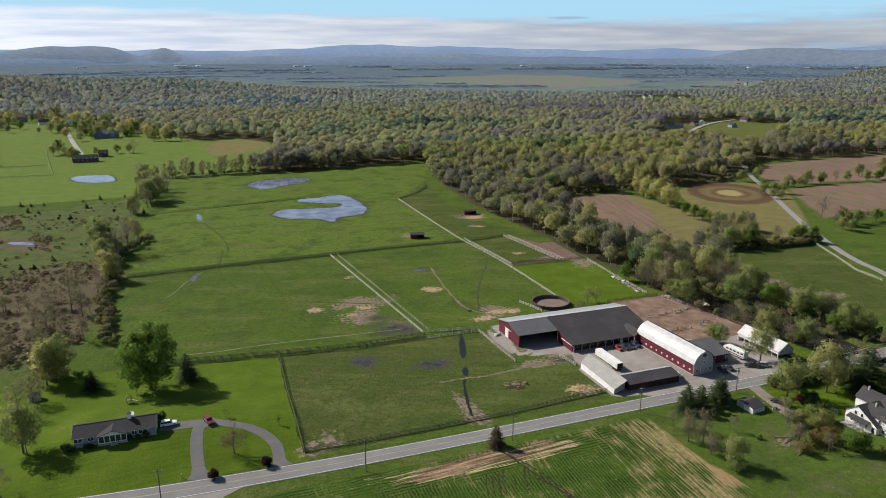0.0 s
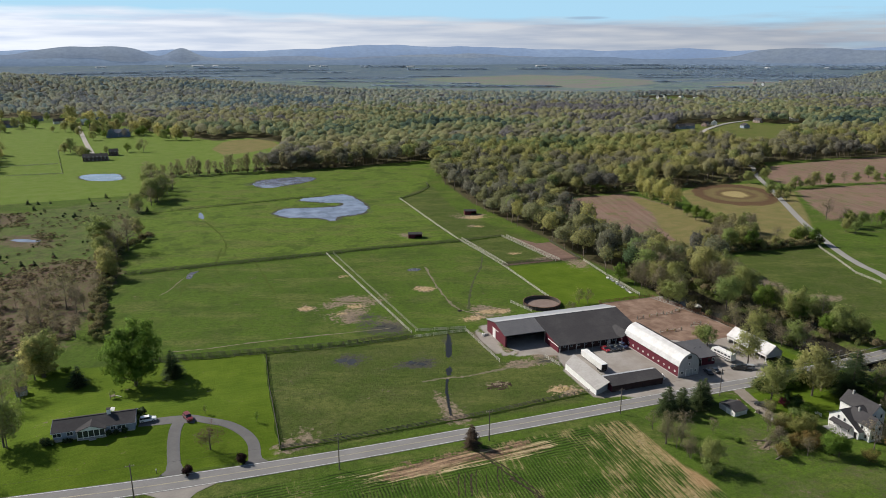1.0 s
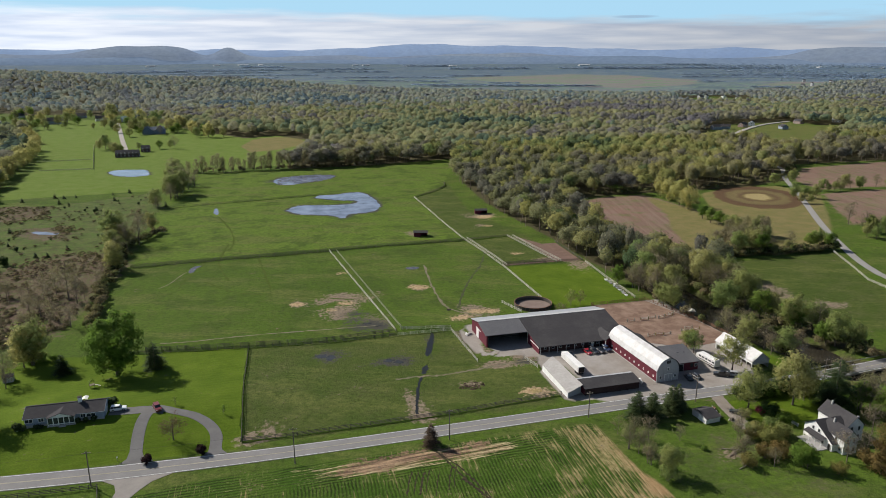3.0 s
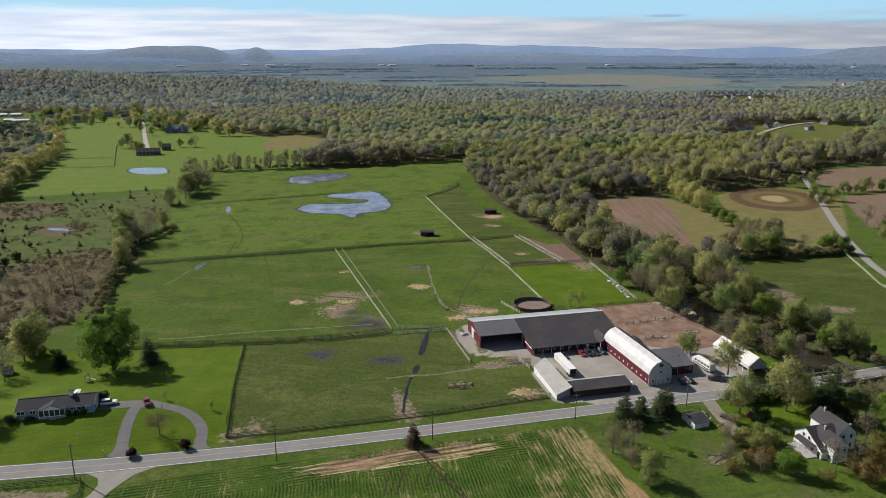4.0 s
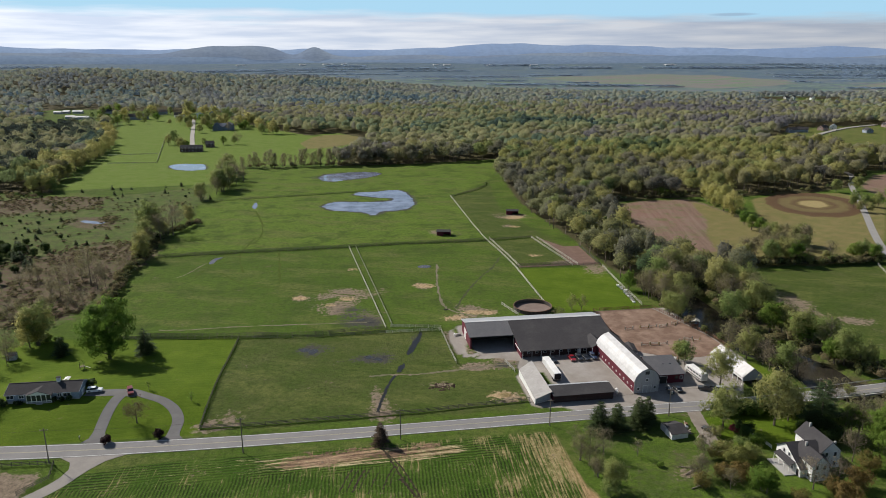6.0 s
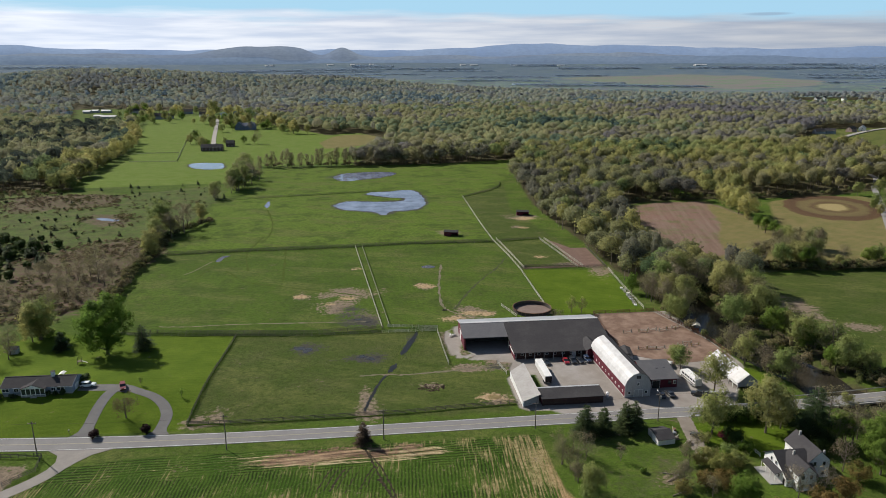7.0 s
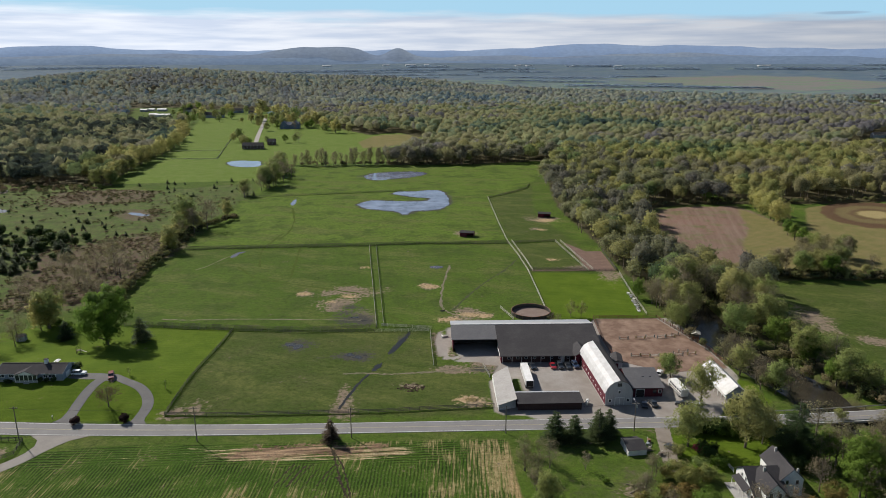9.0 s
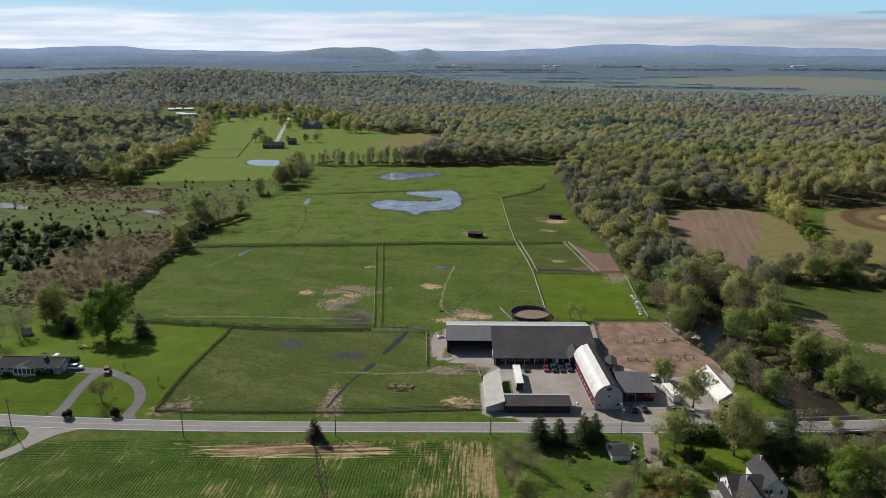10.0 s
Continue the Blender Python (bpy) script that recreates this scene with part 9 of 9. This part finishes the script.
    cyl(bm, 0, 0, -1.3, 1.3, 0.5, seg=16)
    cyl(bm, 0, 0, 1.3, 1.52, 0.5, 0.25, 16), cyl(bm, 0, 0, -1.52, -1.3, 0.25, 0.5, 16)
    part("shell", bm, M_WHITE, g).matrix_local = pose(0, 0, 0.95, 0, 90, 0)
    for x in (-0.9, 0.9):
        part("leg", box(fresh(), x - 0.08, x + 0.08, -0.35, 0.35, 0, 0.6), M_STEEL, g)
    part("valve_hood", box(fresh(), -0.18, 0.18, -0.18, 0.18, 1.42, 1.62, 0.03), M_STEEL, g)
    for i, (x, y, rz) in enumerate(((168.2, 159.0, 10), (168.6, 161.6, 50), (169.4, 163.4, 80), (170.6, 156.2, 25), (171.4, 150.6, 70))):
        b = thing("scrap_pile", x, y, 0, rz, "weathered boards and scrap stacked beside the garage", "scrap", "scrap by the garage")
        part("crate", box(fresh(), -0.6, 0.5, -0.5, 0.4, 0, 0.7 + 0.1 * i, 0.04), (M_POLE, M_STEEL, M_RUST)[i % 3], b)
        part("board", bar(fresh(), (-1.1, 0.5, 0.1), (0.9, 0.3, 1.1), 0.22, 0.06), M_FENCE_PALE, b)
        part("board", bar(fresh(), (-1.0, -0.6, 0.08), (1.2, -0.5, 0.12), 0.25, 0.06), M_POLE, b)
    f = thing("mailbox", -9.0, 178.8, 0, 0, "small mailbox on a post by the drive", "mailbox")
    part("post", box(fresh(), -0.06, 0.06, -0.06, 0.06, 0, 1.05), M_POLE, f)
    part("box", prism(fresh(), [(-0.13, 1.05), (-0.13, 1.25), (0, 1.34), (0.13, 1.25), (0.13, 1.05)], -0.28, 0.28), M_STEEL, f)
    m = thing("feed_trough", 113.4, 243.8, 0, 10, "pale feed trough and barrels by the barn wall", "trough")
    part("trough", box(fresh(), -1.4, 0.2, -0.5, 0.5, 0, 0.8, 0.05), M_CONCRETE, m)
    for y in (-0.6, 0.3):
        bm = fresh()
        cyl(bm, -2.2, y, 0, 0.95, 0.35, seg=12)
        part("barrel", bm, M_WHITE, m)


build_yard()
